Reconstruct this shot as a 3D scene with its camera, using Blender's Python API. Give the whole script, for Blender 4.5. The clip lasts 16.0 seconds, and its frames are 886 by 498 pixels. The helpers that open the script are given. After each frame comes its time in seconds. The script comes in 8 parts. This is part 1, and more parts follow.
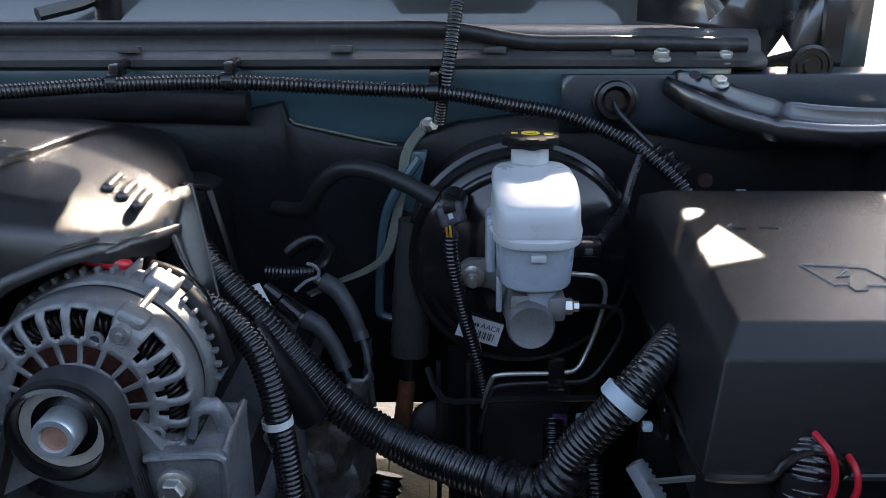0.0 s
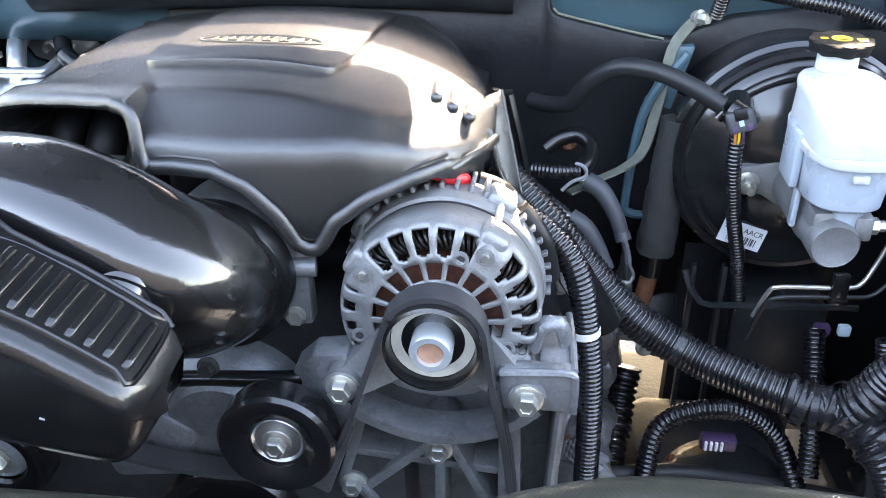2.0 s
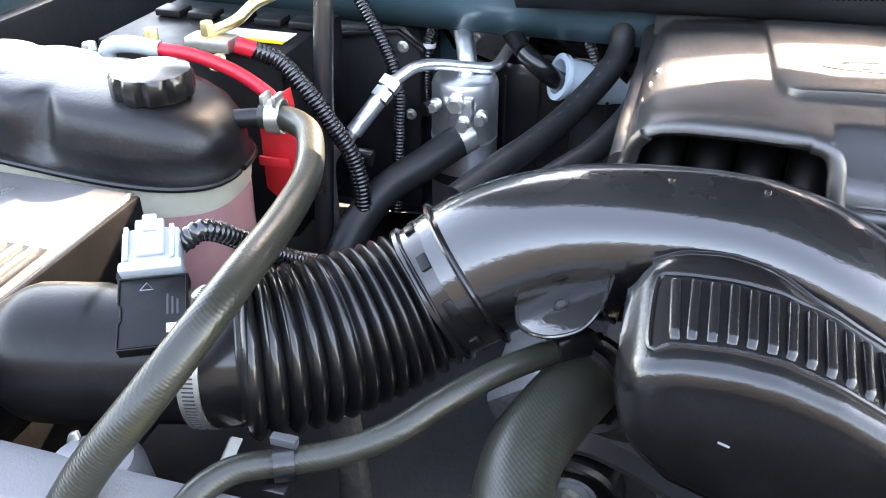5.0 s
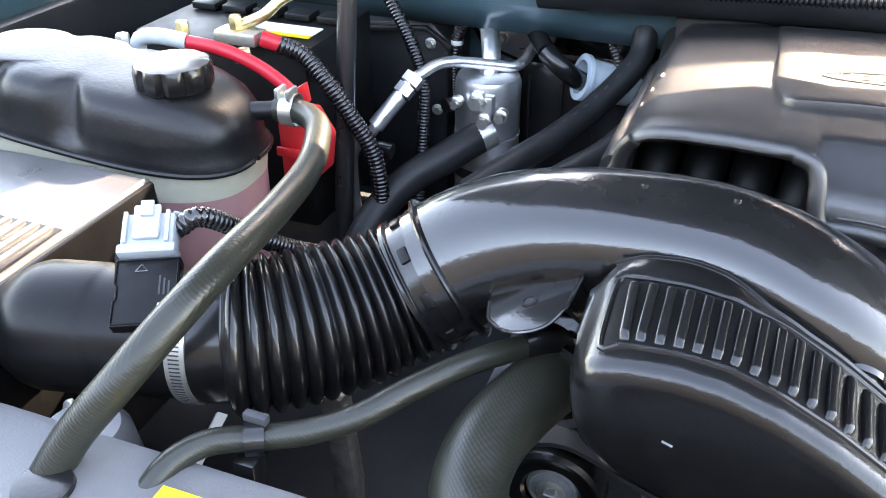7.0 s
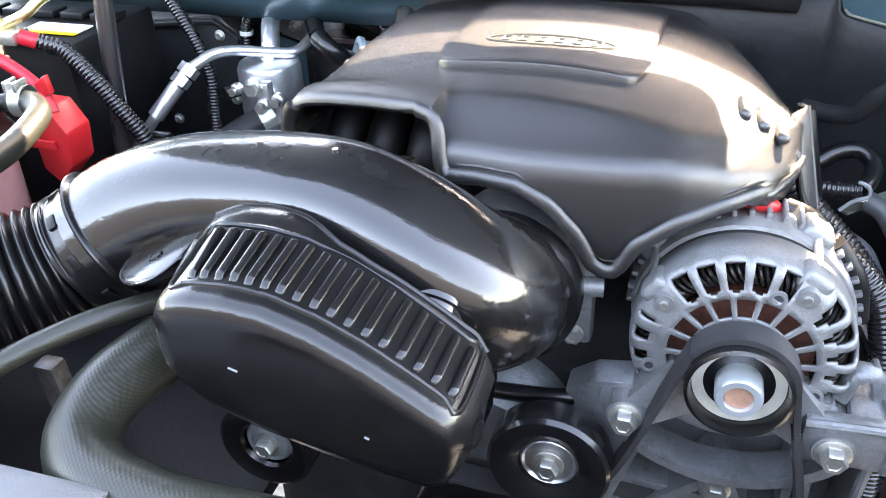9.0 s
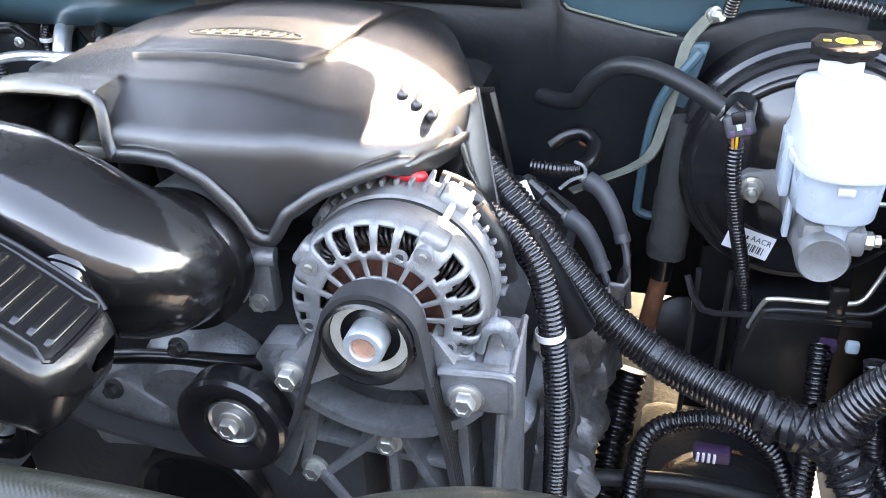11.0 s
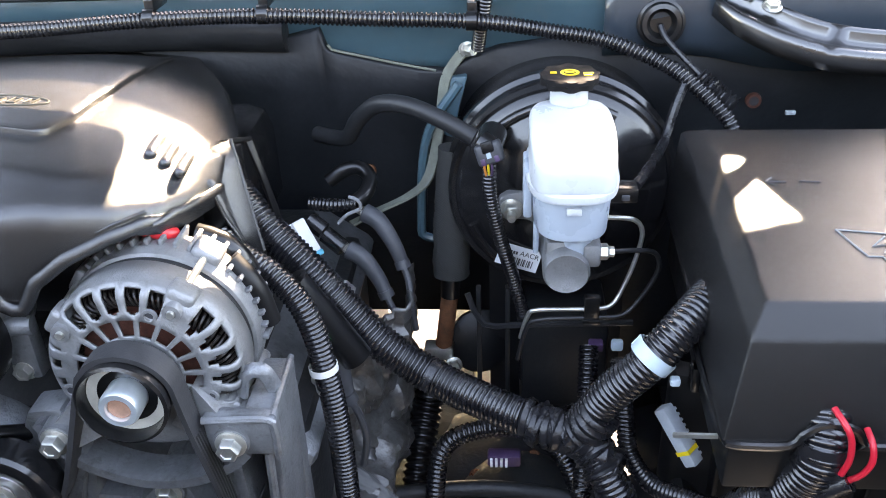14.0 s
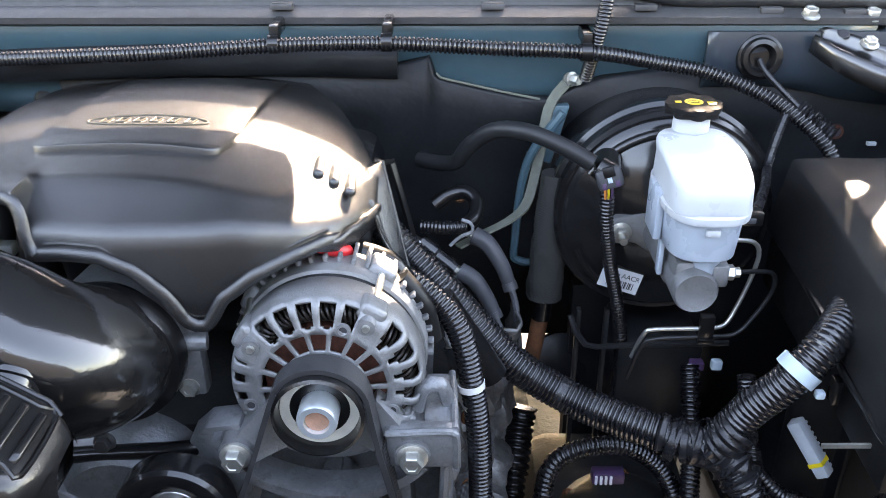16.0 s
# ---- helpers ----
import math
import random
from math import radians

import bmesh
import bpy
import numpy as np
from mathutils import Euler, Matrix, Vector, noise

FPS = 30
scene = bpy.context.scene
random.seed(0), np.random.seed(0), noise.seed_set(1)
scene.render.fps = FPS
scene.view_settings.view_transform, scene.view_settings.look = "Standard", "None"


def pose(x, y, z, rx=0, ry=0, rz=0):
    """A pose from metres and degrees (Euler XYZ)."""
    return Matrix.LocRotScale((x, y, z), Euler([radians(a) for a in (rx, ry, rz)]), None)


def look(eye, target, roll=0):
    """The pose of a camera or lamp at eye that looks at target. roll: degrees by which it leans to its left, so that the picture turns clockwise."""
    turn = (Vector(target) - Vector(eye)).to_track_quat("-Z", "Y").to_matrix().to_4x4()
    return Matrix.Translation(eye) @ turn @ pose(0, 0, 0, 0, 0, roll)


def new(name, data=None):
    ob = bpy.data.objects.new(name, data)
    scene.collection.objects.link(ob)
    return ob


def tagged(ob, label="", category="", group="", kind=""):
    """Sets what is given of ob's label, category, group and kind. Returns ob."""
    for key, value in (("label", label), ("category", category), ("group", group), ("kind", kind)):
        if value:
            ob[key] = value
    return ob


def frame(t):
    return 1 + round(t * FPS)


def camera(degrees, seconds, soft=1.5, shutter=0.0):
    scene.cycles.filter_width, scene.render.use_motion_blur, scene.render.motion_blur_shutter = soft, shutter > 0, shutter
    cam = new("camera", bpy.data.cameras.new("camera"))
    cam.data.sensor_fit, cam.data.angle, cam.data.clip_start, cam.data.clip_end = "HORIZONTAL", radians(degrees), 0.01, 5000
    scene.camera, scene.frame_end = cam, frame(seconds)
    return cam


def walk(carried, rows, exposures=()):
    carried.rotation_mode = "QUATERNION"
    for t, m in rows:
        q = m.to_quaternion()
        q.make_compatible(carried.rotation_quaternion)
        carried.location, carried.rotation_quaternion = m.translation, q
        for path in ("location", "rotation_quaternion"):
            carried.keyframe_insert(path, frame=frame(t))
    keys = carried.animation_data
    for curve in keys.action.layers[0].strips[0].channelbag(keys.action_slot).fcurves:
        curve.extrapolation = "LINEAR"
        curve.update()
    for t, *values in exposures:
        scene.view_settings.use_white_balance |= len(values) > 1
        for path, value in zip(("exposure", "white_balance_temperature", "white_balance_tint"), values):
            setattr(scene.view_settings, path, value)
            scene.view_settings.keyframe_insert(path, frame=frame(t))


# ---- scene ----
cam = camera(54.7, 16.0, 1.0)
PATH = [
    (0, (0.011, 0.017, 1.493), (-0.013, 1.899, 0.816), -0.3),
    (0.5, (0.003, 0.03, 1.497), (-0.152, 1.825, 0.628), -0.8),
    (1, (-0.034, 0.037, 1.513), (-0.221, 1.786, 0.561), -0.5),
    (1.5, (-0.105, 0.037, 1.534), (-0.312, 1.766, 0.55), -0.7),
    (2, (-0.201, 0.031, 1.547), (-0.406, 1.753, 0.551), -0.7),
    (2.5, (-0.286, 0.027, 1.554), (-0.45, 1.747, 0.546), 0.0),
    (3, (-0.348, 0.03, 1.56), (-0.514, 1.742, 0.54), -0.1),
    (3.5, (-0.424, 0.04, 1.566), (-0.604, 1.744, 0.535), -0.0),
    (4, (-0.506, 0.045, 1.569), (-0.732, 1.737, 0.527), 0.1),
    (4.5, (-0.577, 0.04, 1.566), (-0.918, 1.712, 0.523), 0.1),
    (5, (-0.623, 0.037, 1.562), (-1.094, 1.677, 0.52), 0.3),
    (6.2, (-0.648, 0.037, 1.572), (-1.268, 1.617, 0.512), 0.1),
    (7.3, (-0.53, 0.035, 1.577), (-1.107, 1.63, 0.517), 0.1),
    (7.5, (-0.512, 0.035, 1.571), (-1.076, 1.634, 0.511), -0.1),
    (8, (-0.448, 0.042, 1.577), (-0.999, 1.647, 0.519), -0.8),
    (8.5, (-0.38, 0.051, 1.573), (-0.94, 1.653, 0.515), -2.0),
    (9, (-0.325, 0.055, 1.569), (-0.851, 1.67, 0.513), -2.1),
    (9.5, (-0.273, 0.047, 1.568), (-0.779, 1.672, 0.517), -2.1),
    (10, (-0.211, 0.047, 1.563), (-0.705, 1.679, 0.518), -2.3),
    (10.2, (-0.182, 0.047, 1.564), (-0.664, 1.686, 0.523), -2.3),
    (12.3, (0.036, 0.07, 1.541), (-0.315, 1.761, 0.531), -2.0),
    (12.5, (0.046, 0.07, 1.54), (-0.278, 1.766, 0.531), -2.0),
    (13, (0.066, 0.068, 1.537), (-0.213, 1.772, 0.528), -2.4),
    (13.5, (0.069, 0.061, 1.556), (-0.141, 1.775, 0.546), -2.2),
    (14, (0.026, 0.049, 1.596), (-0.119, 1.767, 0.583), -2.4),
    (14.5, (-0.023, 0.033, 1.611), (-0.108, 1.758, 0.602), -2.2),
    (15, (-0.054, 0.024, 1.608), (-0.109, 1.764, 0.623), -2.4),
    (15.5, (-0.11, 0.014, 1.599), (-0.131, 1.772, 0.645), -2.1),
    (16, (-0.163, 0.012, 1.601), (-0.193, 1.773, 0.654), -0.3),
]
EXPOSURES = [(0.0, 2.4, 8000, 16), (0.5, 3.95, 8500, 17), (1.2, 4.5, 9000, 18), (2.5, 4.65, 9300, 19), (4.0, 4.93, 9800, 20), (4.6, 4.83, 9800, 20), (5.2, 4.45, 9800, 20), (7.5, 4.3, 9500, 19), (8.5, 4.55, 9700, 20), (10.0, 4.83, 9800, 20), (12.5, 4.58, 9900, 21), (14.0, 4.3, 9700, 20), (15.3, 4.12, 9500, 20), (16.0, 4.15, 9500, 20)]
walk(cam, [(t, look(eye, target, roll)) for t, eye, target, roll in PATH], EXPOSURES)

# ---- world, sun and exposure ----
SUN_TO = Vector((0.30, 1.0, 0.58)).normalized()
world = bpy.data.worlds.new("sky")
scene.world = world
world.use_nodes = True
wn = world.node_tree
sky = wn.nodes.new("ShaderNodeTexSky")
sky.sky_type = "NISHITA"
sky.sun_disc = False
sky.dust_density, sky.air_density, sky.ozone_density = 0.7, 1.0, 1.4
sky.sun_elevation = math.asin(SUN_TO.z)
sky.sun_rotation = math.atan2(SUN_TO.x, SUN_TO.y)
background = wn.nodes["Background"]
background.inputs["Strength"].default_value = 0.15
wn.links.new(sky.outputs["Color"], background.inputs["Color"])
sun_data = bpy.data.lights.new("sun", "SUN")
sun_data.energy, sun_data.angle, sun_data.color = 2.3, radians(0.5), (1.0, 0.965, 0.91)
sun = new("sun", sun_data)
sun.matrix_world = look(SUN_TO * 20, (0, 0, 0))


# ---- materials ----
def material(name, color, rough=0.5, metal=0.0, vary=0.25, scale=30.0, bump=0.0, bump_scale=400.0, dirt=None, dirt_amount=0.3,
             sss=0.0, coat=0.0, trans=0.0, spec=0.5, rough_vary=0.15, per_object=0.0, coat_rough=0.12, coat_bump=False, coat_ior=1.5):
    m = bpy.data.materials.new(name)
    m.use_nodes = True
    t = m.node_tree
    b = t.nodes["Principled BSDF"]
    b.inputs["Metallic"].default_value = metal
    b.inputs["Specular IOR Level"].default_value = spec
    if sss:
        b.inputs["Subsurface Weight"].default_value = sss
        b.inputs["Subsurface Radius"].default_value = (0.03, 0.03, 0.03)
        b.inputs["Subsurface Scale"].default_value = 0.5
    if coat:
        b.inputs["Coat Weight"].default_value = coat
        b.inputs["Coat Roughness"].default_value = coat_rough
        b.inputs["Coat IOR"].default_value = coat_ior
    if trans:
        b.inputs["Transmission Weight"].default_value = trans
    geo = t.nodes.new("ShaderNodeNewGeometry")

    def noise_node(s, detail=4.0, r=0.6):
        n = t.nodes.new("ShaderNodeTexNoise")
        n.inputs["Scale"].default_value, n.inputs["Detail"].default_value, n.inputs["Roughness"].default_value = s, detail, r
        t.links.new(geo.outputs["Position"], n.inputs["Vector"])
        return n.outputs["Fac"]

    def ramp(src, lo, hi, a, c):
        n = t.nodes.new("ShaderNodeMapRange")
        for k, v in zip(("From Min", "From Max", "To Min", "To Max"), (lo, hi, a, c)):
            n.inputs[k].default_value = v
        t.links.new(src, n.inputs["Value"])
        return n.outputs["Result"]

    def mixed(fac, a, c, mode="MIX"):
        n = t.nodes.new("ShaderNodeMix")
        n.data_type, n.blend_type = "RGBA", mode
        if isinstance(fac, float):
            n.inputs["Factor"].default_value = fac
        else:
            t.links.new(fac, n.inputs["Factor"])
        for key, v in (("A", a), ("B", c)):
            s = [i for i in n.inputs if i.name == key and i.type == "RGBA"][0]
            if isinstance(v, tuple):
                s.default_value = (*v, 1.0)
            else:
                t.links.new(v, s)
        return [o for o in n.outputs if o.type == "RGBA"][0]

    dark = tuple(c * (1 - vary) for c in color)
    light = tuple(min(1.0, c * (1 + vary)) for c in color)
    big, fine = noise_node(scale), noise_node(scale * 9, 6.0)
    col = mixed(ramp(big, 0.3, 0.7, 0, 1), dark, light)
    col = mixed(ramp(fine, 0.35, 0.75, 0, 0.5), col, dark)
    if dirt:
        spots = noise_node(scale * 2.3, 8.0, 0.75)
        col = mixed(ramp(spots, 0.52, 0.72, 0, dirt_amount), col, dirt)
    if per_object:
        info = t.nodes.new("ShaderNodeObjectInfo")
        col = mixed(ramp(info.outputs["Random"], 0, 1, 0, per_object), col, light)
    t.links.new(col, b.inputs["Base Color"])
    t.links.new(ramp(big, 0.3, 0.7, max(0.02, rough * (1 - rough_vary)), min(1, rough * (1 + rough_vary))), b.inputs["Roughness"])
    if bump:
        bn = t.nodes.new("ShaderNodeBump")
        bn.inputs["Strength"].default_value, bn.inputs["Distance"].default_value = 1.0, bump
        t.links.new(noise_node(bump_scale, 3.0), bn.inputs["Height"])
        t.links.new(bn.outputs["Normal"], b.inputs["Normal"])
        if coat_bump:
            t.links.new(bn.outputs["Normal"], b.inputs["Coat Normal"])
    return m


def woven(name, color, rough, pitch=0.004, depth=0.0004):
    """A rubber hose with a fine woven cover."""
    m = material(name, color, rough, vary=0.15, scale=25)
    t = m.node_tree
    geo = t.nodes.new("ShaderNodeTexCoord")
    b = t.nodes["Principled BSDF"]
    heights = []
    for sign in (1, -1):
        mp = t.nodes.new("ShaderNodeMapping")
        mp.inputs["Scale"].default_value = (1, 1, 1)
        mp.inputs["Rotation"].default_value = (0.5 * sign, 0.6, 0.8 * sign)
        t.links.new(geo.outputs["Object"], mp.inputs["Vector"])
        w = t.nodes.new("ShaderNodeTexWave")
        w.inputs["Scale"].default_value, w.inputs["Distortion"].default_value = 0.314 / pitch, 0.3
        t.links.new(mp.outputs["Vector"], w.inputs["Vector"])
        heights.append(w.outputs["Fac"])
    add = t.nodes.new("ShaderNodeMath")
    add.operation = "ADD"
    t.links.new(heights[0], add.inputs[0]), t.links.new(heights[1], add.inputs[1])
    bn = t.nodes.new("ShaderNodeBump")
    bn.inputs["Distance"].default_value = depth
    t.links.new(add.outputs["Value"], bn.inputs["Height"])
    t.links.new(bn.outputs["Normal"], b.inputs["Normal"])
    return m


GRAIN = material("grained_black_plastic", (0.009, 0.009, 0.0095), 0.7, bump=0.00034, bump_scale=1250, spec=0.2, coat=1.0, coat_rough=0.2, coat_bump=True, coat_ior=1.75, vary=0.2, scale=14, dirt=(0.04, 0.038, 0.034), dirt_amount=0.08)
LIDGRAIN = material("coarse_grained_black_plastic", (0.006, 0.006, 0.0065), 0.9, bump=0.0006, bump_scale=980, spec=0.08, coat=0.9, coat_rough=0.2, coat_bump=True, coat_ior=1.5, vary=0.2, scale=14, dirt=(0.04, 0.038, 0.034), dirt_amount=0.05)
GLOSS = material("glossy_black_plastic", (0.005, 0.005, 0.0055), 0.45, bump=0.00016, bump_scale=230, spec=0.2, coat=1.0, coat_rough=0.10, coat_ior=1.7, coat_bump=True, vary=0.2, scale=20, rough_vary=0.3)
SATIN = material("satin_black_plastic", (0.005, 0.005, 0.0055), 0.42, bump=0.00016, bump_scale=420, spec=0.15, coat=1.0, coat_rough=0.12, coat_bump=True, vary=0.2, scale=18, dirt=(0.07, 0.066, 0.06), dirt_amount=0.07)
RUBBER = material("black_rubber", (0.005, 0.005, 0.0055), 0.42, spec=0.15, coat=0.8, coat_rough=0.15, bump=0.00015, bump_scale=300, scale=40, dirt=(0.05, 0.048, 0.045), dirt_amount=0.10)
CONDUIT = material("black_corrugated_plastic", (0.007, 0.007, 0.009), 0.26, spec=0.6, coat=0.5, coat_rough=0.2, coat_ior=1.6, scale=50, vary=0.3, dirt=(0.05, 0.05, 0.05), dirt_amount=0.12)
TAPE = material("black_vinyl_tape", (0.012, 0.012, 0.014), 0.28, scale=60, bump=0.0008, bump_scale=140)
HOSE = woven("grey_green_hose_rubber", (0.023, 0.024, 0.018), 0.33, 0.0020, 0.00005)
ALU = material("cast_aluminium", (0.24, 0.245, 0.25), 0.50, 0.55, vary=0.18, scale=45, bump=0.0006, bump_scale=520, dirt=(0.15, 0.145, 0.13), dirt_amount=0.6, rough_vary=0.25)
ALU_DULL = material("dull_cast_aluminium", (0.22, 0.23, 0.24), 0.5, 0.6, vary=0.25, scale=30, bump=0.0008, bump_scale=300, dirt=(0.08, 0.075, 0.07), dirt_amount=0.65)
ALU_PIPE = material("aluminium_pipe", (0.80, 0.81, 0.82), 0.34, 0.95, vary=0.08, scale=60, dirt=(0.4, 0.38, 0.35), dirt_amount=0.3)
ZINC = material("zinc_plated_steel", (0.62, 0.62, 0.58), 0.38, 0.9, vary=0.12, scale=90, dirt=(0.3, 0.27, 0.2), dirt_amount=0.4)
STEEL = material("bright_steel", (0.78, 0.86, 0.90), 0.36, 0.8, vary=0.08, scale=70)
RUST = material("rusty_steel", (0.22, 0.085, 0.04), 0.8, 0.2, vary=0.4, scale=60, bump=0.0006, bump_scale=300, dirt=(0.05, 0.03, 0.02), dirt_amount=0.6)
COPPER = material("rusted_bore", (0.42, 0.22, 0.15), 0.6, 0.3, vary=0.3, scale=120)
WINDWIRE = material("dark_varnished_wire", (0.03, 0.026, 0.024), 0.3, 0.4, vary=0.5, scale=160)
WINDING = material("varnished_windings", (0.10, 0.035, 0.025), 0.45, 0.2, vary=0.5, scale=160)
BLACKPAINT = material("gloss_black_paint", (0.010, 0.010, 0.011), 0.2, coat=0.5, vary=0.2, scale=25, bump=0.0003, bump_scale=120, dirt=(0.1, 0.09, 0.08), dirt_amount=0.06)
DARKMETAL = material("dark_painted_metal", (0.013, 0.014, 0.016), 0.4, 0.1, scale=25, bump=0.0004, bump_scale=160, dirt=(0.05, 0.045, 0.04), dirt_amount=0.3)
GRIME = material("oily_cast_iron", (0.028, 0.029, 0.031), 0.5, 0.2, vary=0.4, scale=20, bump=0.001, bump_scale=120, dirt=(0.06, 0.045, 0.035), dirt_amount=0.5)
HEATSHIELD = material("stained_heat_shield", (0.17, 0.165, 0.16), 0.42, 0.5, vary=0.5, scale=22, bump=0.002, bump_scale=45, dirt=(0.06, 0.042, 0.032), dirt_amount=0.75)
TEAL = material("teal_body_paint", (0.048, 0.108, 0.135), 0.35, coat=0.4, vary=0.12, scale=8, dirt=(0.1, 0.11, 0.11), dirt_amount=0.35)
FELT = material("black_insulator_felt", (0.013, 0.015, 0.018), 0.5, spec=0.35, bump=0.002, bump_scale=25, vary=0.4, scale=12, dirt=(0.03, 0.031, 0.034), dirt_amount=0.25)
COWL = material("weathered_cowl_plastic", (0.06, 0.06, 0.062), 0.5, vary=0.25, scale=12, bump=0.0003, bump_scale=300, dirt=(0.16, 0.15, 0.14), dirt_amount=0.35)
SEAL = material("rubber_seal", (0.02, 0.02, 0.021), 0.4, scale=20, dirt=(0.12, 0.11, 0.1), dirt_amount=0.3)
WHITE = material("milky_white_plastic", (0.50, 0.53, 0.55), 0.30, sss=0.7, vary=0.03, scale=20)
TANKPLASTIC = material("yellowed_clear_plastic", (0.55, 0.53, 0.42), 0.35, sss=0.3, vary=0.12, scale=12)
COOLANT = material("pink_coolant_behind_plastic", (0.42, 0.22, 0.22), 0.35, sss=0.3, vary=0.1, scale=10)
HINGE = material("gloss_black_pressed_steel", (0.012, 0.012, 0.013), 0.30, 0.0, spec=0.9, coat=1.0, coat_rough=0.13, vary=0.2, scale=30, dirt=(0.1, 0.09, 0.08), dirt_amount=0.08)
SLATE = material("slate_blue_paint", (0.022, 0.034, 0.046), 0.35, coat=0.5, vary=0.15, scale=9, dirt=(0.07, 0.08, 0.09), dirt_amount=0.3)
DARKGROUND = material("dark_reflection_ground", (0.034, 0.034, 0.036), 0.9, vary=0.25, scale=4, bump=0.003, bump_scale=90)
DARKWALL = material("dark_reflection_wall", (0.014, 0.017, 0.022), 0.8, vary=0.2, scale=1.5)
CUP = material("bluish_translucent_plastic", (0.36, 0.42, 0.48), 0.28, sss=0.5, vary=0.05, scale=20)
MATTE = material("matte_black_plastic", (0.006, 0.006, 0.0065), 0.36, bump=0.00015, bump_scale=500, spec=0.15, coat=0.15, coat_rough=0.2, vary=0.2, scale=18, dirt=(0.07, 0.065, 0.06), dirt_amount=0.08)
TANKTOP = material("black_tank_plastic", (0.008, 0.008, 0.009), 0.36, spec=0.4, vary=0.2, scale=20, bump=0.0003, bump_scale=200, dirt=(0.08, 0.08, 0.08), dirt_amount=0.1)
FABRIC = woven("dark_fabric_sleeve", (0.030, 0.031, 0.030), 0.8, 0.0024, 0.0002)
GREYCONN = material("grey_connector_plastic", (0.38, 0.42, 0.45), 0.45, vary=0.1, scale=80)
BANDGREY = material("pale_blue_grey_nylon", (0.42, 0.52, 0.58), 0.4, vary=0.08, scale=80)
WHITENYLON = material("white_nylon", (0.78, 0.78, 0.76), 0.45, vary=0.06, scale=80)
RED = material("red_plastic", (0.62, 0.02, 0.025), 0.35, vary=0.12, scale=40)
REDWIRE = material("red_cable_jacket", (0.55, 0.015, 0.03), 0.35, vary=0.08, scale=50)
YELLOW = material("yellow_print", (0.75, 0.52, 0.02), 0.5, vary=0.06, scale=60)
GREEN = material("green_wire", (0.05, 0.40, 0.14), 0.45)
ORANGE = material("orange_wire", (0.75, 0.25, 0.05), 0.45)
PURPLE = material("purple_connector", (0.07, 0.035, 0.09), 0.45)
BLUEW = material("teal_connector", (0.05, 0.42, 0.55), 0.4)
LABEL = material("paper_label", (0.72, 0.74, 0.76), 0.55, vary=0.05, scale=60)
# black for print, and for painting the shade inside holes and slots
INK = material("ink_and_hole_black", (0.03, 0.03, 0.035), 0.6)
PRINT = material("faint_printed_text", (0.038, 0.040, 0.042), 0.6)
GREYHOSE = material("grey_black_hose_rubber", (0.016, 0.017, 0.0185), 0.42, spec=0.35, bump=0.0002, bump_scale=300, scale=40, vary=0.2, dirt=(0.05, 0.05, 0.05), dirt_amount=0.15)
CAPBLACK = material("dull_black_cap", (0.008, 0.008, 0.009), 0.75, spec=0.15, scale=40, bump=0.0003, bump_scale=500)
GREYLINE = material("pale_embossed_line", (0.20, 0.21, 0.22), 0.45)
GOLD = material("gold_badge_line", (0.09, 0.08, 0.06), 0.45, 0.1, vary=0.2, scale=90)
# black plastic paled: on the air cleaner lid this stands for sun glint
LIDGREY = material("paled_black_plastic", (0.075, 0.077, 0.082), 0.32, bump=0.00012, bump_scale=500, scale=16, vary=0.15, spec=1.0)
STRAP = material("woven_strap", (0.15, 0.16, 0.13), 0.8, bump=0.0006, bump_scale=500, scale=60)
BRASS = material("brass_terminal", (0.62, 0.50, 0.26), 0.35, 0.9, scale=90)
PANEL = material("grey_grained_panel", (0.15, 0.151, 0.155), 0.5, bump=0.0003, bump_scale=600, scale=10, vary=0.12)
CONCRETE = material("speckled_concrete", (0.20, 0.197, 0.19), 0.85, vary=0.4, scale=55, bump=0.002, bump_scale=80, dirt=(0.07, 0.067, 0.06), dirt_amount=0.7)
BODY = material("dark_teal_outer_paint", (0.03, 0.07, 0.085), 0.25, coat=0.6, scale=4, vary=0.08)
BELT = material("belt_rubber", (0.03, 0.03, 0.032), 0.55, scale=60, bump=0.0002, bump_scale=500)
CREAM = material("cream_pulley_face", (0.45, 0.42, 0.36), 0.5, 0.2, scale=60, vary=0.15)
GREYRUBBER = material("grey_boot_rubber", (0.055, 0.058, 0.065), 0.5, scale=60, vary=0.2)
BATTERY = material("dull_black_case_and_gap", (0.006, 0.006, 0.0065), 0.45, spec=0.3, scale=30)
BRAID = woven("braided_metal", (0.20, 0.20, 0.20), 0.35, 0.006, 0.001)
GLASS = material("tinted_windshield", (0.10, 0.12, 0.13), 0.08, scale=4, vary=0.1, coat=0.3)


# ---- mesh helpers ----
def finish(name, bm, mat, parent=None, label="", smooth=True, angle=38):
    bmesh.ops.recalc_face_normals(bm, faces=bm.faces)
    me = bpy.data.meshes.new(name)
    bm.to_mesh(me)
    bm.free()
    if smooth:
        me.shade_smooth()
        me.set_sharp_from_angle(angle=radians(angle))
    me.materials.append(mat)
    ob = new(name, me)
    if parent is not None:
        ob.parent = parent
        ob.matrix_parent_inverse = root_inverse(parent)
    if label:
        ob["label"] = label
    return ob


def root_inverse(ob):
    return Matrix.Translation(-ob.location) if ob.type == "EMPTY" else Matrix.Identity(4)


def part(name, bm, mat, parent, label="", angle=38):
    return finish(name, bm, mat, parent, label, angle=angle)


def thing(name, at, label, category, group=""):
    ob = new(name)
    ob.empty_display_size = 0.05
    ob.location = at
    return tagged(ob, label, category, group)


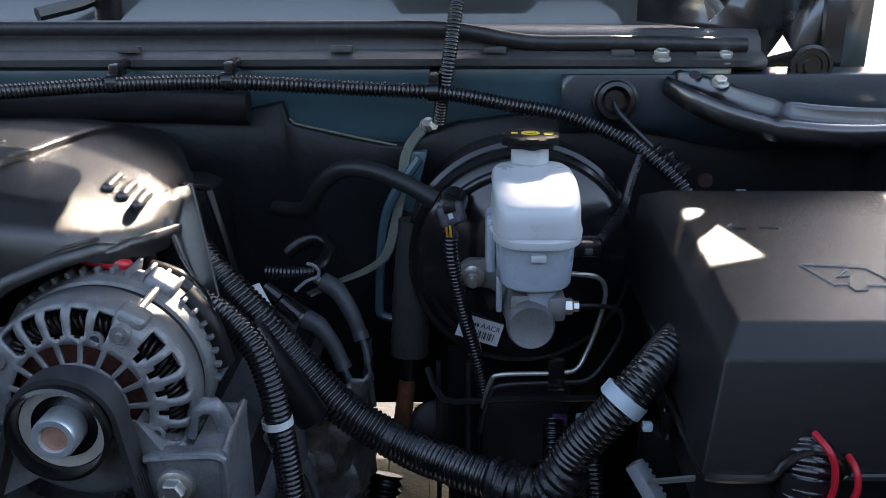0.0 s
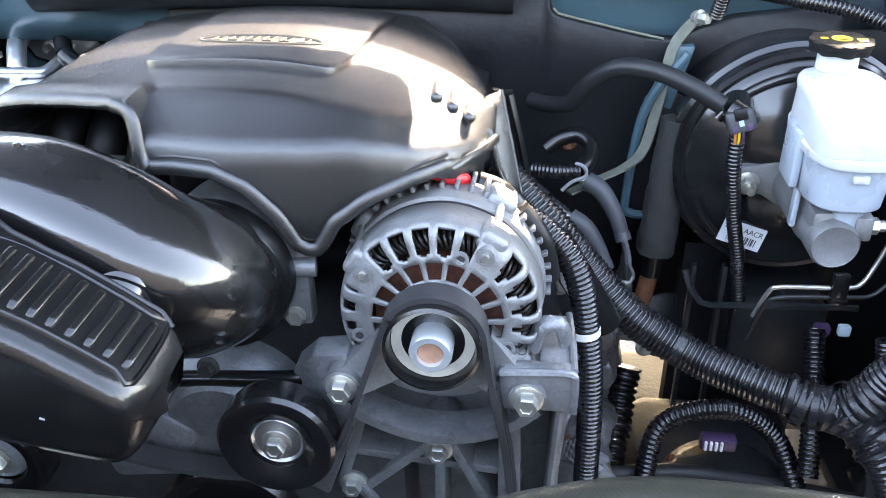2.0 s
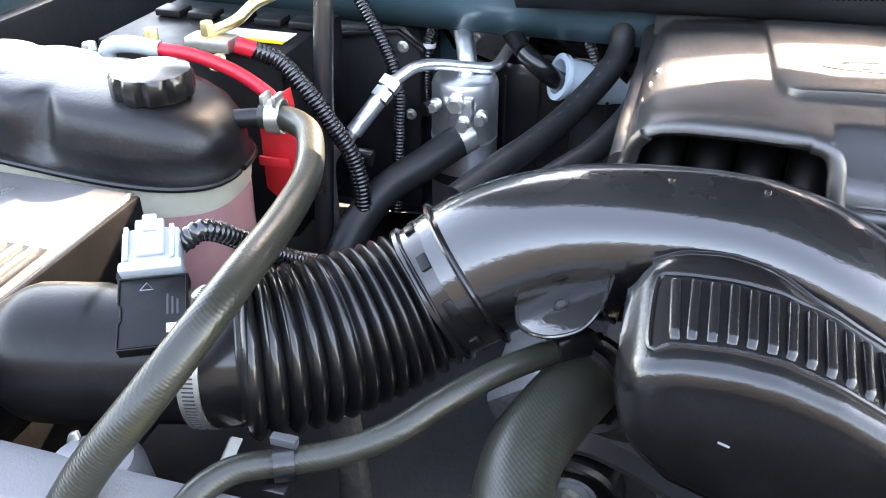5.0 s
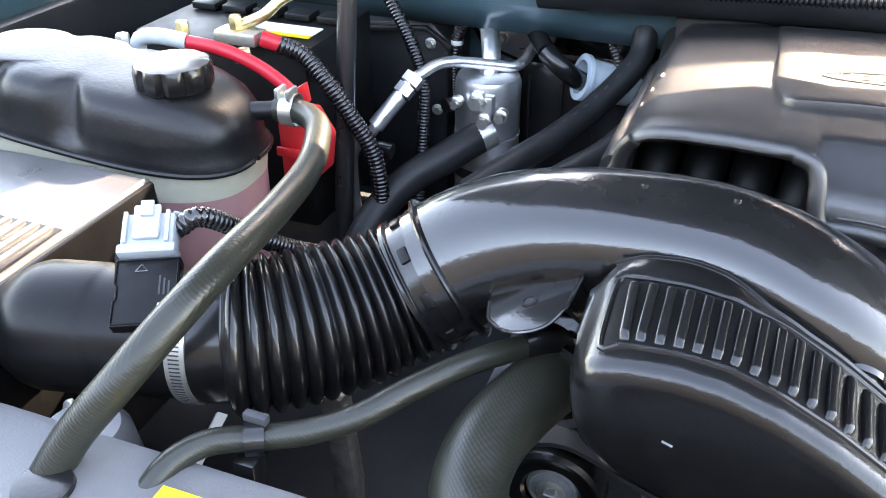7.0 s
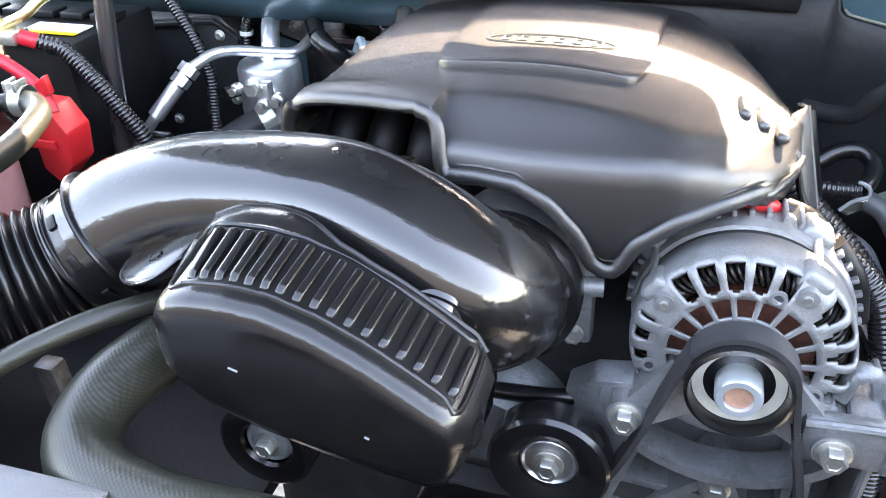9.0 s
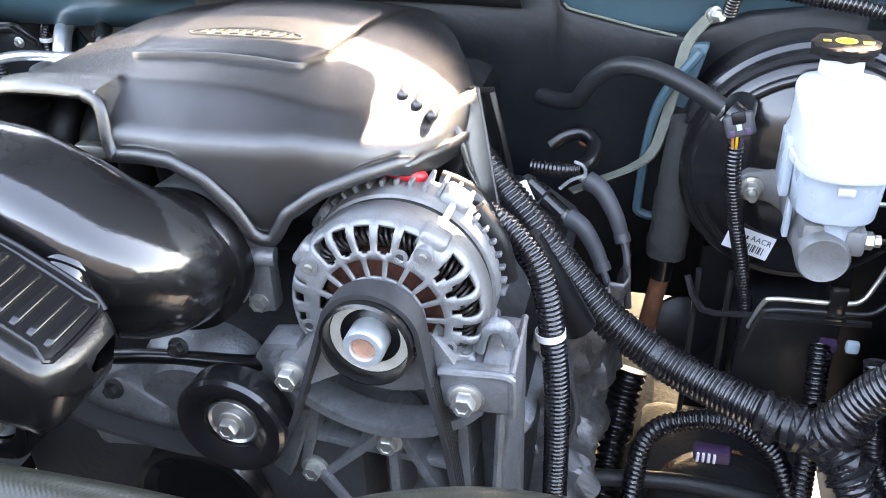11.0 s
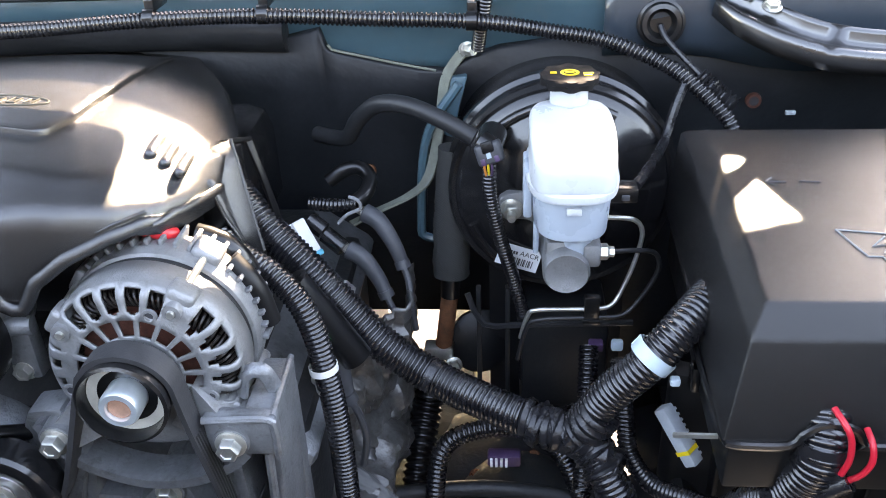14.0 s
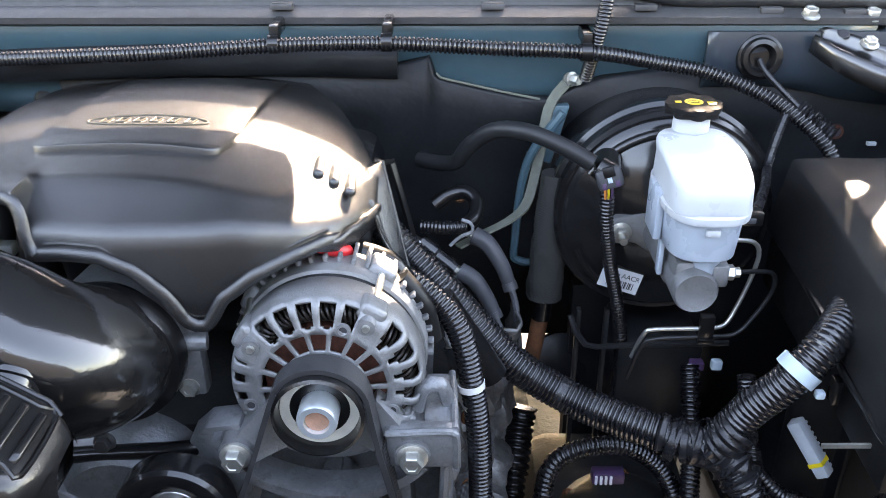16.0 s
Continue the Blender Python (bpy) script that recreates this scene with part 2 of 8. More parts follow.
def solo(name, bm, mat, label, category, group="", kind="", angle=38):
    return tagged(finish(name, bm, mat, angle=angle), label, category, group, kind)


def structure(name, bm, mat, label="", category=""):
    return tagged(finish(name, bm, mat), label, category, "", "structure")


def add_box(bm, lo, hi, bevel=0.0, m=None, segments=2):
    lo, hi = Vector(lo), Vector(hi)
    r = bmesh.ops.create_cube(bm, size=1.0, matrix=Matrix.Translation((lo + hi) / 2) @ Matrix.Diagonal((*(hi - lo), 1)))
    vs = r["verts"]
    if bevel:
        es = list({e for v in vs for e in v.link_edges})
        out = bmesh.ops.bevel(bm, geom=es, offset=bevel, segments=segments, affect="EDGES", profile=0.5)
        vs = list({v for f in out["faces"] for v in f.verts} | {v for v in vs if v.is_valid})
    if m is not None:
        bmesh.ops.transform(bm, matrix=m, verts=vs)
    return vs


def axes_for(d):
    d = Vector(d).normalized()
    return d.to_track_quat("Z", "Y").to_matrix().to_4x4()


def add_cyl(bm, a, b, r0, r1=None, seg=24, caps=True):
    a, b = Vector(a), Vector(b)
    m = Matrix.Translation((a + b) / 2) @ axes_for(b - a)
    bmesh.ops.create_cone(bm, cap_ends=caps, cap_tris=False, segments=seg, radius1=r0, radius2=r0 if r1 is None else r1, depth=(b - a).length, matrix=m)


def add_lathe(bm, base, axis, profile, seg=40, closed=False):
    """profile: pairs (radius, distance along the axis from base)."""
    m = Matrix.Translation(base) @ axes_for(axis)
    rings = []
    for r, h in profile:
        if r < 1e-6:
            rings.append([bm.verts.new(m @ Vector((0, 0, h)))] * seg)
        else:
            rings.append([bm.verts.new(m @ Vector((r * math.cos(a), r * math.sin(a), h))) for a in (2 * math.pi * i / seg for i in range(seg))])
    for p, q in zip(rings, rings[1:]):
        for i in range(seg):
            j = (i + 1) % seg
            vs = []
            for v in (p[i], p[j], q[j], q[i]):
                if v not in vs:
                    vs.append(v)
            if len(vs) > 2:
                bm.faces.new(vs)


def curve_points(pts, step):
    """A smooth line through pts, sampled about every step metres."""
    P = [Vector(p) for p in pts]
    if len(P) == 2:
        n = max(2, int((P[1] - P[0]).length / step))
        return [P[0].lerp(P[1], i / n) for i in range(n + 1)]
    P = [2 * P[0] - P[1]] + P + [2 * P[-1] - P[-2]]
    out = []
    for a, b, c, d in zip(P, P[1:], P[2:], P[3:]):
        n = max(1, round((c - b).length / step))
        for i in range(n):
            t = i / n
            out.append(0.5 * ((2 * b) + (c - a) * t + (2 * a - 5 * b + 4 * c - d) * t * t + (3 * b - a - 3 * c + d) * t ** 3))
    return out + [P[-2]]


def add_tube(bm, pts, radius, seg=16, step=0.008, caps=True, squash=1.0, up=None):
    """radius: a number or a function of the distance and the share of the way (0 to 1)."""
    line = curve_points(pts, step)
    total = sum((q - p).length for p, q in zip(line, line[1:]))
    far, prev, rings = 0.0, None, []
    for i, p in enumerate(line):
        d = (line[min(i + 1, len(line) - 1)] - line[max(i - 1, 0)]).normalized()
        if prev is None:
            prev = d.orthogonal().normalized() if up is None else (Vector(up) - Vector(up).dot(d) * d).normalized()
        n = (prev - prev.dot(d) * d).normalized()
        prev, b = n, d.cross(n)
        if i:
            far += (p - line[i - 1]).length
        r = radius(far, far / total) if callable(radius) else radius
        rings.append([bm.verts.new(p + r * (math.cos(a) * n * squash + math.sin(a) * b)) for a in (2 * math.pi * k / seg for k in range(seg))])
    for a, b in zip(rings, rings[1:]):
        for k in range(seg):
            j = (k + 1) % seg
            bm.faces.new((a[k], a[j], b[j], b[k]))
    if caps:
        bm.faces.new(rings[0][::-1])
        bm.faces.new(rings[-1])


def tube(pts, radius, seg=16, step=0.008, **k):
    bm = bmesh.new()
    add_tube(bm, pts, radius, seg, step, **k)
    return bm


def corrugated(pts, r, pitch=0.005, depth=0.0016, seg=16):
    """Split conduit: rounded ridges along a line."""
    def rad(far, share):
        return r - depth * 0.8 * (0.5 - 0.5 * math.cos(2 * math.pi * far / pitch)) ** 1.6
    bm = bmesh.new()
    add_tube(bm, pts, rad, seg, pitch / 10)
    return bm


def box(lo, hi, bevel=0.003, m=None, segments=2):
    bm = bmesh.new()
    add_box(bm, lo, hi, bevel, m, segments)
    return bm


def cyl(a, b, r0, r1=None, seg=24):
    bm = bmesh.new()
    add_cyl(bm, a, b, r0, r1, seg)
    return bm


def lathe(base, axis, profile, seg=40):
    bm = bmesh.new()
    add_lathe(bm, base, axis, profile, seg)
    return bm


def add_prism(bm, pts, depth):
    """A flat outline pushed by the vector depth."""
    a = [bm.verts.new(p) for p in pts]
    b = [bm.verts.new(Vector(p) + Vector(depth)) for p in pts]
    bm.faces.new(a)
    bm.faces.new(b[::-1])
    for i in range(len(a)):
        j = (i + 1) % len(a)
        bm.faces.new((a[i], b[i], b[j], a[j]))


def prism(pts, depth, bevel=0.0):
    bm = bmesh.new()
    add_prism(bm, pts, depth)
    if bevel:
        bmesh.ops.recalc_face_normals(bm, faces=bm.faces)
        bmesh.ops.bevel(bm, geom=list(bm.edges), offset=bevel, segments=2, affect="EDGES", profile=0.5)
    return bm


def loft(rows, closed=False, thick=0.0):
    """Rows of points of equal number, joined into one skin."""
    bm = bmesh.new()
    grid = [[bm.verts.new(p) for p in row] for row in rows]
    for a, b in zip(grid, grid[1:]):
        n = len(a)
        for k in range(n if closed else n - 1):
            j = (k + 1) % n
            bm.faces.new((a[k], a[j], b[j], b[k]))
    return bm


def solid(ob, thickness):
    mod = ob.modifiers.new("thickness", "SOLIDIFY")
    mod.thickness, mod.offset = thickness, -1
    return ob


def add_bolt(bm, at, axis, r=0.009, h=0.009, washer=True):
    """A hexagon head with a flange."""
    at, d = Vector(at), Vector(axis).normalized()
    if washer:
        add_lathe(bm, at, d, [(0, 0), (r * 1.35, 0), (r * 1.35, r * 0.18), (r * 1.02, r * 0.36), (0, r * 0.36)], 24)
    add_lathe(bm, at, d, [(r, 0.2 * r), (r, h * 0.86), (r * 0.86, h), (r * 0.55, h), (r * 0.5, h * 0.93), (0, h * 0.93)], 6)


def bolt(at, axis, r=0.009, h=0.009):
    bm = bmesh.new()
    add_bolt(bm, at, axis, r, h)
    return bm


def table(x, pairs):
    """The value at x of a line through pairs (x, value)."""
    return float(np.interp(x, [p[0] for p in pairs], [p[1] for p in pairs]))


def words(text, size, m, mat, parent, name="lettering"):
    c = bpy.data.curves.new(name, "FONT")
    c.body, c.size, c.align_x, c.align_y, c.extrude = text, size, "CENTER", "CENTER", 0.0002
    tmp = bpy.data.objects.new(name, c)
    me = bpy.data.meshes.new_from_object(tmp)
    bpy.data.objects.remove(tmp)
    me.transform(m)
    me.materials.clear()
    me.materials.append(mat)
    ob = new(name, me)
    ob.parent = parent
    ob.matrix_parent_inverse = root_inverse(parent)
    return ob


# ---- the large structure ----
# roof height tuned so its front edge ends the sun band on the cover
def roof_edge(x):
    return 1.955 - (0.30 if x > 0 else 0.14) * max(0.0, abs(x + 0.43) - 0.75)


def build_structure():
    structure("ground", box((-60, -60, -0.2), (60, 60, 0.0), 0), CONCRETE, "pale speckled concrete driveway under the truck", "ground")
    # firewall, cowl and windshield
    structure("wall_firewall", box((-1.40, 1.20, 0.88), (0.56, 1.24, 1.33), 0.004), TEAL, "teal painted steel firewall behind the engine", "firewall")
    bm = loft([[(x, 1.13, table(x, [(-0.66, 0.62), (-0.24, 0.62), (-0.2, 0.86), (0.02, 0.86), (0.05, 0.70), (0.19, 0.70), (0.2, 0.62), (0.6, 0.62)])), (x, 1.11, 1.10), (x, 1.088, 1.215), (x, 1.058, table(x, [(-0.66, 1.285), (-0.25, 1.299), (-0.196, 1.311), (-0.189, 1.290), (-0.184, 1.284), (-0.14, 1.274), (-0.10, 1.265), (-0.055, 1.256), (-0.035, 1.262), (0.0, 1.284), (0.1, 1.296), (0.6, 1.292)]))] for x in sorted(list(np.linspace(-0.66, 0.60, 40)) + [-0.196, -0.189, -0.184, -0.16, -0.08])])
    solid(structure("insulator_pad", bm, FELT, "black moulded insulator pad on the firewall", "insulator"), 0.012)
    bm = loft([[(x, 1.092, 1.23), (x, 1.076, 1.27), (x, 1.062, 1.33), (x, 1.05, 1.352)] for x in np.linspace(-1.3, 0.34, 30)])
    solid(structure("cowl_face", bm, TEAL, "teal painted cowl panel above the insulator", "cowl panel"), 0.006)
    bm = tube([(-0.188, 1.052, 1.290), (-0.183, 1.051, 1.2845), (-0.14, 1.050, 1.2745), (-0.10, 1.050, 1.2655), (-0.058, 1.050, 1.257)], 0.0016, 6, 0.006)
    structure("insulator_edge", bm, STRAP, "frayed pale edge of the insulator pad", "insulator")
    bm = bmesh.new()
    add_tube(bm, [(-0.82, 1.03, 1.30), (-0.6, 1.035, 1.308), (-0.4, 1.04, 1.31), (-0.235, 1.045, 1.305)], 0.026, 14, 0.02, squash=0.7)
    structure("insulator_roll", bm, FELT, "rolled black insulator edge along the cowl", "insulator")
    rows = [(1.046, 1.350), (1.03, 1.356), (1.028, 1.364), (1.046, 1.370), (1.056, 1.372), (1.062, 1.386), (1.075, 1.394), (1.10, 1.396), (1.16, 1.392)]
    bm = loft([[(x, y + 0.05 * max(0, x - 0.05) ** 1.3, z - 0.02 * max(0, x) ** 1.5) for y, z in rows] for x in np.linspace(-1.3, 0.38, 60)])
    solid(structure("cowl", bm, COWL, "weathered dark grey plastic cowl below the windshield", "cowl"), 0.004)
    bm = bmesh.new()
    add_tube(bm, [(x, 1.052 + 0.05 * max(0, x - 0.05) ** 1.3, table(x, [(-1.3, 1.400), (0.0, 1.397), (0.10, 1.380), (0.24, 1.378), (0.36, 1.374)])) for x in np.linspace(-1.3, 0.36, 20)], 0.009, 10, 0.03)
    structure("cowl_seal", bm, SEAL, "black rubber bulb seal along the cowl", "seal")
    bm = loft([[(x, 1.14, 1.39), (x * 1.04 + 0.017, 1.55, 1.665), (x * 1.08 + 0.034, 1.95, roof_edge(x * 1.08 + 0.034) - 0.004)] for x in np.linspace(-1.25, 0.38, 24)])
    solid(structure("window_1", bm, GLASS, "tinted windshield glass behind the cowl", "windshield"), 0.006)
    # unseen roof, placed to block the sun behind the band
    bm = loft([[(x, 1.95, roof_edge(x)), (x, 2.3, roof_edge(x) + 0.035), (x, 3.4, roof_edge(x) + 0.01), (x, 3.42, 1.0)] for x in np.linspace(-1.36, 0.50, 24)])
    solid(structure("cab_roof", bm, BODY, "unseen dark teal cab roof, front edge set to block the sun", "roof"), 0.02)
    for x in (-1.35, 0.46):
        structure("cab_side", prism([(x, 1.36, 0.50), (x, 1.36, 1.40), (x, 1.95, 1.90), (x, 2.3, 1.93), (x, 3.42, 1.91), (x, 3.42, 0.50)], (0.03, 0, 0)), BODY, "dark teal painted cab side", "cab side")
    for x0, x1 in ((-1.42, -1.385), (0.525, 0.56)):
        structure("wall_inner_fender", box((x0, -0.1, 0.55), (x1, 1.35, 1.27), 0.006), DARKMETAL, "dark painted inner fender panel", "inner fender")
    for s, x0, x1 in ((-1, -1.46, -1.40), (1, 0.54, 0.60)):
        bm = loft([[(x0 if s > 0 else x1, y, 1.26), (x0 + 0.01 * s if s > 0 else x1 + 0.01 * s, y, 1.30), (0.60 if s > 0 else -1.46, y, 1.312), (0.70 if s > 0 else -1.56, y, 1.30), (0.745 if s > 0 else -1.6, y, 1.22), (0.75 if s > 0 else -1.61, y, 0.75)] for y in np.linspace(-0.15, 1.35, 16)])
        solid(structure("fender", bm, BODY, "dark teal painted outer fender", "fender"), 0.004)
    for x0, x1 in ((-1.40, -1.20), (0.36, 0.56)):
        structure("frame_rail", box((x0 + 0.1, -0.1, 0.42), (x1 - 0.1 + 0.1, 1.3, 0.56), 0.01), DARKMETAL, "dark steel frame rail low in the bay", "frame rail")
    # open hood above; its unseen rear edge is stepped to shape the sun patches
    edge = [(-1.36, 1.74), (-0.80, 1.74), (-0.77, 1.56), (-0.62, 1.508), (-0.46, 1.508), (-0.40, 1.528), (-0.29, 1.521), (-0.25, 1.506), (-0.215, 1.501), (-0.195, 1.526), (-0.16, 1.551), (-0.142, 1.562), (-0.136, 1.485), (-0.104, 1.485), (-0.096, 1.515), (-0.078, 1.515), (-0.06, 1.445), (0.115, 1.445), (0.125, 1.480), (0.228, 1.480), (0.24, 1.445), (0.27, 1.545), (0.52, 1.545)]
    bm = loft([[(x, 1.10, table(x, edge)), (x, 1.04, 1.70), (x, 0.95, 2.0), (x, 0.80, 2.40), (x, 0.66, 2.68), (x, 0.60, 2.74)] for x in np.linspace(-1.36, 0.50, 187)])
    solid(structure("hood", bm, FELT, "open hood with black insulated underside, unseen rear edge stepped to shape sunlight", "hood"), 0.025)
    # added plate at the hood's hinge side; its openings leave the fuse box sun patches
    bm = bmesh.new()
    loops = [[(0.235, 1.40), (0.38, 1.385), (0.385, 1.335), (0.52, 1.335), (0.52, 1.56), (0.235, 1.56)],
             [(0.323, 1.398), (0.341, 1.415), (0.337, 1.422), (0.318, 1.431), (0.313, 1.450), (0.3135, 1.425)],
             [(0.353, 1.432), (0.397, 1.4660), (0.347, 1.4755), (0.333, 1.452)],
             [(0.398, 1.356), (0.429, 1.364), (0.415, 1.383)], [(0.448, 1.421), (0.458, 1.425), (0.456, 1.439), (0.444, 1.436)]]
    edges = []
    for lp in loops:
        vs = [bm.verts.new((x, 1.10, z)) for x, z in lp]
        edges += [bm.edges.new((p, q)) for p, q in zip(vs, vs[1:] + vs[:1])]
    bmesh.ops.triangle_fill(bm, edges=edges, use_beauty=True)
    solid(structure("hood_skirt", bm, HINGE, "added plate at the hood corner, openings shape the fuse box sun patches", "hood"), 0.003)
    # radiator and its cover at the front
    structure("under_tray", box((-0.95, 0.27, 0.50), (-0.20, 0.70, 0.53), 0.005), GRIME, "grimy tray under the pulleys", "tray")
    # unseen strip added to keep sun off the coolant tank side
    structure("hood_rail", prism([(-1.36, 1.10, 1.45), (-0.84, 1.10, 1.45), (-0.84, 1.10, 1.553), (-0.95, 1.10, 1.560), (-1.00, 1.10, 1.64), (-1.36, 1.10, 1.66)], (0, 0.02, 0)), BODY, "added strip under the hood that shades the coolant tank side", "hood")
    # unseen wall added to cut skylight and darken reflections from the front
    structure("wall_house", box((-9.0, -4.4, 0.0), (8.0, -4.1, 3.1), 0.02), DARKWALL, "added unseen dark wall that darkens reflections on front faces", "house wall")
    # unseen dark ground added so front faces mirror less bright concrete
    structure("road", box((-30, -4.1, 0.0), (30, -0.5, 0.006), 0), DARKGROUND, "added unseen dark ground that darkens reflections on front faces", "road")
    structure("grille_panel", box((-1.44, -0.16, 0.45), (0.58, -0.04, 1.10), 0.03), BATTERY, "black grille panel at the truck's nose", "grille")
    structure("radiator_support", prism([(-1.40, -0.05, 1.09), (0.56, -0.05, 1.09), (0.56, 0.16, 1.09), (-1.40, 0.16, 1.09)], (0, 0, 0.02)), BATTERY, "black plate over the radiator support", "radiator support")
    structure("radiator", box((-1.10, 0.16, 0.50), (0.30, 0.27, 1.12), 0.01), SATIN, "black radiator and fan shroud", "radiator")


build_structure()


# ---- engine ----
COVER_B = [(-0.512, 1.270), (-0.477, 1.273), (-0.447, 1.272), (-0.422, 1.259), (-0.399, 1.234), (-0.387, 1.211), (-0.380, 1.206), (-0.369, 1.206), (-0.356, 1.229), (-0.328, 1.249), (-0.293, 1.260), (-0.264, 1.262), (-0.25, 1.268), (-0.238, 1.27)]
COVER_Y = [(-0.66, 0.65), (-0.512, 0.614), (-0.44, 0.606), (-0.37, 0.609), (-0.328, 0.619), (-0.293, 0.638), (-0.264, 0.665), (-0.25, 0.695), (-0.238, 0.75)]


def cover_top(x):
    d = x + 0.455
    return 1.322 - (1.06 if d > 0 else 0.60) * d * d


def cover_drop(x, y):
    """How far the cover falls towards the firewall."""
    d = x + 0.455
    high = max(0.0, 0.011 - (0.36 if d > 0 else 0.28) * d * d) / 0.011
    old = table(y, [(0.81, 0.0), (0.90, 0.004), (0.987, 0.013), (1.047, 0.024), (1.075, 0.05)])
    return old + high * (table(y, [(0.74, 0.0), (0.82, 0.006), (0.90, 0.013), (0.987, 0.024), (1.047, 0.035), (1.075, 0.061)]) - old)


def build_engine_cover():
    th = thing("engine_cover", (-0.45, 0.85, 1.20), "black grained plastic engine cover with a raised badge plate", "engine cover")
    xs = [-0.662, -0.660, -0.656, -0.65, -0.64, -0.63, -0.61, -0.59, -0.57, -0.55, -0.53, -0.515, -0.511] + list(np.arange(-0.505, -0.262, 0.006)) + [-0.262, -0.257, -0.252, -0.247, -0.243, -0.240, -0.238]
    rows = []
    for x in xs:
        yf, top = table(x, COVER_Y), cover_top(x)
        left = table(x, [(-0.662, 0.075), (-0.660, 0.04), (-0.656, 0.016), (-0.65, 0.006), (-0.64, 0.0)])
        right = table(x, [(-0.262, 0.0), (-0.245, 0.0), (-0.240, 0.001), (-0.238, 0.003)])
        top -= left + right
        b, c = table(x, COVER_B), min(1.297, top - 0.012)
        b = min(b, c - 0.004)
        if x < -0.512:
            ring = table(x, [(-0.662, 1.262), (-0.655, 1.285), (-0.648, 1.300), (-0.635, 1.311), (-0.61, 1.3155), (-0.57, 1.3180), (-0.53, 1.3195), (-0.512, 1.3190)])
            yl = table(x, [(-0.655, 0.646), (-0.622, 0.640), (-0.57, 0.634), (-0.53, 0.627), (-0.512, 0.620)])
            row = [(x, yl + 0.012, ring - 0.010), (x, yl + 0.004, ring - 0.009), (x, yl, ring - 0.005), (x, yl + 0.0005, ring - 0.001), (x, yl + 0.003, ring + 0.002), (x, yl + 0.008, ring + 0.0035)]
            yf, c = yl - 0.002, ring + 0.0035
            for s, dz in ((0.10, 1.03), (0.22, 1.0), (0.34, 0.7), (0.48, 0.35), (1.0, 0.0)):
                row.append((x, yl + 0.010 + (0.722 - yl - 0.010) * s, top + max(0.0, c - top) * dz - max(0.0, top - c) * dz))
            y1 = row[-1][1]
            for s in (0.15, 0.3, 0.5, 0.75, 0.92, 1.0):
                row.append((x, y1 + (1.075 - y1) * s, top - cover_drop(x, y1 + (1.075 - y1) * s)))
            rows.append(row)
            continue
        row = [(x, yf + 0.001, b), (x, yf, b + 0.4 * (c - 0.022 - b)), (x, yf + 0.0005, c - 0.020), (x, yf + 0.002, c - 0.009), (x, yf + 0.006, c - 0.003), (x, yf + 0.014, c + 0.001)]
        # dark slope between two soft creases, then the flat top
        y0, soft = yf + 0.014, table(x, [(-0.40, 0.0), (-0.33, 0.5), (-0.28, 1.0)])
        yc = max(table(x, [(-0.50, 0.664), (-0.45, 0.661), (-0.33, 0.656), (-0.30, 0.680), (-0.27, 0.705), (-0.24, 0.775)]), y0 + 0.008)
        for f, dz in ((0.30, 0.70), (0.62, 0.38), (0.88, 0.12 + 0.05 * soft), (1.0, 0.03 + 0.05 * soft)):
            row.append((x, y0 + (yc - y0) * f, top - (top - c) * dz))
        row.append((x, yc + 0.006 + 0.014 * soft, top - 0.0002))
        y1, ye = row[-1][1], table(x, [(-0.345, 1.075), (-0.30, 1.0), (-0.262, 0.90), (-0.238, 0.83)])
        for f in (0.15, 0.3, 0.5, 0.75, 0.92, 1.0):
            y = y1 + (ye - y1) * f
            row.append((x, y, top - cover_drop(x, 0.722 + (y - 0.722) * 0.353 / (ye - 0.722))))
        rows.append(row)
    bm = loft(rows)
    shell = part("shell", bm, GRAIN, th, angle=50)
    solid(shell, 0.004)
    # rim along the lower edge
    edge = [(x, table(x, COVER_Y) - 0.001, table(x, COVER_B) + 0.001) for x in np.linspace(-0.508, -0.272, 32)]
    edge += [(-0.262, 0.674, 1.2575), (-0.252, 0.700, 1.2555), (-0.245, 0.718, 1.2535), (-0.243, 0.726, 1.252)]
    part("lower_rim", tube(edge, lambda f, s: 0.0060 if s < 0.97 else 0.0048, 12, 0.006, squash=0.6, up=(0, -1, 0.2)), GRAIN, th)
    inner = [(x, y + 0.0035, z + 0.0085) for x, y, z in edge[2:-4]]
    part("rim_bead", tube(inner, 0.0020, 8, 0.006), GRAIN, th)
    # upright sides of the cut-out
    side = [(-0.528, 0.6275, 1.3165), (-0.520, 0.6255, 1.3155), (-0.5135, 0.623, 1.3115), (-0.510, 0.620, 1.303), (-0.508, 0.616, 1.288), (-0.505, 0.6135, 1.276), (-0.500, 0.611, 1.2715)]
    part("cutout_frame", tube(side, 0.0062, 12, 0.004, squash=0.75, up=(0, -1, 0.2)), GRAIN, th)
    side = [(-0.652, 0.652, 1.225), (-0.652, 0.650, 1.265), (-0.649, 0.648, 1.290), (-0.641, 0.645, 1.303)]
    part("cutout_frame", tube(side, 0.0062, 12, 0.006, squash=0.75, up=(0, -1, 0.2)), GRAIN, th)
    part("side_edge", tube([(-0.658, 0.66, 1.27), (-0.66, 0.78, 1.262), (-0.66, 0.95, 1.25), (-0.655, 1.05, 1.23)], 0.010, 10, 0.02), GRAIN, th)
    # raised badge plate, gently curved like the top
    def plate_row(inset, lift):
        x0, x1, y0, r = -0.548 + inset, -0.366 - inset, 0.714 + inset, 0.014
        pts = [(x0, y) for y in (1.055, 0.98, 0.90, 0.82, 0.76)]
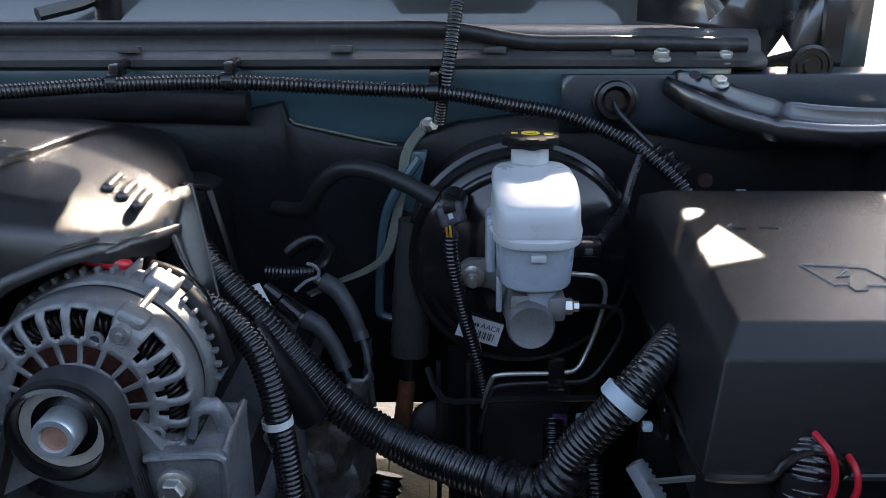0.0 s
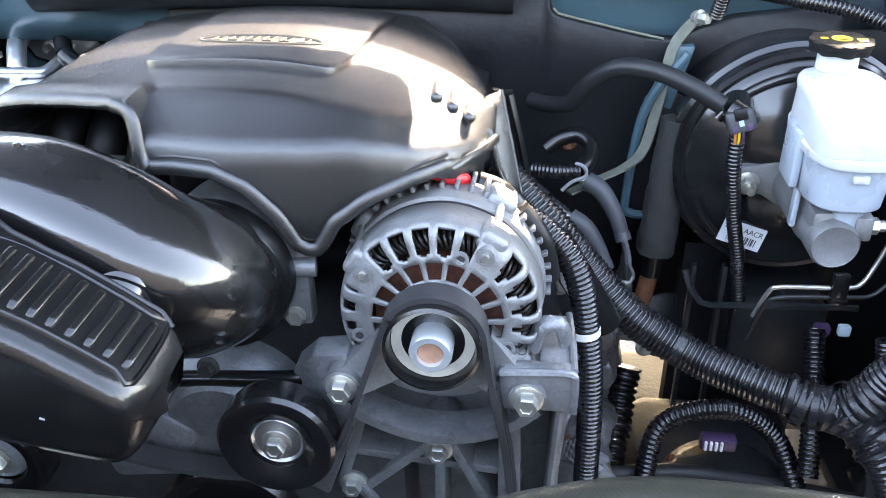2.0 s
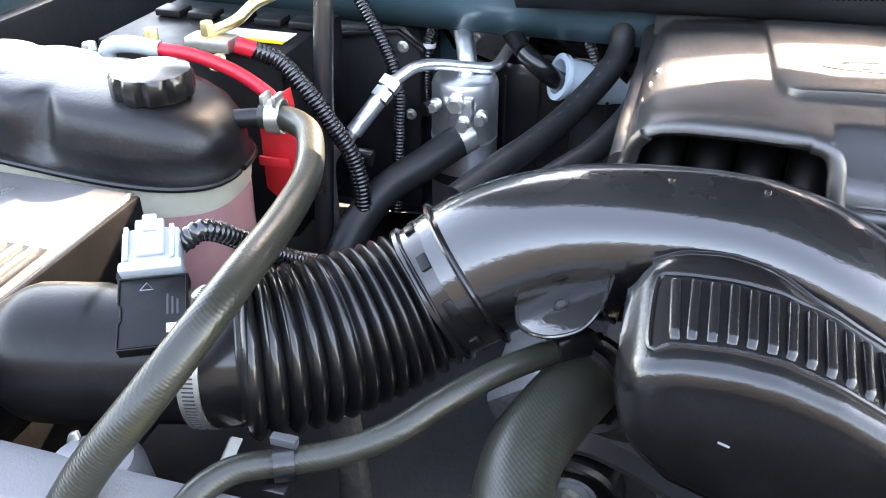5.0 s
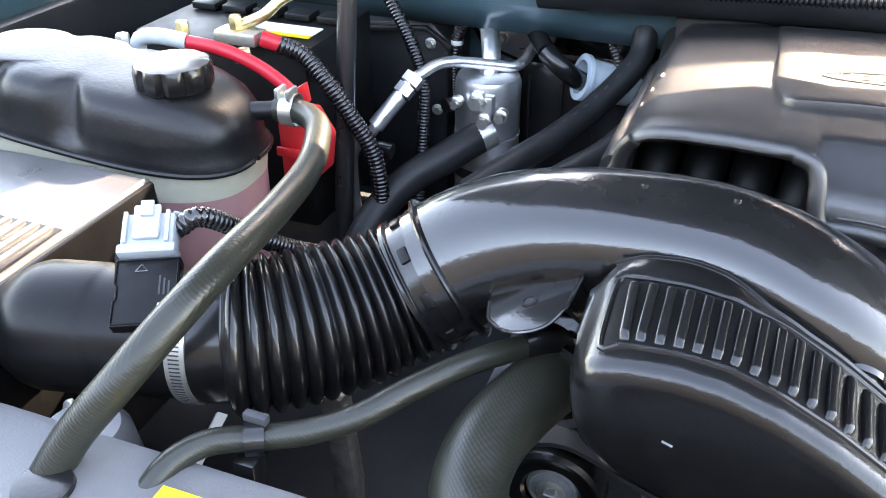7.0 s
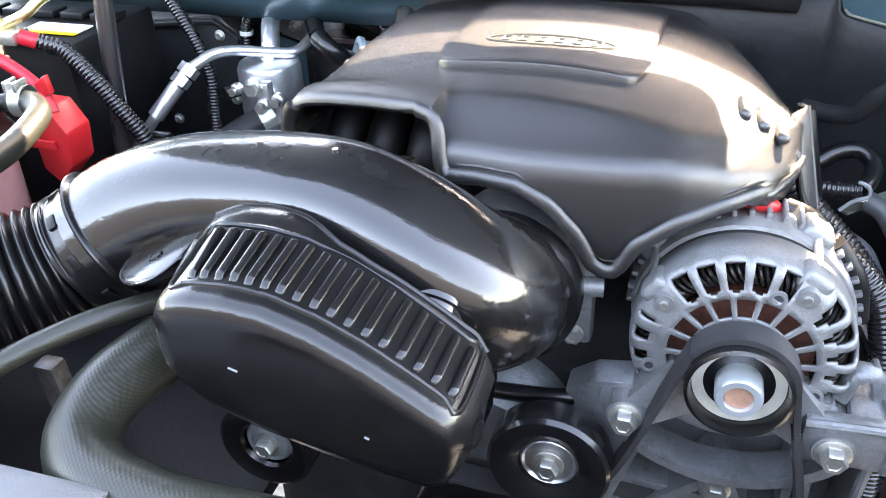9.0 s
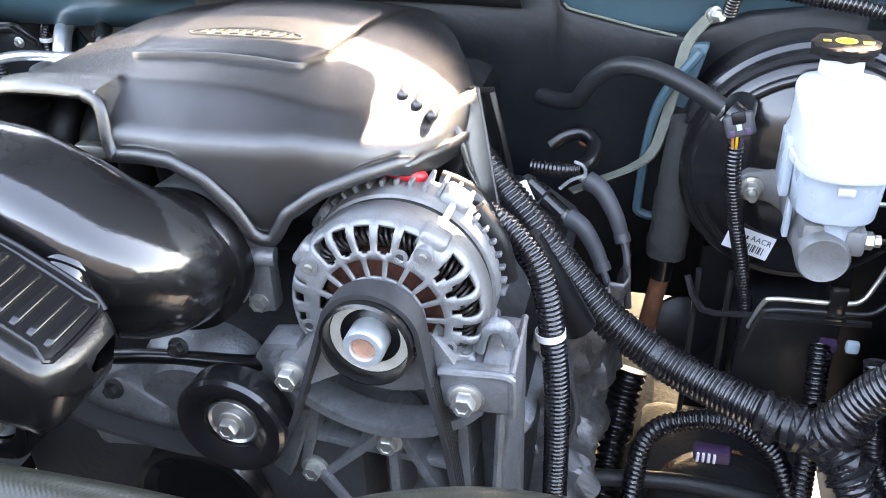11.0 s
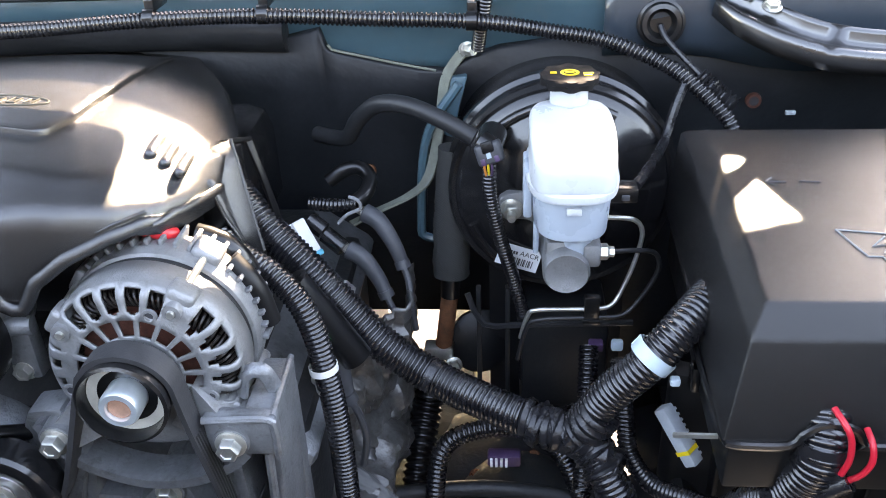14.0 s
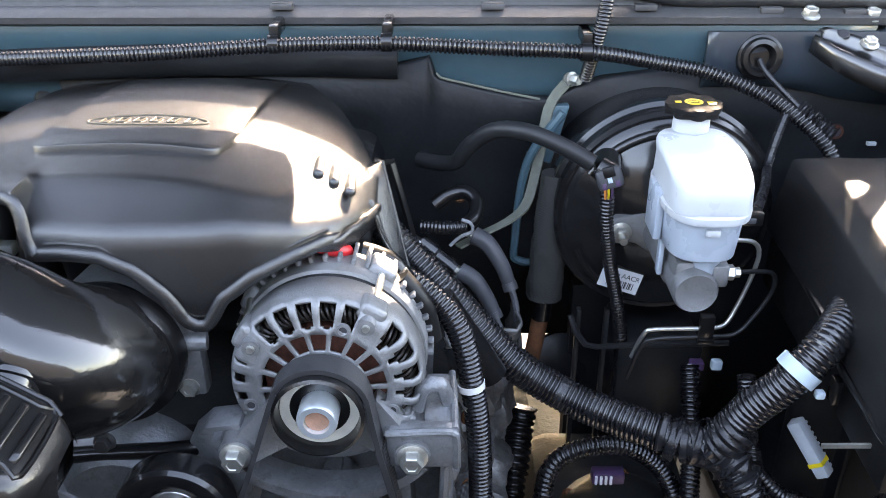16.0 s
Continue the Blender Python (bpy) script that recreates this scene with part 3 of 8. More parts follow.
        pts += [(x0 + 0.006 + r - r * math.cos(u), y0 + r - r * math.sin(u)) for u in np.linspace(0, math.pi / 2, 7)]
        pts += [(x0 + 0.006 + r + (x1 - x0 - 0.012 - 2 * r) * k / 8, y0) for k in range(1, 8)]
        pts += [(x1 - 0.006 - r + r * math.sin(u), y0 + r - r * math.cos(u)) for u in np.linspace(0, math.pi / 2, 7)]
        pts += [(x1, y) for y in (0.76, 0.82, 0.90, 0.98, 1.055)]
        return [(x, y, cover_top(x) - cover_drop(x, y) + lift * table(y, [(0.98, 1.0), (1.055, 0.2)])) for x, y in pts]

    rows = [plate_row(i, h) for i, h in ((0.0, -0.001), (0.0002, 0.0042), (0.0008, 0.0058), (0.0024, 0.0066), (0.010, 0.0068))]
    n = len(rows[0])
    bm = loft(rows)
    inner = rows[-1]
    across = []
    for i in range(5):
        across.append([Vector(inner[i]).lerp(Vector(inner[n - 1 - i]), k / 10) for k in range(11)])
    for row in across:
        for p in row[1:-1]:
            p.z = cover_top(p.x) - cover_drop(p.x, p.y) + 0.0068 * table(p.y, [(0.98, 1.0), (1.055, 0.2)])
    vs = [[bm.verts.new(p) for p in row] for row in across]
    for p, q in zip(vs, vs[1:]):
        for i in range(10):
            bm.faces.new((p[i], p[i + 1], q[i + 1], q[i]))
    front = [bm.verts.new(p) for p in inner[5:n - 5]]
    bm.faces.new(vs[-1] + list(reversed(front)))
    bmesh.ops.remove_doubles(bm, verts=bm.verts, dist=0.0002)
    bmesh.ops.recalc_face_normals(bm, faces=bm.faces)
    part("badge_plate", bm, GRAIN, th, angle=40)

    def on_plate(x, y, up=0.0):
        return (x, y, cover_top(x) - cover_drop(x, y) + 0.0068 + up)

    oval = [on_plate(-0.455 + 0.057 * math.cos(u), 0.780 + 0.0165 * math.sin(u), 0.0004) for u in np.linspace(0, 2 * math.pi, 41)]
    part("badge_ring", tube(oval, 0.0009, 8, 0.006), GOLD, th, "worn gold oval badge outline")
    for i in range(6):
        x = -0.495 + 0.016 * i
        part("badge_bar", tube([on_plate(*q, 0.0004) for q in ((x - 0.004, 0.774), (x + 0.003, 0.774), (x + 0.005, 0.787), (x - 0.002, 0.787), (x - 0.004, 0.774))], 0.0008, 6, 0.05), GOLD, th)
    # notches on both shoulders
    for i in range(3):
        x, y = -0.287 + 0.0147 * i, 0.723 - 0.0075 * i
        ends = [Vector((x + dx, y + dy, cover_top(x + dx) + dz)) for dx, dy, dz in ((0.0, 0.0, 0.0012), (-0.002, 0.02, 0.0012), (-0.003, 0.042, 0.0008))]
        part("vent_rib", tube(ends, lambda f, s: 0.0054 * math.sqrt(max(0.02, 1 - max(0.0, abs(2 * s - 1) - 0.74) ** 2 / 0.0676)), 12, 0.0012), GRAIN, th)
        c = Vector((-0.632 - 0.004 * i, 0.80 - 0.028 * i, 1.2915 - 0.004 * i))
        m = Matrix.Translation(c) @ Matrix.Rotation(radians(30), 4, "Y")
        part("vent_rib", box((-0.015, -0.0055, -0.004), (0.015, 0.0055, 0.0035), 0.003, m), GRAIN, th)
    # side skirt with a tall slot
    crease = [Vector(p) for p in ((-0.2500, 0.7700, 1.2800), (-0.2437, 0.761, 1.2522), (-0.2361, 0.753, 1.2247), (-0.2286, 0.7471, 1.2003), (-0.2199, 0.7475, 1.1830))]
    right = [Vector(p) for p in ((-0.2355, 0.7915, 1.2800), (-0.2287, 0.7836, 1.2522), (-0.2218, 0.7744, 1.2247), (-0.2158, 0.7664, 1.2003), (-0.2097, 0.7590, 1.1752))]
    outer = [Vector(p) for p in ((-0.2570, 0.7440, 1.2715), (-0.2435, 0.735, 1.2600), (-0.2342, 0.735, 1.2265), (-0.2225, 0.735, 1.2020), (-0.2211, 0.736, 1.1850))]
    solid(part("side_post", loft([[p, p.lerp(q, 0.12) + Vector((0.001, -0.001, 0)), p.lerp(q, 0.9) + Vector((0.001, -0.001, 0)), q, q + Vector((-0.006, 0.008, 0))] for p, q in zip(crease, right)]), GRAIN, th, angle=30), 0.003)
    solid(part("side_flange", loft([[p, p.lerp(q, 0.5) + Vector((0.0005, 0.001, 0)), q] for p, q in zip(outer, crease)]), GRAIN, th), 0.003)
    part("flange_bead", tube(outer, 0.0018, 8, 0.006), GRAIN, th)
    part("post_bead", tube(right, 0.0019, 8, 0.008), GRAIN, th)
    part("slot_bridge", prism([(-0.2420, 0.784, 1.2825), (-0.2254, 0.8250, 1.2690), (-0.2250, 0.8240, 1.2640), (-0.2355, 0.7920, 1.2750)], (-0.005, 0.002, -0.002), 0.001), MATTE, th)
    back = [(-0.2301, 0.8184, 1.2677), (-0.2254, 0.8247, 1.2677), (-0.2141, 0.8213, 1.2236), (-0.2012, 0.8162, 1.1701), (-0.2058, 0.8099, 1.17), (-0.2189, 0.8158, 1.226)]
    part("rear_post", prism(back, (-0.004, 0.003, -0.001), 0.001), MATTE, th)
    rows = [[(-0.245, 0.815, 1.262), (-0.262, 0.812, 1.23), (-0.275, 0.81, 1.18)], [(-0.266, 0.885, 1.258), (-0.282, 0.88, 1.22), (-0.295, 0.88, 1.17)], [(-0.303, 0.985, 1.256), (-0.315, 0.98, 1.22), (-0.325, 0.98, 1.16)], [(-0.347, 1.065, 1.252), (-0.352, 1.06, 1.2), (-0.358, 1.06, 1.12)]]
    solid(part("rear_skirt", loft(rows), BATTERY, th), 0.006)


build_engine_cover()


def build_intake_manifold():
    th = thing("intake_manifold", (-0.45, 0.85, 1.05), "dark intake manifold runners under the engine cover", "intake manifold")
    part("plenum", box((-0.63, 0.74, 1.10), (-0.25, 1.02, 1.24), 0.03), SATIN, th)
    for i in range(4):
        x = -0.632 + 0.040 * i
        part("runner", tube([(x, 0.72, 1.17), (x, 0.71, 1.225), (x + 0.004, 0.74, 1.262), (x + 0.006, 0.82, 1.272)], 0.0185, 14, 0.01), BATTERY, th)
    part("rail_tab", box((-0.575, 0.655, 1.245), (-0.545, 0.668, 1.257), 0.002), ZINC, th)


build_intake_manifold()


def build_engine_block():
    th = thing("engine_block", (-0.44, 0.8, 0.6), "grimy cast engine block under the intake", "engine block")
    part("block", box((-0.66, 0.66, 0.45), (-0.22, 1.08, 1.06), 0.02), GRIME, th)
    part("timing_cover", box((-0.69, 0.59, 0.40), (-0.30, 0.67, 1.01), 0.02), GRIME, th)
    part("cylinder_head", box((-0.245, 0.66, 0.62), (-0.165, 1.06, 1.03), 0.02), GRIME, th)
    part("coolant_pipe", tube([(-0.60, 0.60, 1.06), (-0.55, 0.597, 1.068), (-0.496, 0.60, 1.074), (-0.397, 0.60, 1.082), (-0.36, 0.615, 1.085)], 0.0075, 12, 0.01), RUBBER, th)
    for p in ((-0.476, 0.60, 1.088), (-0.545, 0.585, 1.04), (-0.52, 0.585, 0.99)):
        part("bolt", bolt(p, (0, -1, 0.2), 0.0075, 0.010), GRIME, th)
    part("pump_housing", prism([(-0.60, 0.585, 1.03), (-0.54, 0.585, 1.055), (-0.49, 0.585, 1.02), (-0.50, 0.585, 0.97), (-0.58, 0.585, 0.96)], (0, 0.04, 0), 0.008), ALU_DULL, th)
    part("pump_pulley", lathe((-0.465, 0.575, 0.928), (0, -1, 0.02), [(0.02, -0.01), (0.066, -0.01), (0.068, -0.006), (0.064, -0.003), (0.067, 0.0), (0.064, 0.003), (0.067, 0.006), (0.064, 0.009), (0.068, 0.013), (0.060, 0.014), (0.05, 0.006), (0, 0.006)], 48), SATIN, th)
    part("water_pump", lathe((-0.47, 0.64, 1.02), (0, -1, 0), [(0, 0), (0.075, 0), (0.07, 0.03), (0.05, 0.05), (0, 0.05)], 32), ALU_DULL, th)
    for s in (-1, 1):
        xs = -0.70 if s < 0 else -0.215
        m = Matrix.Translation((xs, 0.87, 1.0)) @ Matrix.Rotation(radians(35 * s), 4, "Y")
        part("valve_cover", box((-0.05, -0.22, -0.04), (0.05, 0.22, 0.04), 0.015, m), ALU_DULL, th)
    bm = tube([(-0.15, 0.70, 0.84), (-0.145, 0.8, 0.86), (-0.14, 0.9, 0.85), (-0.14, 1.02, 0.82)], 0.042, 32, 0.006)
    for v in bm.verts:
        v.co += Vector((1, -0.6, 0.4)) * (0.016 * noise.noise(v.co * 28) + 0.010 * abs(noise.noise(v.co * 70)))
    part("exhaust_manifold", bm, HEATSHIELD, th, "heat-stained exhaust manifold")


build_engine_block()


def build_alternator():
    c = Vector((-0.272, 0.586, 1.161))
    ax = Vector((0, -1, 0.035)).normalized()
    th = thing("alternator", (-0.272, 0.63, 1.06), "cast aluminium alternator with slotted housing and pulley", "alternator")
    m = Matrix.Translation(c) @ axes_for(ax)

    def shell(profile, opened, seg=144):
        bm = bmesh.new()
        rings = [[bm.verts.new(m @ Vector((r * math.cos(a), r * math.sin(a), h))) for a in (2 * math.pi * i / seg for i in range(seg))] for r, h in profile]
        for k, (p, q) in enumerate(zip(rings, rings[1:])):
            for i in range(seg):
                if not opened(k, i):
                    j = (i + 1) % seg
                    bm.faces.new((p[i], p[j], q[j], q[i]))
        return bm

    prof = [(0.028, 0.003), (0.036, 0.003), (0.0375, 0.0028), (0.0525, 0.002), (0.0572, 0.0015), (0.0592, 0.001), (0.0665, 0.0), (0.0730, -0.001), (0.0765, -0.003), (0.0795, -0.0065), (0.0812, -0.013), (0.082, -0.022), (0.0822, -0.043)]

    def opened(k, i):
        ang, w = 2.5 * i, i % 6
        if k == 2:
            return (i % 8) >= 2 and not 94 <= i <= 122
        if 4 <= k <= 8 and 65 <= ang < 138:
            return w in (3, 4) if k == 4 else w >= 2
        if 5 <= k <= 9 and (ang < 46 or ang >= 330):
            return w in (3, 4) if k == 5 else w >= 2
        if 6 <= k <= 8 and 160 <= ang < 205:
            return w in (2, 3, 4)
        return False

    solid(part("front_housing", shell(prof, opened), ALU, th, angle=45), 0.003)
    part("rotor", lathe(c + Vector((0, 0.012, 0)), ax, [(0.016, 0), (0.052, 0), (0.053, -0.03), (0.016, -0.03)], 60), WINDING, th, "dark red-brown rotor")
    for i in range(90):
        a = 2 * math.pi * i / 90
        q = [m @ Vector((r * math.cos(a + t), r * math.sin(a + t), h)) for r, t, h in ((0.055, 0.0, -0.020), (0.060, 0.05, -0.010), (0.069, 0.11, -0.010), (0.076, 0.15, -0.024))]
        part("winding", tube(q, 0.0014, 6, 0.006), WINDWIRE, th)
    # black disc paints the shade deep behind the windings
    part("winding_bed", lathe(c, ax, [(0.052, -0.030), (0.078, -0.030)], 48), BATTERY, th, "black disc standing in for the shaded depth behind the windings")
    part("stator_ring", lathe(c, ax, [(0.074, -0.036), (0.0795, -0.036), (0.0795, -0.062), (0.074, -0.062)], 72), DARKMETAL, th, "dark laminated stator ring")
    prof2 = [(0.080, -0.052), (0.083, -0.053), (0.0845, -0.058), (0.084, -0.082), (0.081, -0.094), (0.07, -0.10), (0.04, -0.102), (0.0, -0.102)]
    part("rear_housing", lathe(c, ax, prof2, 72), ALU, th)
    for i in range(24):
        a = radians(-6 + 8.2 * i)
        d = Vector((math.cos(a), math.sin(a), 0))
        mm = m @ Matrix.Translation(d * 0.083 + Vector((0, 0, -0.082))) @ Matrix.Rotation(a, 4, "Z")
        part("fin", box((-0.004, -0.0020, -0.017), (0.0065, 0.0020, 0.017), 0.0012, mm), ALU_DULL, th)
    # bolt bosses on the front shell
    for ang in (58, 146, 214, -34):
        a = radians(ang)
        p = m @ Vector((0.070 * math.cos(a), 0.070 * math.sin(a), 0.003))
        q = m @ Vector((0.072 * math.cos(a), 0.072 * math.sin(a), -0.03))
        part("bolt_boss", cyl(p, q, 0.0075, 0.0095, 20), ALU, th)
        bm = bmesh.new()
        add_lathe(bm, p, ax, [(0, 0.003), (0.003, 0.003), (0.0034, 0.0), (0.0052, -0.001)], 16)
        part("screw", bm, ZINC, th)
    for ang in (58, 146, -34):
        a = radians(ang)
        u = Vector((math.cos(a), math.sin(a), 0))
        q0, q1 = m @ (u * 0.0795 + Vector((0, 0, -0.012))), m @ (u * 0.0865 + Vector((0, 0, -0.062)))
        part("tie_bolt", cyl(m @ (u * 0.0805 + Vector((0, 0, -0.010))), m @ (u * 0.0855 + Vector((0, 0, -0.066))), 0.0032, None, 14), ZINC, th)
        mm = m @ Matrix.Translation(u * 0.079 + Vector((0, 0, -0.016))) @ Matrix.Rotation(a, 4, "Z")
        part("front_lug", box((-0.010, -0.012, -0.012), (0.007, 0.012, 0.012), 0.005, mm, 3), ALU, th)
        mm = m @ Matrix.Translation(u * 0.084 + Vector((0, 0, -0.076))) @ Matrix.Rotation(a, 4, "Z")
        part("rear_lug", box((-0.008, -0.013, -0.014), (0.008, 0.013, 0.014), 0.005, mm, 3), ALU, th)
    for ang, rr in ((72, 0.0585), (-22, 0.060), (-30, 0.069), (196, 0.066)):
        a = radians(ang)
        p = m @ Vector((rr * math.cos(a), rr * math.sin(a), 0.0005))
        part("cast_hole", lathe(p, ax, [(0.0066, -0.001), (0.0062, 0.0014), (0.0040, 0.0016), (0.0034, 0.0006), (0, 0.0006)], 20), ALU, th)
        # flat black disc instead of a shaded hole
        part("hole_shadow", lathe(p, ax, [(0.0034, 0.0007), (0, 0.0010)], 16), INK, th, "black disc painted as the shade in a casting hole")
    for i in range(11):
        a = radians(238 + 6.4 * i)
        mm = m @ Matrix.Translation(Vector((math.cos(a), math.sin(a), 0)) * 0.0815 + Vector((0, 0, -0.020))) @ Matrix.Rotation(a, 4, "Z")
        part("lower_tooth", box((-0.005, -0.0026, -0.010), (0.005, 0.0026, 0.006), 0.001, mm), ALU_DULL, th)
    part("end_cover", tube([(-0.215, 0.675, 1.215), (-0.196, 0.672, 1.19), (-0.188, 0.672, 1.155)], 0.016, 14, 0.008, squash=0.7), BATTERY, th, "black rear cover")
    # mounting ears with bolts
    for x, z in ((-0.348, 1.107), (-0.199, 1.107)):
        bm = bmesh.new()
        add_cyl(bm, (x, 0.562, z), (x, 0.61, z), 0.015, 0.017, 28)
        s = 1 if x < -0.27 else -1
        add_prism(bm, [(x, 0.566, z + 0.015), (x + s * 0.03, 0.58, z + 0.045), (x + s * 0.055, 0.58, z + 0.004), (x + s * 0.01, 0.566, z - 0.014)], (0, 0.03, 0))
        part("mounting_ear", bm, ALU, th)
        part("bolt", bolt((x, 0.562, z), (0, -1, 0), 0.0098, 0.013), ZINC, th, "zinc plated hexagon bolt")
    # pulley
    pc = c + ax * 0.006
    part("pulley", lathe(pc, ax, [(0.020, 0.006), (0.0345, 0.006), (0.0345, 0.030), (0.0372, 0.031), (0.0372, 0.037), (0.0345, 0.0385), (0.0335, 0.036), (0.0325, 0.022), (0.016, 0.022)], 56), SATIN, th, "black ribbed pulley")
    part("pulley_face", lathe(pc, ax, [(0.0245, 0.0235), (0.0322, 0.0255), (0.0327, 0.0225)], 48), CREAM, th, "cream ring inside the pulley")
    part("hub", lathe(pc, ax, [(0.0165, 0.02), (0.0165, 0.040), (0.0150, 0.043), (0.0105, 0.043), (0.0095, 0.036)], 40), STEEL, th, "bright steel hub sleeve")
    part("bore", lathe(pc, ax, [(0.0098, 0.034), (0.0095, 0.0395), (0.0, 0.0395)], 28), COPPER, th, "rusty bore plug")
    part("cable_boot", tube([(-0.250, 0.70, 1.226), (-0.228, 0.70, 1.218), (-0.212, 0.70, 1.198), (-0.204, 0.705, 1.17)], 0.012, 12, 0.01), RUBBER, th, "black rubber cable boot")
    part("terminal_cap", tube([(-0.303, 0.676, 1.252), (-0.284, 0.668, 1.251), (-0.265, 0.670, 1.245), (-0.259, 0.678, 1.240)], 0.0062, 12, 0.006), RED, th, "red terminal cap")


build_alternator()


def add_ribbon(bm, pts, y0, y1, thick):
    """A belt: a flat band along points (x, z), y0 to y1 wide."""
    line = curve_points([(p[0], 0, p[1]) for p in pts], 0.006)
    rings = []
    for i, p in enumerate(line):
        d = (line[min(i + 1, len(line) - 1)] - line[max(i - 1, 0)]).normalized()
        n = Vector((-d.z, 0, d.x))
        rings.append([bm.verts.new(v) for v in (Vector((p.x, y0, p.z)) + n * thick / 2, Vector((p.x, y1, p.z)) + n * thick / 2, Vector((p.x, y1, p.z)) - n * thick / 2, Vector((p.x, y0, p.z)) - n * thick / 2)])
    for a, b in zip(rings, rings[1:]):
        for k in range(4):
            j = (k + 1) % 4
            bm.faces.new((a[k], a[j], b[j], b[k]))
    bm.faces.new(rings[0][::-1]), bm.faces.new(rings[-1])


def build_belt():
    bm = bmesh.new()
    cx, cz, r = -0.272, 1.1615, 0.0395
    pts = [(-0.362, 1.035), (-0.345, 1.07)] + [(cx + r * math.cos(radians(a)), cz + r * math.sin(radians(a))) for a in range(166, -1, -15)] + [(-0.226, 1.12), (-0.213, 1.05), (-0.203, 0.95), (-0.20, 0.86)]
    add_ribbon(bm, pts, 0.552, 0.574, 0.0045)
    pts = [(-0.362, 1.035), (-0.375, 1.022), (-0.40, 1.013), (-0.46, 1.006), (-0.55, 1.02), (-0.62, 1.052), (-0.66, 1.062), (-0.70, 1.045)]
    add_ribbon(bm, pts, 0.552, 0.574, 0.0045)
    th = thing("drive_belt", (-0.36, 0.563, 1.0), "black ribbed drive belt over the alternator pulley", "belt")
    part("band", bm, BELT, th)
    for y in (0.5545, 0.5585, 0.5625, 0.5665, 0.5705):
        bm = bmesh.new()
        add_ribbon(bm, [(-0.226, 1.12), (-0.213, 1.05), (-0.203, 0.95), (-0.20, 0.86)], y, y + 0.0016, 0.0075)
        part("belt_rib", bm, BELT, th)


build_belt()


def build_idler(name, c, r, label, lip):
    th = thing(name, (c[0], c[1] + 0.02, c[2] - r), label, "pulley", "idler pulleys")
    ax = (0, -1, 0.02)
    if lip:
        prof = [(0.02, -0.02), (r - 0.008, -0.022), (r - 0.001, -0.02), (r, -0.016), (r, 0.004), (r - 0.003, 0.0075), (r - 0.012, 0.0085), (r - 0.018, 0.006), (r * 0.50, 0.002), (r * 0.47, -0.003)]
    else:
        prof = [(0.02, -0.02), (r, -0.018), (r, 0.004), (r - 0.004, 0.007), (r - 0.008, 0.004), (r - 0.014, 0.002), (r * 0.58, 0.003), (r * 0.52, 0.0)]
    base = Vector(c)
    part("rim", lathe(base, ax, prof, 56), BLACKPAINT if lip else SATIN, th)
    part("bearing", lathe(base, ax, [(r * 0.50, -0.003), (r * 0.44, 0.0), (r * 0.40, -0.002), (r * 0.34, -0.002), (0.012, 0.0), (0, 0.0)], 40), ALU_PIPE if lip else GREYLINE, th, "steel bearing face")
    part("bolt", bolt(base + Vector((0, -0.001, 0)), ax, 0.0095, 0.012), ZINC, th)


build_idler("idler_pulley", (-0.403, 0.548, 1.056), 0.050, "smooth black idler pulley with a steel bolt", True)
build_idler("grooved_pulley", (-0.660, 0.548, 1.012), 0.046, "ribbed dark grey idler pulley with a steel bolt", False)


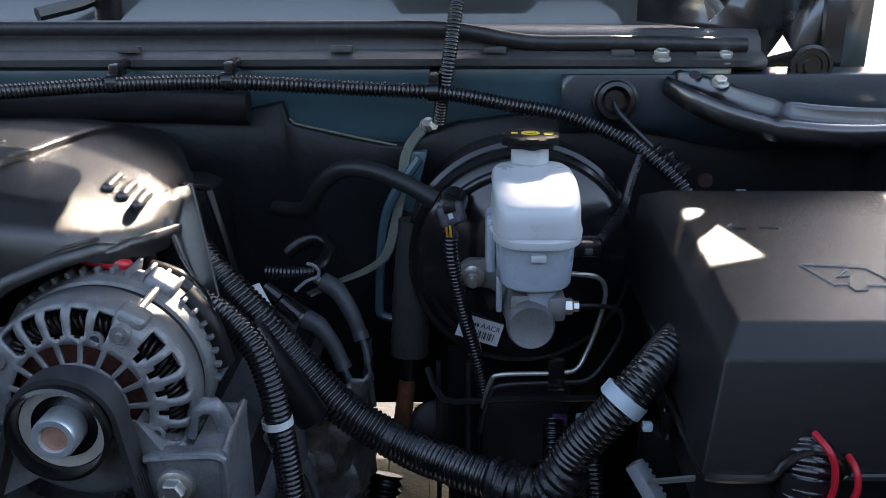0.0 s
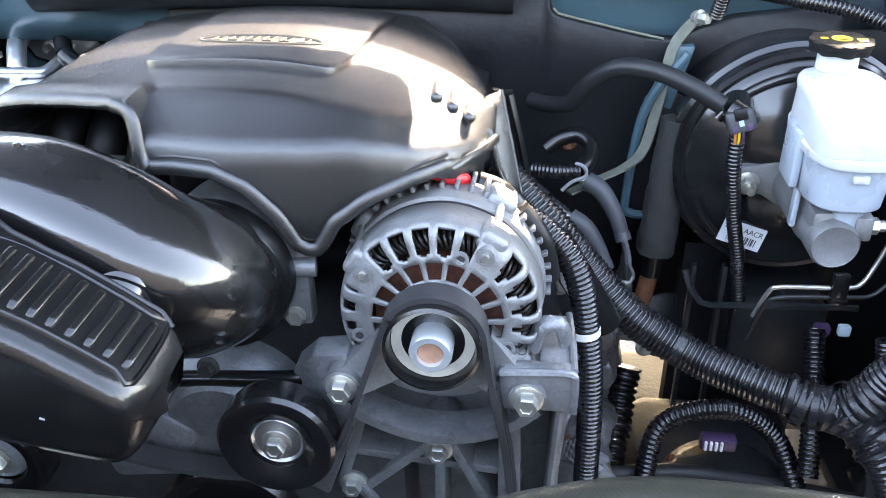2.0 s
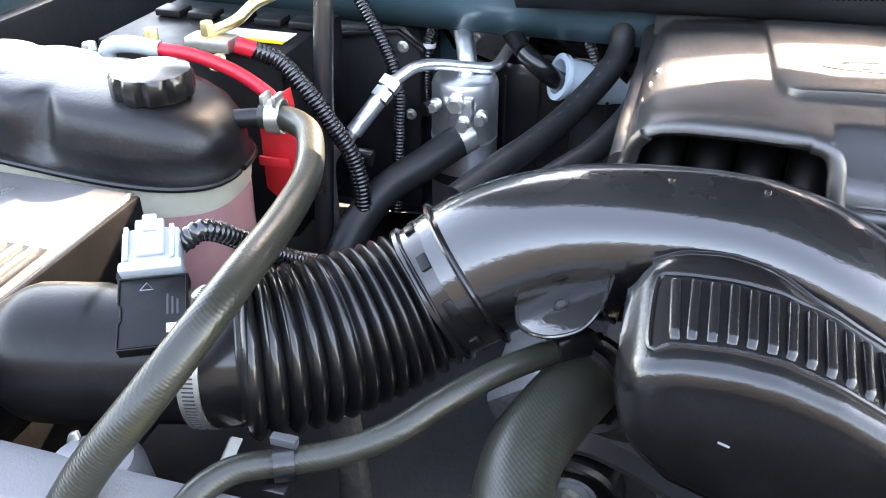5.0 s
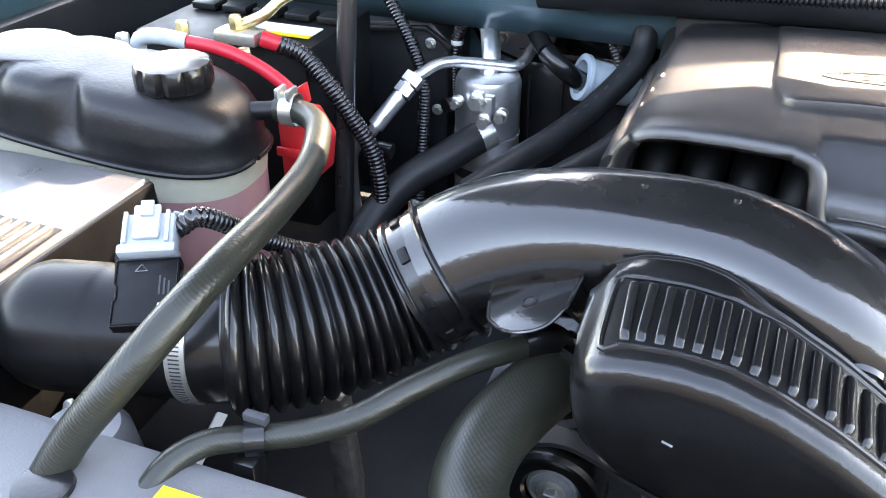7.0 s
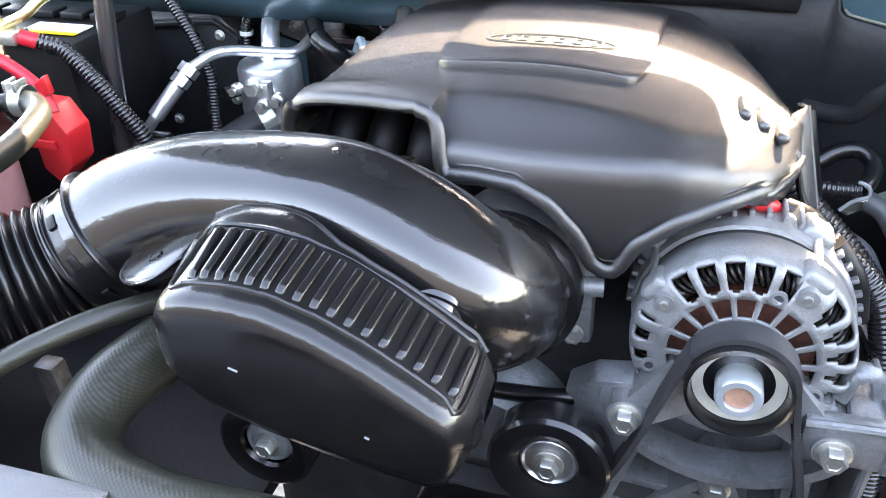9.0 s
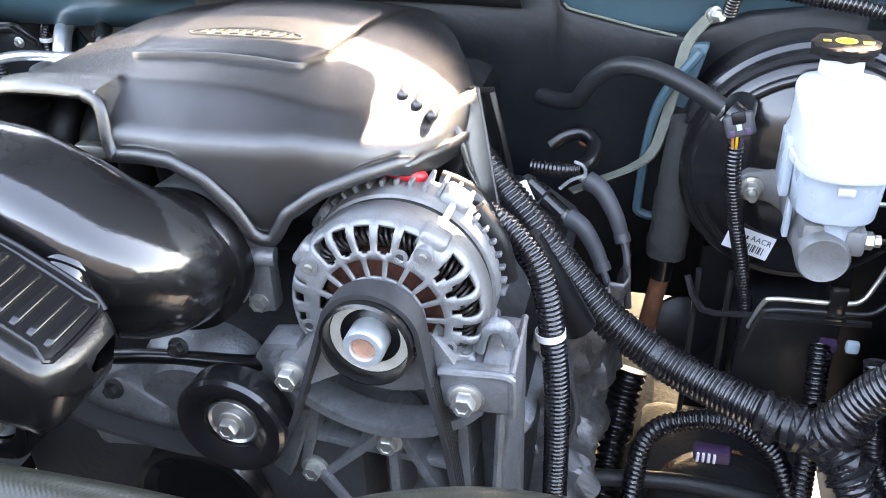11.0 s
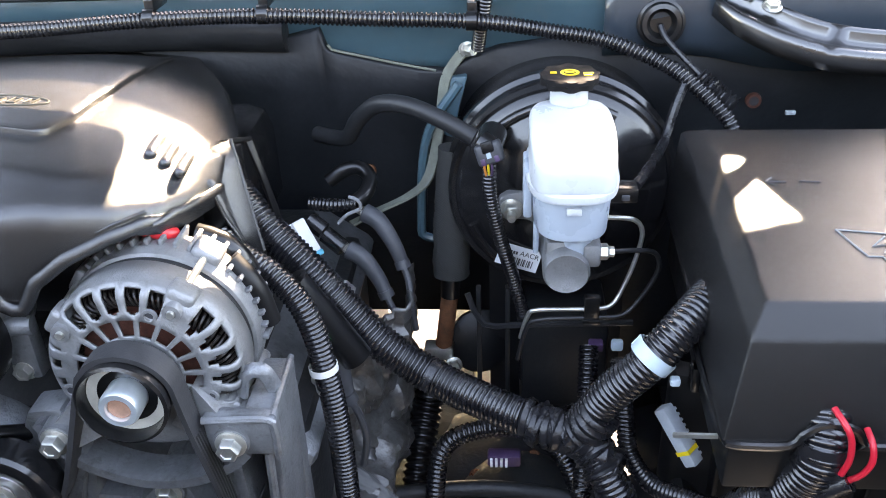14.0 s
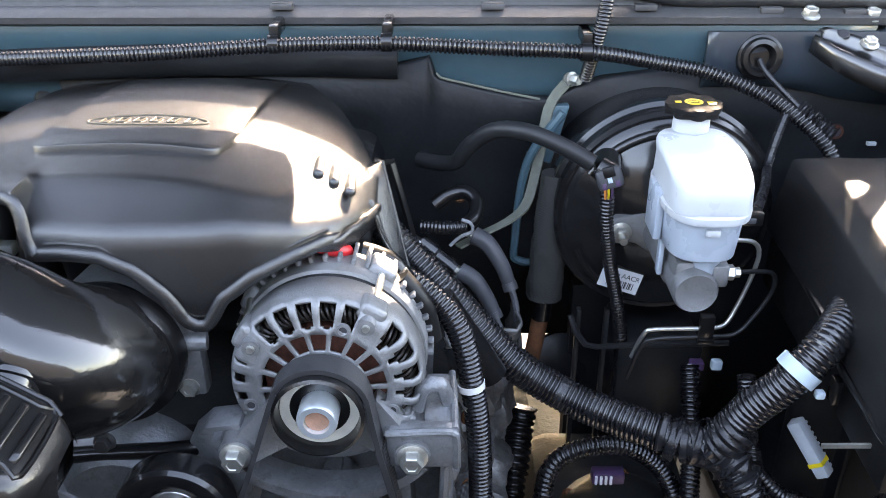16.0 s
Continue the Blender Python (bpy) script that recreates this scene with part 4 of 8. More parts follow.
def build_bracket():
    th = thing("alternator_bracket", (-0.27, 0.62, 0.90), "cast aluminium accessory bracket with webs and bolts", "bracket")
    bm = bmesh.new()
    arch = [(-0.365, 1.118), (-0.352, 1.088), (-0.332, 1.070), (-0.30, 1.056), (-0.27, 1.052), (-0.235, 1.058), (-0.205, 1.075), (-0.19, 1.09)]
    add_ribbon(bm, arch, 0.568, 0.600, 0.009)
    part("arch", bm, ALU_DULL, th)
    part("flange", box((-0.222, 0.566, 1.090), (-0.160, 0.582, 1.132), 0.005), ALU_DULL, th)
    part("shelf", box((-0.190, 0.575, 1.118), (-0.163, 0.65, 1.130), 0.004), ALU_DULL, th)
    part("side_wall", prism([(-0.162, 0.575, 1.13), (-0.164, 0.655, 1.125), (-0.172, 0.65, 0.86), (-0.178, 0.59, 0.86)], (-0.008, 0, 0), 0.002), ALU_DULL, th)
    part("back_plate", prism([(-0.37, 0.640, 1.06), (-0.165, 0.640, 1.10), (-0.165, 0.640, 0.84), (-0.40, 0.640, 0.84)], (0, 0.02, 0), 0.004), ALU_DULL, th)
    for a, b in (((-0.335, 1.07), (-0.362, 0.975)), ((-0.272, 1.05), (-0.272, 0.93)), ((-0.278, 1.035), (-0.345, 0.965)), ((-0.262, 1.035), (-0.215, 0.93)), ((-0.208, 1.09), (-0.203, 0.88)), ((-0.345, 0.975), (-0.30, 0.90))):
        d = (Vector((b[0], 0, b[1])) - Vector((a[0], 0, a[1]))).normalized()
        n = Vector((-d.z, 0, d.x)) * 0.0045
        pa, pb = Vector((a[0], 0.582, a[1])), Vector((b[0], 0.588, b[1]))
        part("web", prism([pa + n, pb + n, pb - n, pa - n], (0, 0.05, 0), 0.001), ALU_DULL, th)
    part("flange_rim", tube([(-0.221, 0.566, 1.128), (-0.19, 0.565, 1.131), (-0.166, 0.566, 1.130), (-0.162, 0.567, 1.120), (-0.162, 0.567, 1.092)], 0.0035, 8, 0.006), ALU_DULL, th)
    part("shelf_rim", tube([(-0.163, 0.570, 1.130), (-0.164, 0.61, 1.131), (-0.166, 0.652, 1.128)], 0.0032, 8, 0.008), ALU_DULL, th)
    part("wall_rim", tube([(-0.172, 0.572, 1.09), (-0.176, 0.574, 1.0), (-0.182, 0.582, 0.88)], 0.004, 8, 0.01), ALU_DULL, th)
    part("hook", tube([(-0.196, 0.60, 1.128), (-0.19, 0.60, 1.150), (-0.176, 0.602, 1.152), (-0.168, 0.605, 1.13)], 0.007, 10, 0.006, squash=0.6), ALU_DULL, th)
    part("inner_web", prism([(-0.222, 0.59, 1.09), (-0.214, 0.59, 1.09), (-0.212, 0.59, 0.88), (-0.220, 0.59, 0.88)], (0, 0.04, 0), 0.001), ALU_DULL, th)
    part("cross_web", prism([(-0.36, 0.592, 1.015), (-0.20, 0.592, 1.0), (-0.20, 0.592, 0.992), (-0.36, 0.592, 1.007)], (0, 0.035, 0), 0.001), ALU_DULL, th)
    part("left_arm", prism([(-0.375, 0.575, 1.125), (-0.345, 0.575, 1.13), (-0.335, 0.575, 1.075), (-0.372, 0.575, 0.97), (-0.41, 0.60, 0.96), (-0.40, 0.60, 1.09)], (0, 0.03, 0), 0.003), ALU_DULL, th)
    for p in ((-0.272, 0.578, 1.033), (-0.352, 0.588, 0.975), (-0.20, 0.585, 0.90)):
        part("boss", cyl(Vector(p) + Vector((0, 0.0, 0)), Vector(p) + Vector((0, 0.05, 0)), 0.014, 0.016), ALU_DULL, th)
        part("bolt", bolt(p, (0, -1, 0), 0.009, 0.011), ZINC, th)


build_bracket()


# ---- air intake ----
def build_duct():
    th = thing("intake_duct", (-0.58, 0.54, 1.16), "glossy black moulded air intake duct to the throttle body", "air duct")
    mid = [(-0.752, 0.524, 1.230), (-0.725, 0.534, 1.247), (-0.68, 0.543, 1.261), (-0.62, 0.547, 1.267), (-0.56, 0.545, 1.266), (-0.51, 0.540, 1.247), (-0.475, 0.545, 1.220), (-0.460, 0.572, 1.196), (-0.457, 0.605, 1.184)]

    def rad(far, s):
        return table(s, [(0, 0.052), (0.1, 0.052), (0.3, 0.051), (0.5, 0.051), (0.75, 0.055), (0.9, 0.060), (1.0, 0.060)])
    bm = tube(mid, rad, 48, 0.010, up=(0, 0, 1), caps=False)
    bm.verts.ensure_lookup_table()
    n = len(bm.verts) // 48
    for i in range(n):
        ring = [bm.verts[48 * i + k] for k in range(48)]
        c = sum((v.co for v in ring), Vector()) / 48
        e = table(i / n, [(0.1, 2.0), (0.45, 2.9), (0.78, 2.9), (0.95, 2.0)])
        for k, v in enumerate(ring):
            co, si = abs(math.cos(2 * math.pi * k / 48)), abs(math.sin(2 * math.pi * k / 48))
            v.co = c + (v.co - c) * ((co ** e + si ** e) ** (-1 / e) * table(e, [(2.0, 1.0), (2.9, 0.965)]))
    part("body", bm, GLOSS, th, angle=60)
    part("throttle_ring", lathe((-0.457, 0.588, 1.182), (0, 1, 0), [(0.055, 0.0), (0.064, 0.002), (0.066, 0.008), (0.066, 0.022), (0.062, 0.026), (0.05, 0.03)], 56), SATIN, th)
    d = Vector((-0.005, -0.045, -0.028)).normalized()
    p = Vector((-0.475, 0.510, 1.241))
    part("resonator_neck", lathe(p, d, [(0.0, -0.008), (0.016, -0.007), (0.021, -0.002), (0.0225, 0.004), (0.0195, 0.006), (0.0195, 0.010), (0.0222, 0.011), (0.0222, 0.015), (0.019, 0.016), (0.019, 0.021), (0.0222, 0.022), (0.0222, 0.026), (0.019, 0.027), (0.019, 0.045)], 40), GLOSS, th)
    # tab with a hole, its face leaning like the duct's side
    face = [(-0.6480, 0.5205, 1.2725), (-0.7065, 0.5009, 1.2467), (-0.701, 0.4822, 1.2458), (-0.696, 0.4657, 1.2451), (-0.6851, 0.4546, 1.2475), (-0.6707, 0.4496, 1.2522), (-0.6565, 0.4531, 1.258), (-0.6487, 0.4662, 1.263), (-0.6457, 0.4806, 1.2664), (-0.6458, 0.5018, 1.2697)]
    part("mounting_tab", prism(face, (-0.0014, -0.0006, -0.0038), 0.0009), GLOSS, th)
    part("tab_lip", tube([p + Vector((-0.0006, -0.0003, -0.0014)) for p in map(Vector, face[2:])], 0.0014, 8, 0.004), GLOSS, th)
    nrm = Vector((-0.349, -0.145, 0.926))
    o = Vector((-0.673, 0.4765, 1.2555))
    part("tab_eyelet", lathe(o, nrm, [(0.0035, 0.0004), (0.0036, 0.0016), (0.0054, 0.0016), (0.0058, 0.0)], 24), GLOSS, th)
    # the tab is not pierced; a black disc paints the hole's shade
    part("tab_hole", lathe(o, nrm, [(0.0036, 0.0008), (0.0, 0.0008)], 20), INK, th, "black disc painted as the shade in the tab's hole")
    part("tab_gusset", prism([(-0.6505, 0.518, 1.270), (-0.6455, 0.495, 1.2685), (-0.6487, 0.4662, 1.262), (-0.640, 0.478, 1.245), (-0.6357, 0.520, 1.2551)], (0.002, 0.001, 0.001), 0.0006), GLOSS, th)
    for p in ((-0.618, 0.545, 1.3178), (-0.56, 0.545, 1.3180)):
        part("mould_nub", cyl(Vector(p) - Vector((0, 0, 0.004)), Vector(p) + Vector((0, 0, 0.0006)), 0.0028, 0.0022, 14), GLOSS, th)


build_duct()


def build_throttle():
    th = thing("throttle_body", (-0.457, 0.63, 1.12), "cast throttle body behind the intake duct", "throttle body")
    part("bore", lathe((-0.457, 0.615, 1.182), (0, 1, 0), [(0.03, 0), (0.058, 0), (0.06, 0.02), (0.056, 0.06), (0.03, 0.06)], 40), ALU_DULL, th)
    part("arm", box((-0.412, 0.625, 1.120), (-0.385, 0.645, 1.215), 0.005), ALU_DULL, th)
    part("bolt", bolt((-0.400, 0.628, 1.131), (0, -1, 0), 0.0085, 0.010), ZINC, th)
    part("pin", cyl((-0.41, 0.62, 1.181), (-0.378, 0.625, 1.181), 0.0085), ALU_DULL, th)


build_throttle()


RES_TOP = [(-0.632, 1.272), (-0.622, 1.286), (-0.605, 1.2925), (-0.575, 1.2935), (-0.55, 1.290), (-0.52, 1.279), (-0.49, 1.263), (-0.46, 1.243), (-0.440, 1.228), (-0.430, 1.216), (-0.426, 1.205)]
RES_LOW = [(-0.634, 1.238), (-0.624, 1.222), (-0.614, 1.212), (-0.597, 1.197), (-0.56, 1.184), (-0.524, 1.175), (-0.48, 1.167), (-0.452, 1.163), (-0.44, 1.170), (-0.4265, 1.192)]
RES_BACK = [(-0.634, 0.476), (-0.622, 0.487), (-0.611, 0.491), (-0.585, 0.495), (-0.560, 0.493), (-0.545, 0.486), (-0.53, 0.479), (-0.51, 0.477), (-0.44, 0.479), (-0.4265, 0.470)]


def build_resonator():
    th = thing("resonator_box", (-0.53, 0.45, 1.16), "satin black resonator box with a ribbed curved top", "resonator")
    rows = []
    for x in [-0.634, -0.633, -0.630, -0.626, -0.620, -0.612] + list(np.linspace(-0.60, -0.45, 40)) + [-0.442, -0.436, -0.431, -0.428, -0.4265]:
        e = min(1.0, min(x + 0.634, -0.4265 - x) / 0.018)
        e = math.sqrt(max(0.0, 1 - (1 - e) ** 2))
        tilt = table(x, [(-0.62, 0.011), (-0.53, 0.006), (-0.44, 0.002)])
        top, low, yb = table(x, RES_TOP), table(x, RES_LOW), table(x, RES_BACK)
        yf = 0.455 - 0.058 * (0.40 + 0.60 * e)
        f = top - tilt * 0.75
        rows.append([(x, yf + 0.016, low), (x, yf + 0.005, low + 0.004), (x, yf + 0.001, low + 0.012), (x, yf, low + 0.017), (x, yf, low + 0.5 * (f - low)), (x, yf, f - 0.018), (x, yf, f - 0.0145), (x, yf + 0.0007, f - 0.0100), (x, yf + 0.0024, f - 0.0060), (x, yf + 0.0050, f - 0.0028), (x, yf + 0.0085, f - 0.0008), (x, yf + 0.012, f),
                     (x, 0.44, top - tilt * 0.35), (x, yb - 0.016, top + tilt * 0.4), (x, yb - 0.006, top + tilt * 0.6 + 0.0005), (x, yb - 0.002, top + tilt * 0.6 - 0.0015), (x, yb, top - 0.008), (x, yb, low + 0.02), (x, yb - 0.012, low)])
    part("body", loft(rows, closed=True), SATIN, th, angle=60)

    def at_top(x, y):
        tilt = table(x, [(-0.62, 0.011), (-0.53, 0.006), (-0.44, 0.002)])
        return table(x, RES_TOP) + tilt * table(y, [(0.414, -0.75), (0.44, -0.35), (0.48, 0.4)])
    n = 17
    for i in range(n):
        x = -0.607 + (0.607 - 0.4415) * i / (n - 1)
        slope = (table(x + 0.003, RES_TOP) - table(x - 0.003, RES_TOP)) / 0.006
        m = Matrix.Translation((x, 0, 0)) @ Matrix.Rotation(-math.atan(slope), 4, "Y")
        y0, y1 = 0.4185, 0.4655
        z0, z1 = at_top(x, y0), at_top(x, y1)
        prof = [(y0, z0 - 0.003), (y0 + 0.0004, z0 + 0.0006), (y0 + 0.0045, z0 + 0.0042), (y1 - 0.003, z1 + 0.0042), (y1, z1 + 0.001), (y1, z1 - 0.003)]
        bm = bmesh.new()
        add_prism(bm, [(-0.0031, y, z) for y, z in prof], (0.0062, 0, 0))
        bmesh.ops.recalc_face_normals(bm, faces=bm.faces)
        bmesh.ops.bevel(bm, geom=list(bm.edges), offset=0.0021, segments=4, affect="EDGES", profile=0.5)
        mz = table(x, RES_TOP)
        bmesh.ops.translate(bm, verts=bm.verts, vec=(0, 0, -mz))
        bmesh.ops.transform(bm, matrix=Matrix.Translation((0, 0, mz)) @ m, verts=bm.verts)
        part("rib", bm, SATIN, th, angle=30)
    xs = np.linspace(-0.6165, -0.436, 20)
    front = [(x, 0.4145, at_top(x, 0.4145) + 0.0002) for x in xs]
    rear = [(x, 0.4695, at_top(x, 0.4695) + 0.0004) for x in xs[::-1]]
    part("rib_frame", tube(front[1:] + rear + [(-0.6185, 0.445, at_top(-0.6185, 0.445)), front[0], front[1]], 0.0021, 8, 0.004), SATIN, th)
    lip = [(x, table(x, RES_BACK) - 0.003, at_top(x, 0.48) + 0.0006) for x in np.linspace(-0.622, -0.434, 26)]
    part("rear_lip", tube(lip, 0.0024, 8, 0.005), SATIN, th)
    # pale scuffs along the corners
    for pts in ([(-0.575, 0.3965, 1.2405), (-0.569, 0.3965, 1.2385)], [(-0.49, 0.3965, 1.205), (-0.487, 0.3965, 1.204)], [(-0.463, 0.3985, 1.198), (-0.448, 0.4015, 1.2005), (-0.438, 0.408, 1.207)], [(-0.627, 0.412, 1.247), (-0.622, 0.405, 1.236), (-0.614, 0.400, 1.230)]):
        part("scuff", tube(pts, 0.0007, 6, 0.003), GREYLINE, th, "pale scuff")


build_resonator()


def build_bellows():
    th = thing("intake_bellows", (-0.81, 0.46, 1.14), "ribbed black rubber intake bellows with clamps", "air hose")
    inlet, outlet = Vector((-0.8928, 0.422, 1.2067)), Vector((-0.7445, 0.528, 1.2348))
    d0, d = Vector((0.98, 0.20, 0.03)).normalized(), Vector((0.75, 0.40, 0.50)).normalized()

    p0, p3 = inlet, outlet - d * 0.022
    p1, p2 = p0 + d0 * 0.05, p3 - d * 0.05
    arc = [p0 * (1 - u) ** 3 + p1 * (3 * u * (1 - u) ** 2) + p2 * (3 * u * u * (1 - u)) + p3 * u ** 3 for u in np.linspace(0, 1, 33)]

    def rad(far, s):
        if s < 0.13:
            return 0.0462
        if s > 0.95:
            return 0.0475
        return table(s, [(0.13, 0.0490), (0.25, 0.0497), (0.6, 0.0488), (0.95, 0.0448)]) + 0.0075 * abs(math.sin(math.pi * (s - 0.13) / 0.82 * 13)) ** 0.75
    part("folds", tube(arc, rad, 88, 0.0010, up=(0, 0, 1)), RUBBER, th, angle=80)
    p = outlet - d * 0.024
    part("duct_cuff", lathe(p, d, [(0.047, -0.008), (0.0535, -0.007), (0.0535, -0.004), (0.0505, -0.002), (0.0512, 0.012), (0.0518, 0.020), (0.0565, 0.021), (0.0572, 0.0225), (0.0565, 0.024), (0.0525, 0.026)], 72), SATIN, th)
    up = d.orthogonal().normalized()
    side = d.cross(up)
    for i in range(9):
        a = 2 * math.pi * i / 9
        rdir = math.cos(a) * up + math.sin(a) * side
        m = Matrix((tuple(d), tuple(rdir.cross(d)), tuple(rdir))).transposed().to_4x4()
        m.translation = p + d * 0.006 + rdir * 0.0510
        part("cuff_tab", box((-0.0035, -0.008, -0.001), (0.0035, 0.004, 0.0018), 0.0008, m), MATTE, th)
    part("worm_clamp", lathe(inlet + d0 * 0.002, d0, [(0.0455, -0.007), (0.0472, -0.007), (0.0472, 0.007), (0.0455, 0.007)], 60), ZINC, th, "slotted zinc worm-drive clamp")
    m0 = Matrix.Translation(inlet + d0 * 0.002) @ axes_for(d0)
    for i in range(100):
        a = 2 * math.pi * i / 100
        m = m0 @ Matrix.Rotation(a, 4, "Z") @ Matrix.Translation((0.0472, 0, 0))
        # clamp slots are black slivers laid on the band, shade by colour
        part("clamp_slot", box((-0.0003, -0.0005, -0.0038), (0.0003, 0.0005, 0.0038), 0, m), INK, th)


build_bellows()


def build_airbox():
    th = thing("air_cleaner", (-1.14, 0.45, 1.0), "black air cleaner box with a louvred lid and outlet tube", "air cleaner")
    part("lower_box", prism([(-1.04, 0.22, 1.0), (-1.04, 0.555, 1.0), (-1.34, 0.555, 1.0), (-1.34, 0.22, 1.0)], (0, 0, 0.19), 0.01), MATTE, th)
    prof = [(-1.030, 1.16), (-1.031, 1.20), (-1.032, 1.234), (-1.036, 1.239), (-1.16, 1.240), (-1.33, 1.236), (-1.34, 1.230), (-1.34, 1.16)]
    rows = [[(x, y, z - d) for x, z in prof] for y, d in ((0.22, 0.02), (0.225, 0.01), (0.30, 0.002), (0.45, 0.0), (0.555, 0.0), (0.562, 0.003), (0.564, 0.02))]
    bm = loft(rows, closed=True)
    bm.faces.new([v for v in bm.verts][:len(prof)])
    bm.verts.ensure_lookup_table()
    bm.faces.new([bm.verts[i] for i in range(len(prof) * 6, len(prof) * 7)])
    part("lid", bm, LIDGREY, th, "grained black lid, paled to stand for the sun's glint")
    # black plate puts the shade of the louvre gaps into colour
    part("louvre_bed", box((-1.236, 0.236, 1.236), (-1.040, 0.462, 1.2408), 0.0006), BATTERY, th, "black plate that paints the shade between the louvres")
    for i in range(14):
        x = -1.048 - 0.0135 * i
        part("louvre", box((x - 0.0036, 0.238, 1.238), (x + 0.0026, 0.460, 1.2432), 0.0010), LIDGREY, th)
    # separate dark skin paints the lid's side as out of the sun
    part("lid_side", box((-1.0345, 0.232, 1.15), (-1.0265, 0.558, 1.2378), 0.003), MATTE, th, "black panel that keeps the lid's shaded side dark")
    part("clip_knob", cyl((-1.034, 0.535, 1.203), (-1.017, 0.533, 1.203), 0.014, 0.012), RUBBER, th)
    d = Vector((0.98, 0.20, 0.03)).normalized()
    p = Vector((-0.8928, 0.422, 1.2067)) - d * 0.118
    part("outlet_tube", lathe(p, d, [(0.030, -0.03), (0.040, -0.012), (0.0445, -0.004), (0.0468, 0.004), (0.0472, 0.012), (0.0472, 0.046), (0.0462, 0.050), (0.0452, 0.056), (0.0448, 0.09), (0.0445, 0.118)], 64), MATTE, th)


build_airbox()


def build_maf():
    th = thing("airflow_sensor", (-0.95, 0.41, 1.21), "flat black airflow sensor with a pale grey plug", "sensor")
    o = Vector((-0.911, 0.3985, 1.2565))
    u = Vector((0.040, 0.019, 0.001)).normalized()
    v = Vector((-0.012, 0.039, 0.023)).normalized()
    v = (v - v.dot(u) * u).normalized()
    w = u.cross(v)
    m = Matrix((tuple(u), tuple(v), tuple(w))).transposed().to_4x4()
    m.translation = o
    outline = [(-0.022, 0.024), (0.021, 0.024), (0.021, -0.010), (0.016, -0.012), (0.016, -0.025), (-0.022, -0.025), (-0.022, -0.008), (-0.0205, -0.006), (-0.0205, 0.004), (-0.022, 0.006)]
    part("body", prism([m @ Vector((x, y, 0.0)) for x, y in outline], w * -0.011, 0.0012), MATTE, th)
    part("face_rim", tube([m @ Vector((x * 0.94, y * 0.94, 0.0004)) for x, y in outline + outline[:1]], 0.0007, 6, 0.05), MATTE, th)
    part("plinth", box((-0.015, -0.020, -0.03), (0.015, 0.020, -0.010), 0.003, m), MATTE, th)
    part("ear", lathe(m @ Vector((-0.017, 0.027, -0.008)), w, [(0.003, 0.0), (0.003, 0.006), (0.0065, 0.006), (0.0065, 0.0)], 20), MATTE, th)
    part("plug", box((-0.019, 0.025, -0.012), (0.017, 0.056, 0.006), 0.003, m), GREYCONN, th, "pale grey plug")
    part("plug_collar", box((-0.0205, 0.0245, -0.010), (0.0185, 0.032, 0.0075), 0.002, m), GREYCONN, th)
    part("latch", box((-0.010, 0.034, 0.006), (0.008, 0.060, 0.010), 0.0015, m), GREYCONN, th)
    part("release", box((-0.005, 0.050, 0.010), (0.004, 0.062, 0.0125), 0.001, m), GREYCONN, th)
    for x in (-0.0155, 0.0125):
        part("plug_rib", box((x - 0.0015, 0.032, 0.005), (x + 0.0015, 0.056, 0.0085), 0.0006, m), GREYCONN, th)
    part("print_label", box((0.008, -0.016, 0.0002), (0.014, -0.010, 0.0006), 0, m), LABEL, th)
    for i in range(3):
        part("print_bar", box((0.008 + 0.0030 * i, -0.004, 0.0002), (0.0092 + 0.0030 * i, 0.010 - 0.002 * i, 0.0005), 0, m), PRINT, th)
    part("flow_arrow", tube([m @ Vector(p) for p in ((-0.008, 0.014, 0.0004), (-0.004, 0.019, 0.0004), (0.0, 0.014, 0.0004), (-0.008, 0.014, 0.0004))], 0.0004, 6, 0.05), GREYLINE, th)
    part("plug_lead", corrugated([m @ Vector((0.016, 0.048, -0.004)), m @ Vector((0.036, 0.055, -0.004)), (-0.875, 0.512, 1.232), (-0.85, 0.56, 1.20)], 0.0075, 0.004, 0.001, 12), CONDUIT, th)


build_maf()


# ---- coolant tank, hoses and the battery side ----
def rounded_loop(cx, cy, rx, ry, n=40, power=3.2, waist=None):
    out = []
    for i in range(n):
        a = 2 * math.pi * i / n
        c, s = math.cos(a), math.sin(a)
        k = (abs(c) ** power + abs(s) ** power) ** (-1 / power)
        x, y = c * k, s * k
        pinch = 1.0
        if waist:
            pinch = 1 - waist * (math.exp(-((x - 0.05) / 0.10) ** 2) + math.exp(-((x + 0.55) / 0.10) ** 2))
        out.append((cx + rx * x, cy + ry * y * pinch))
    return out


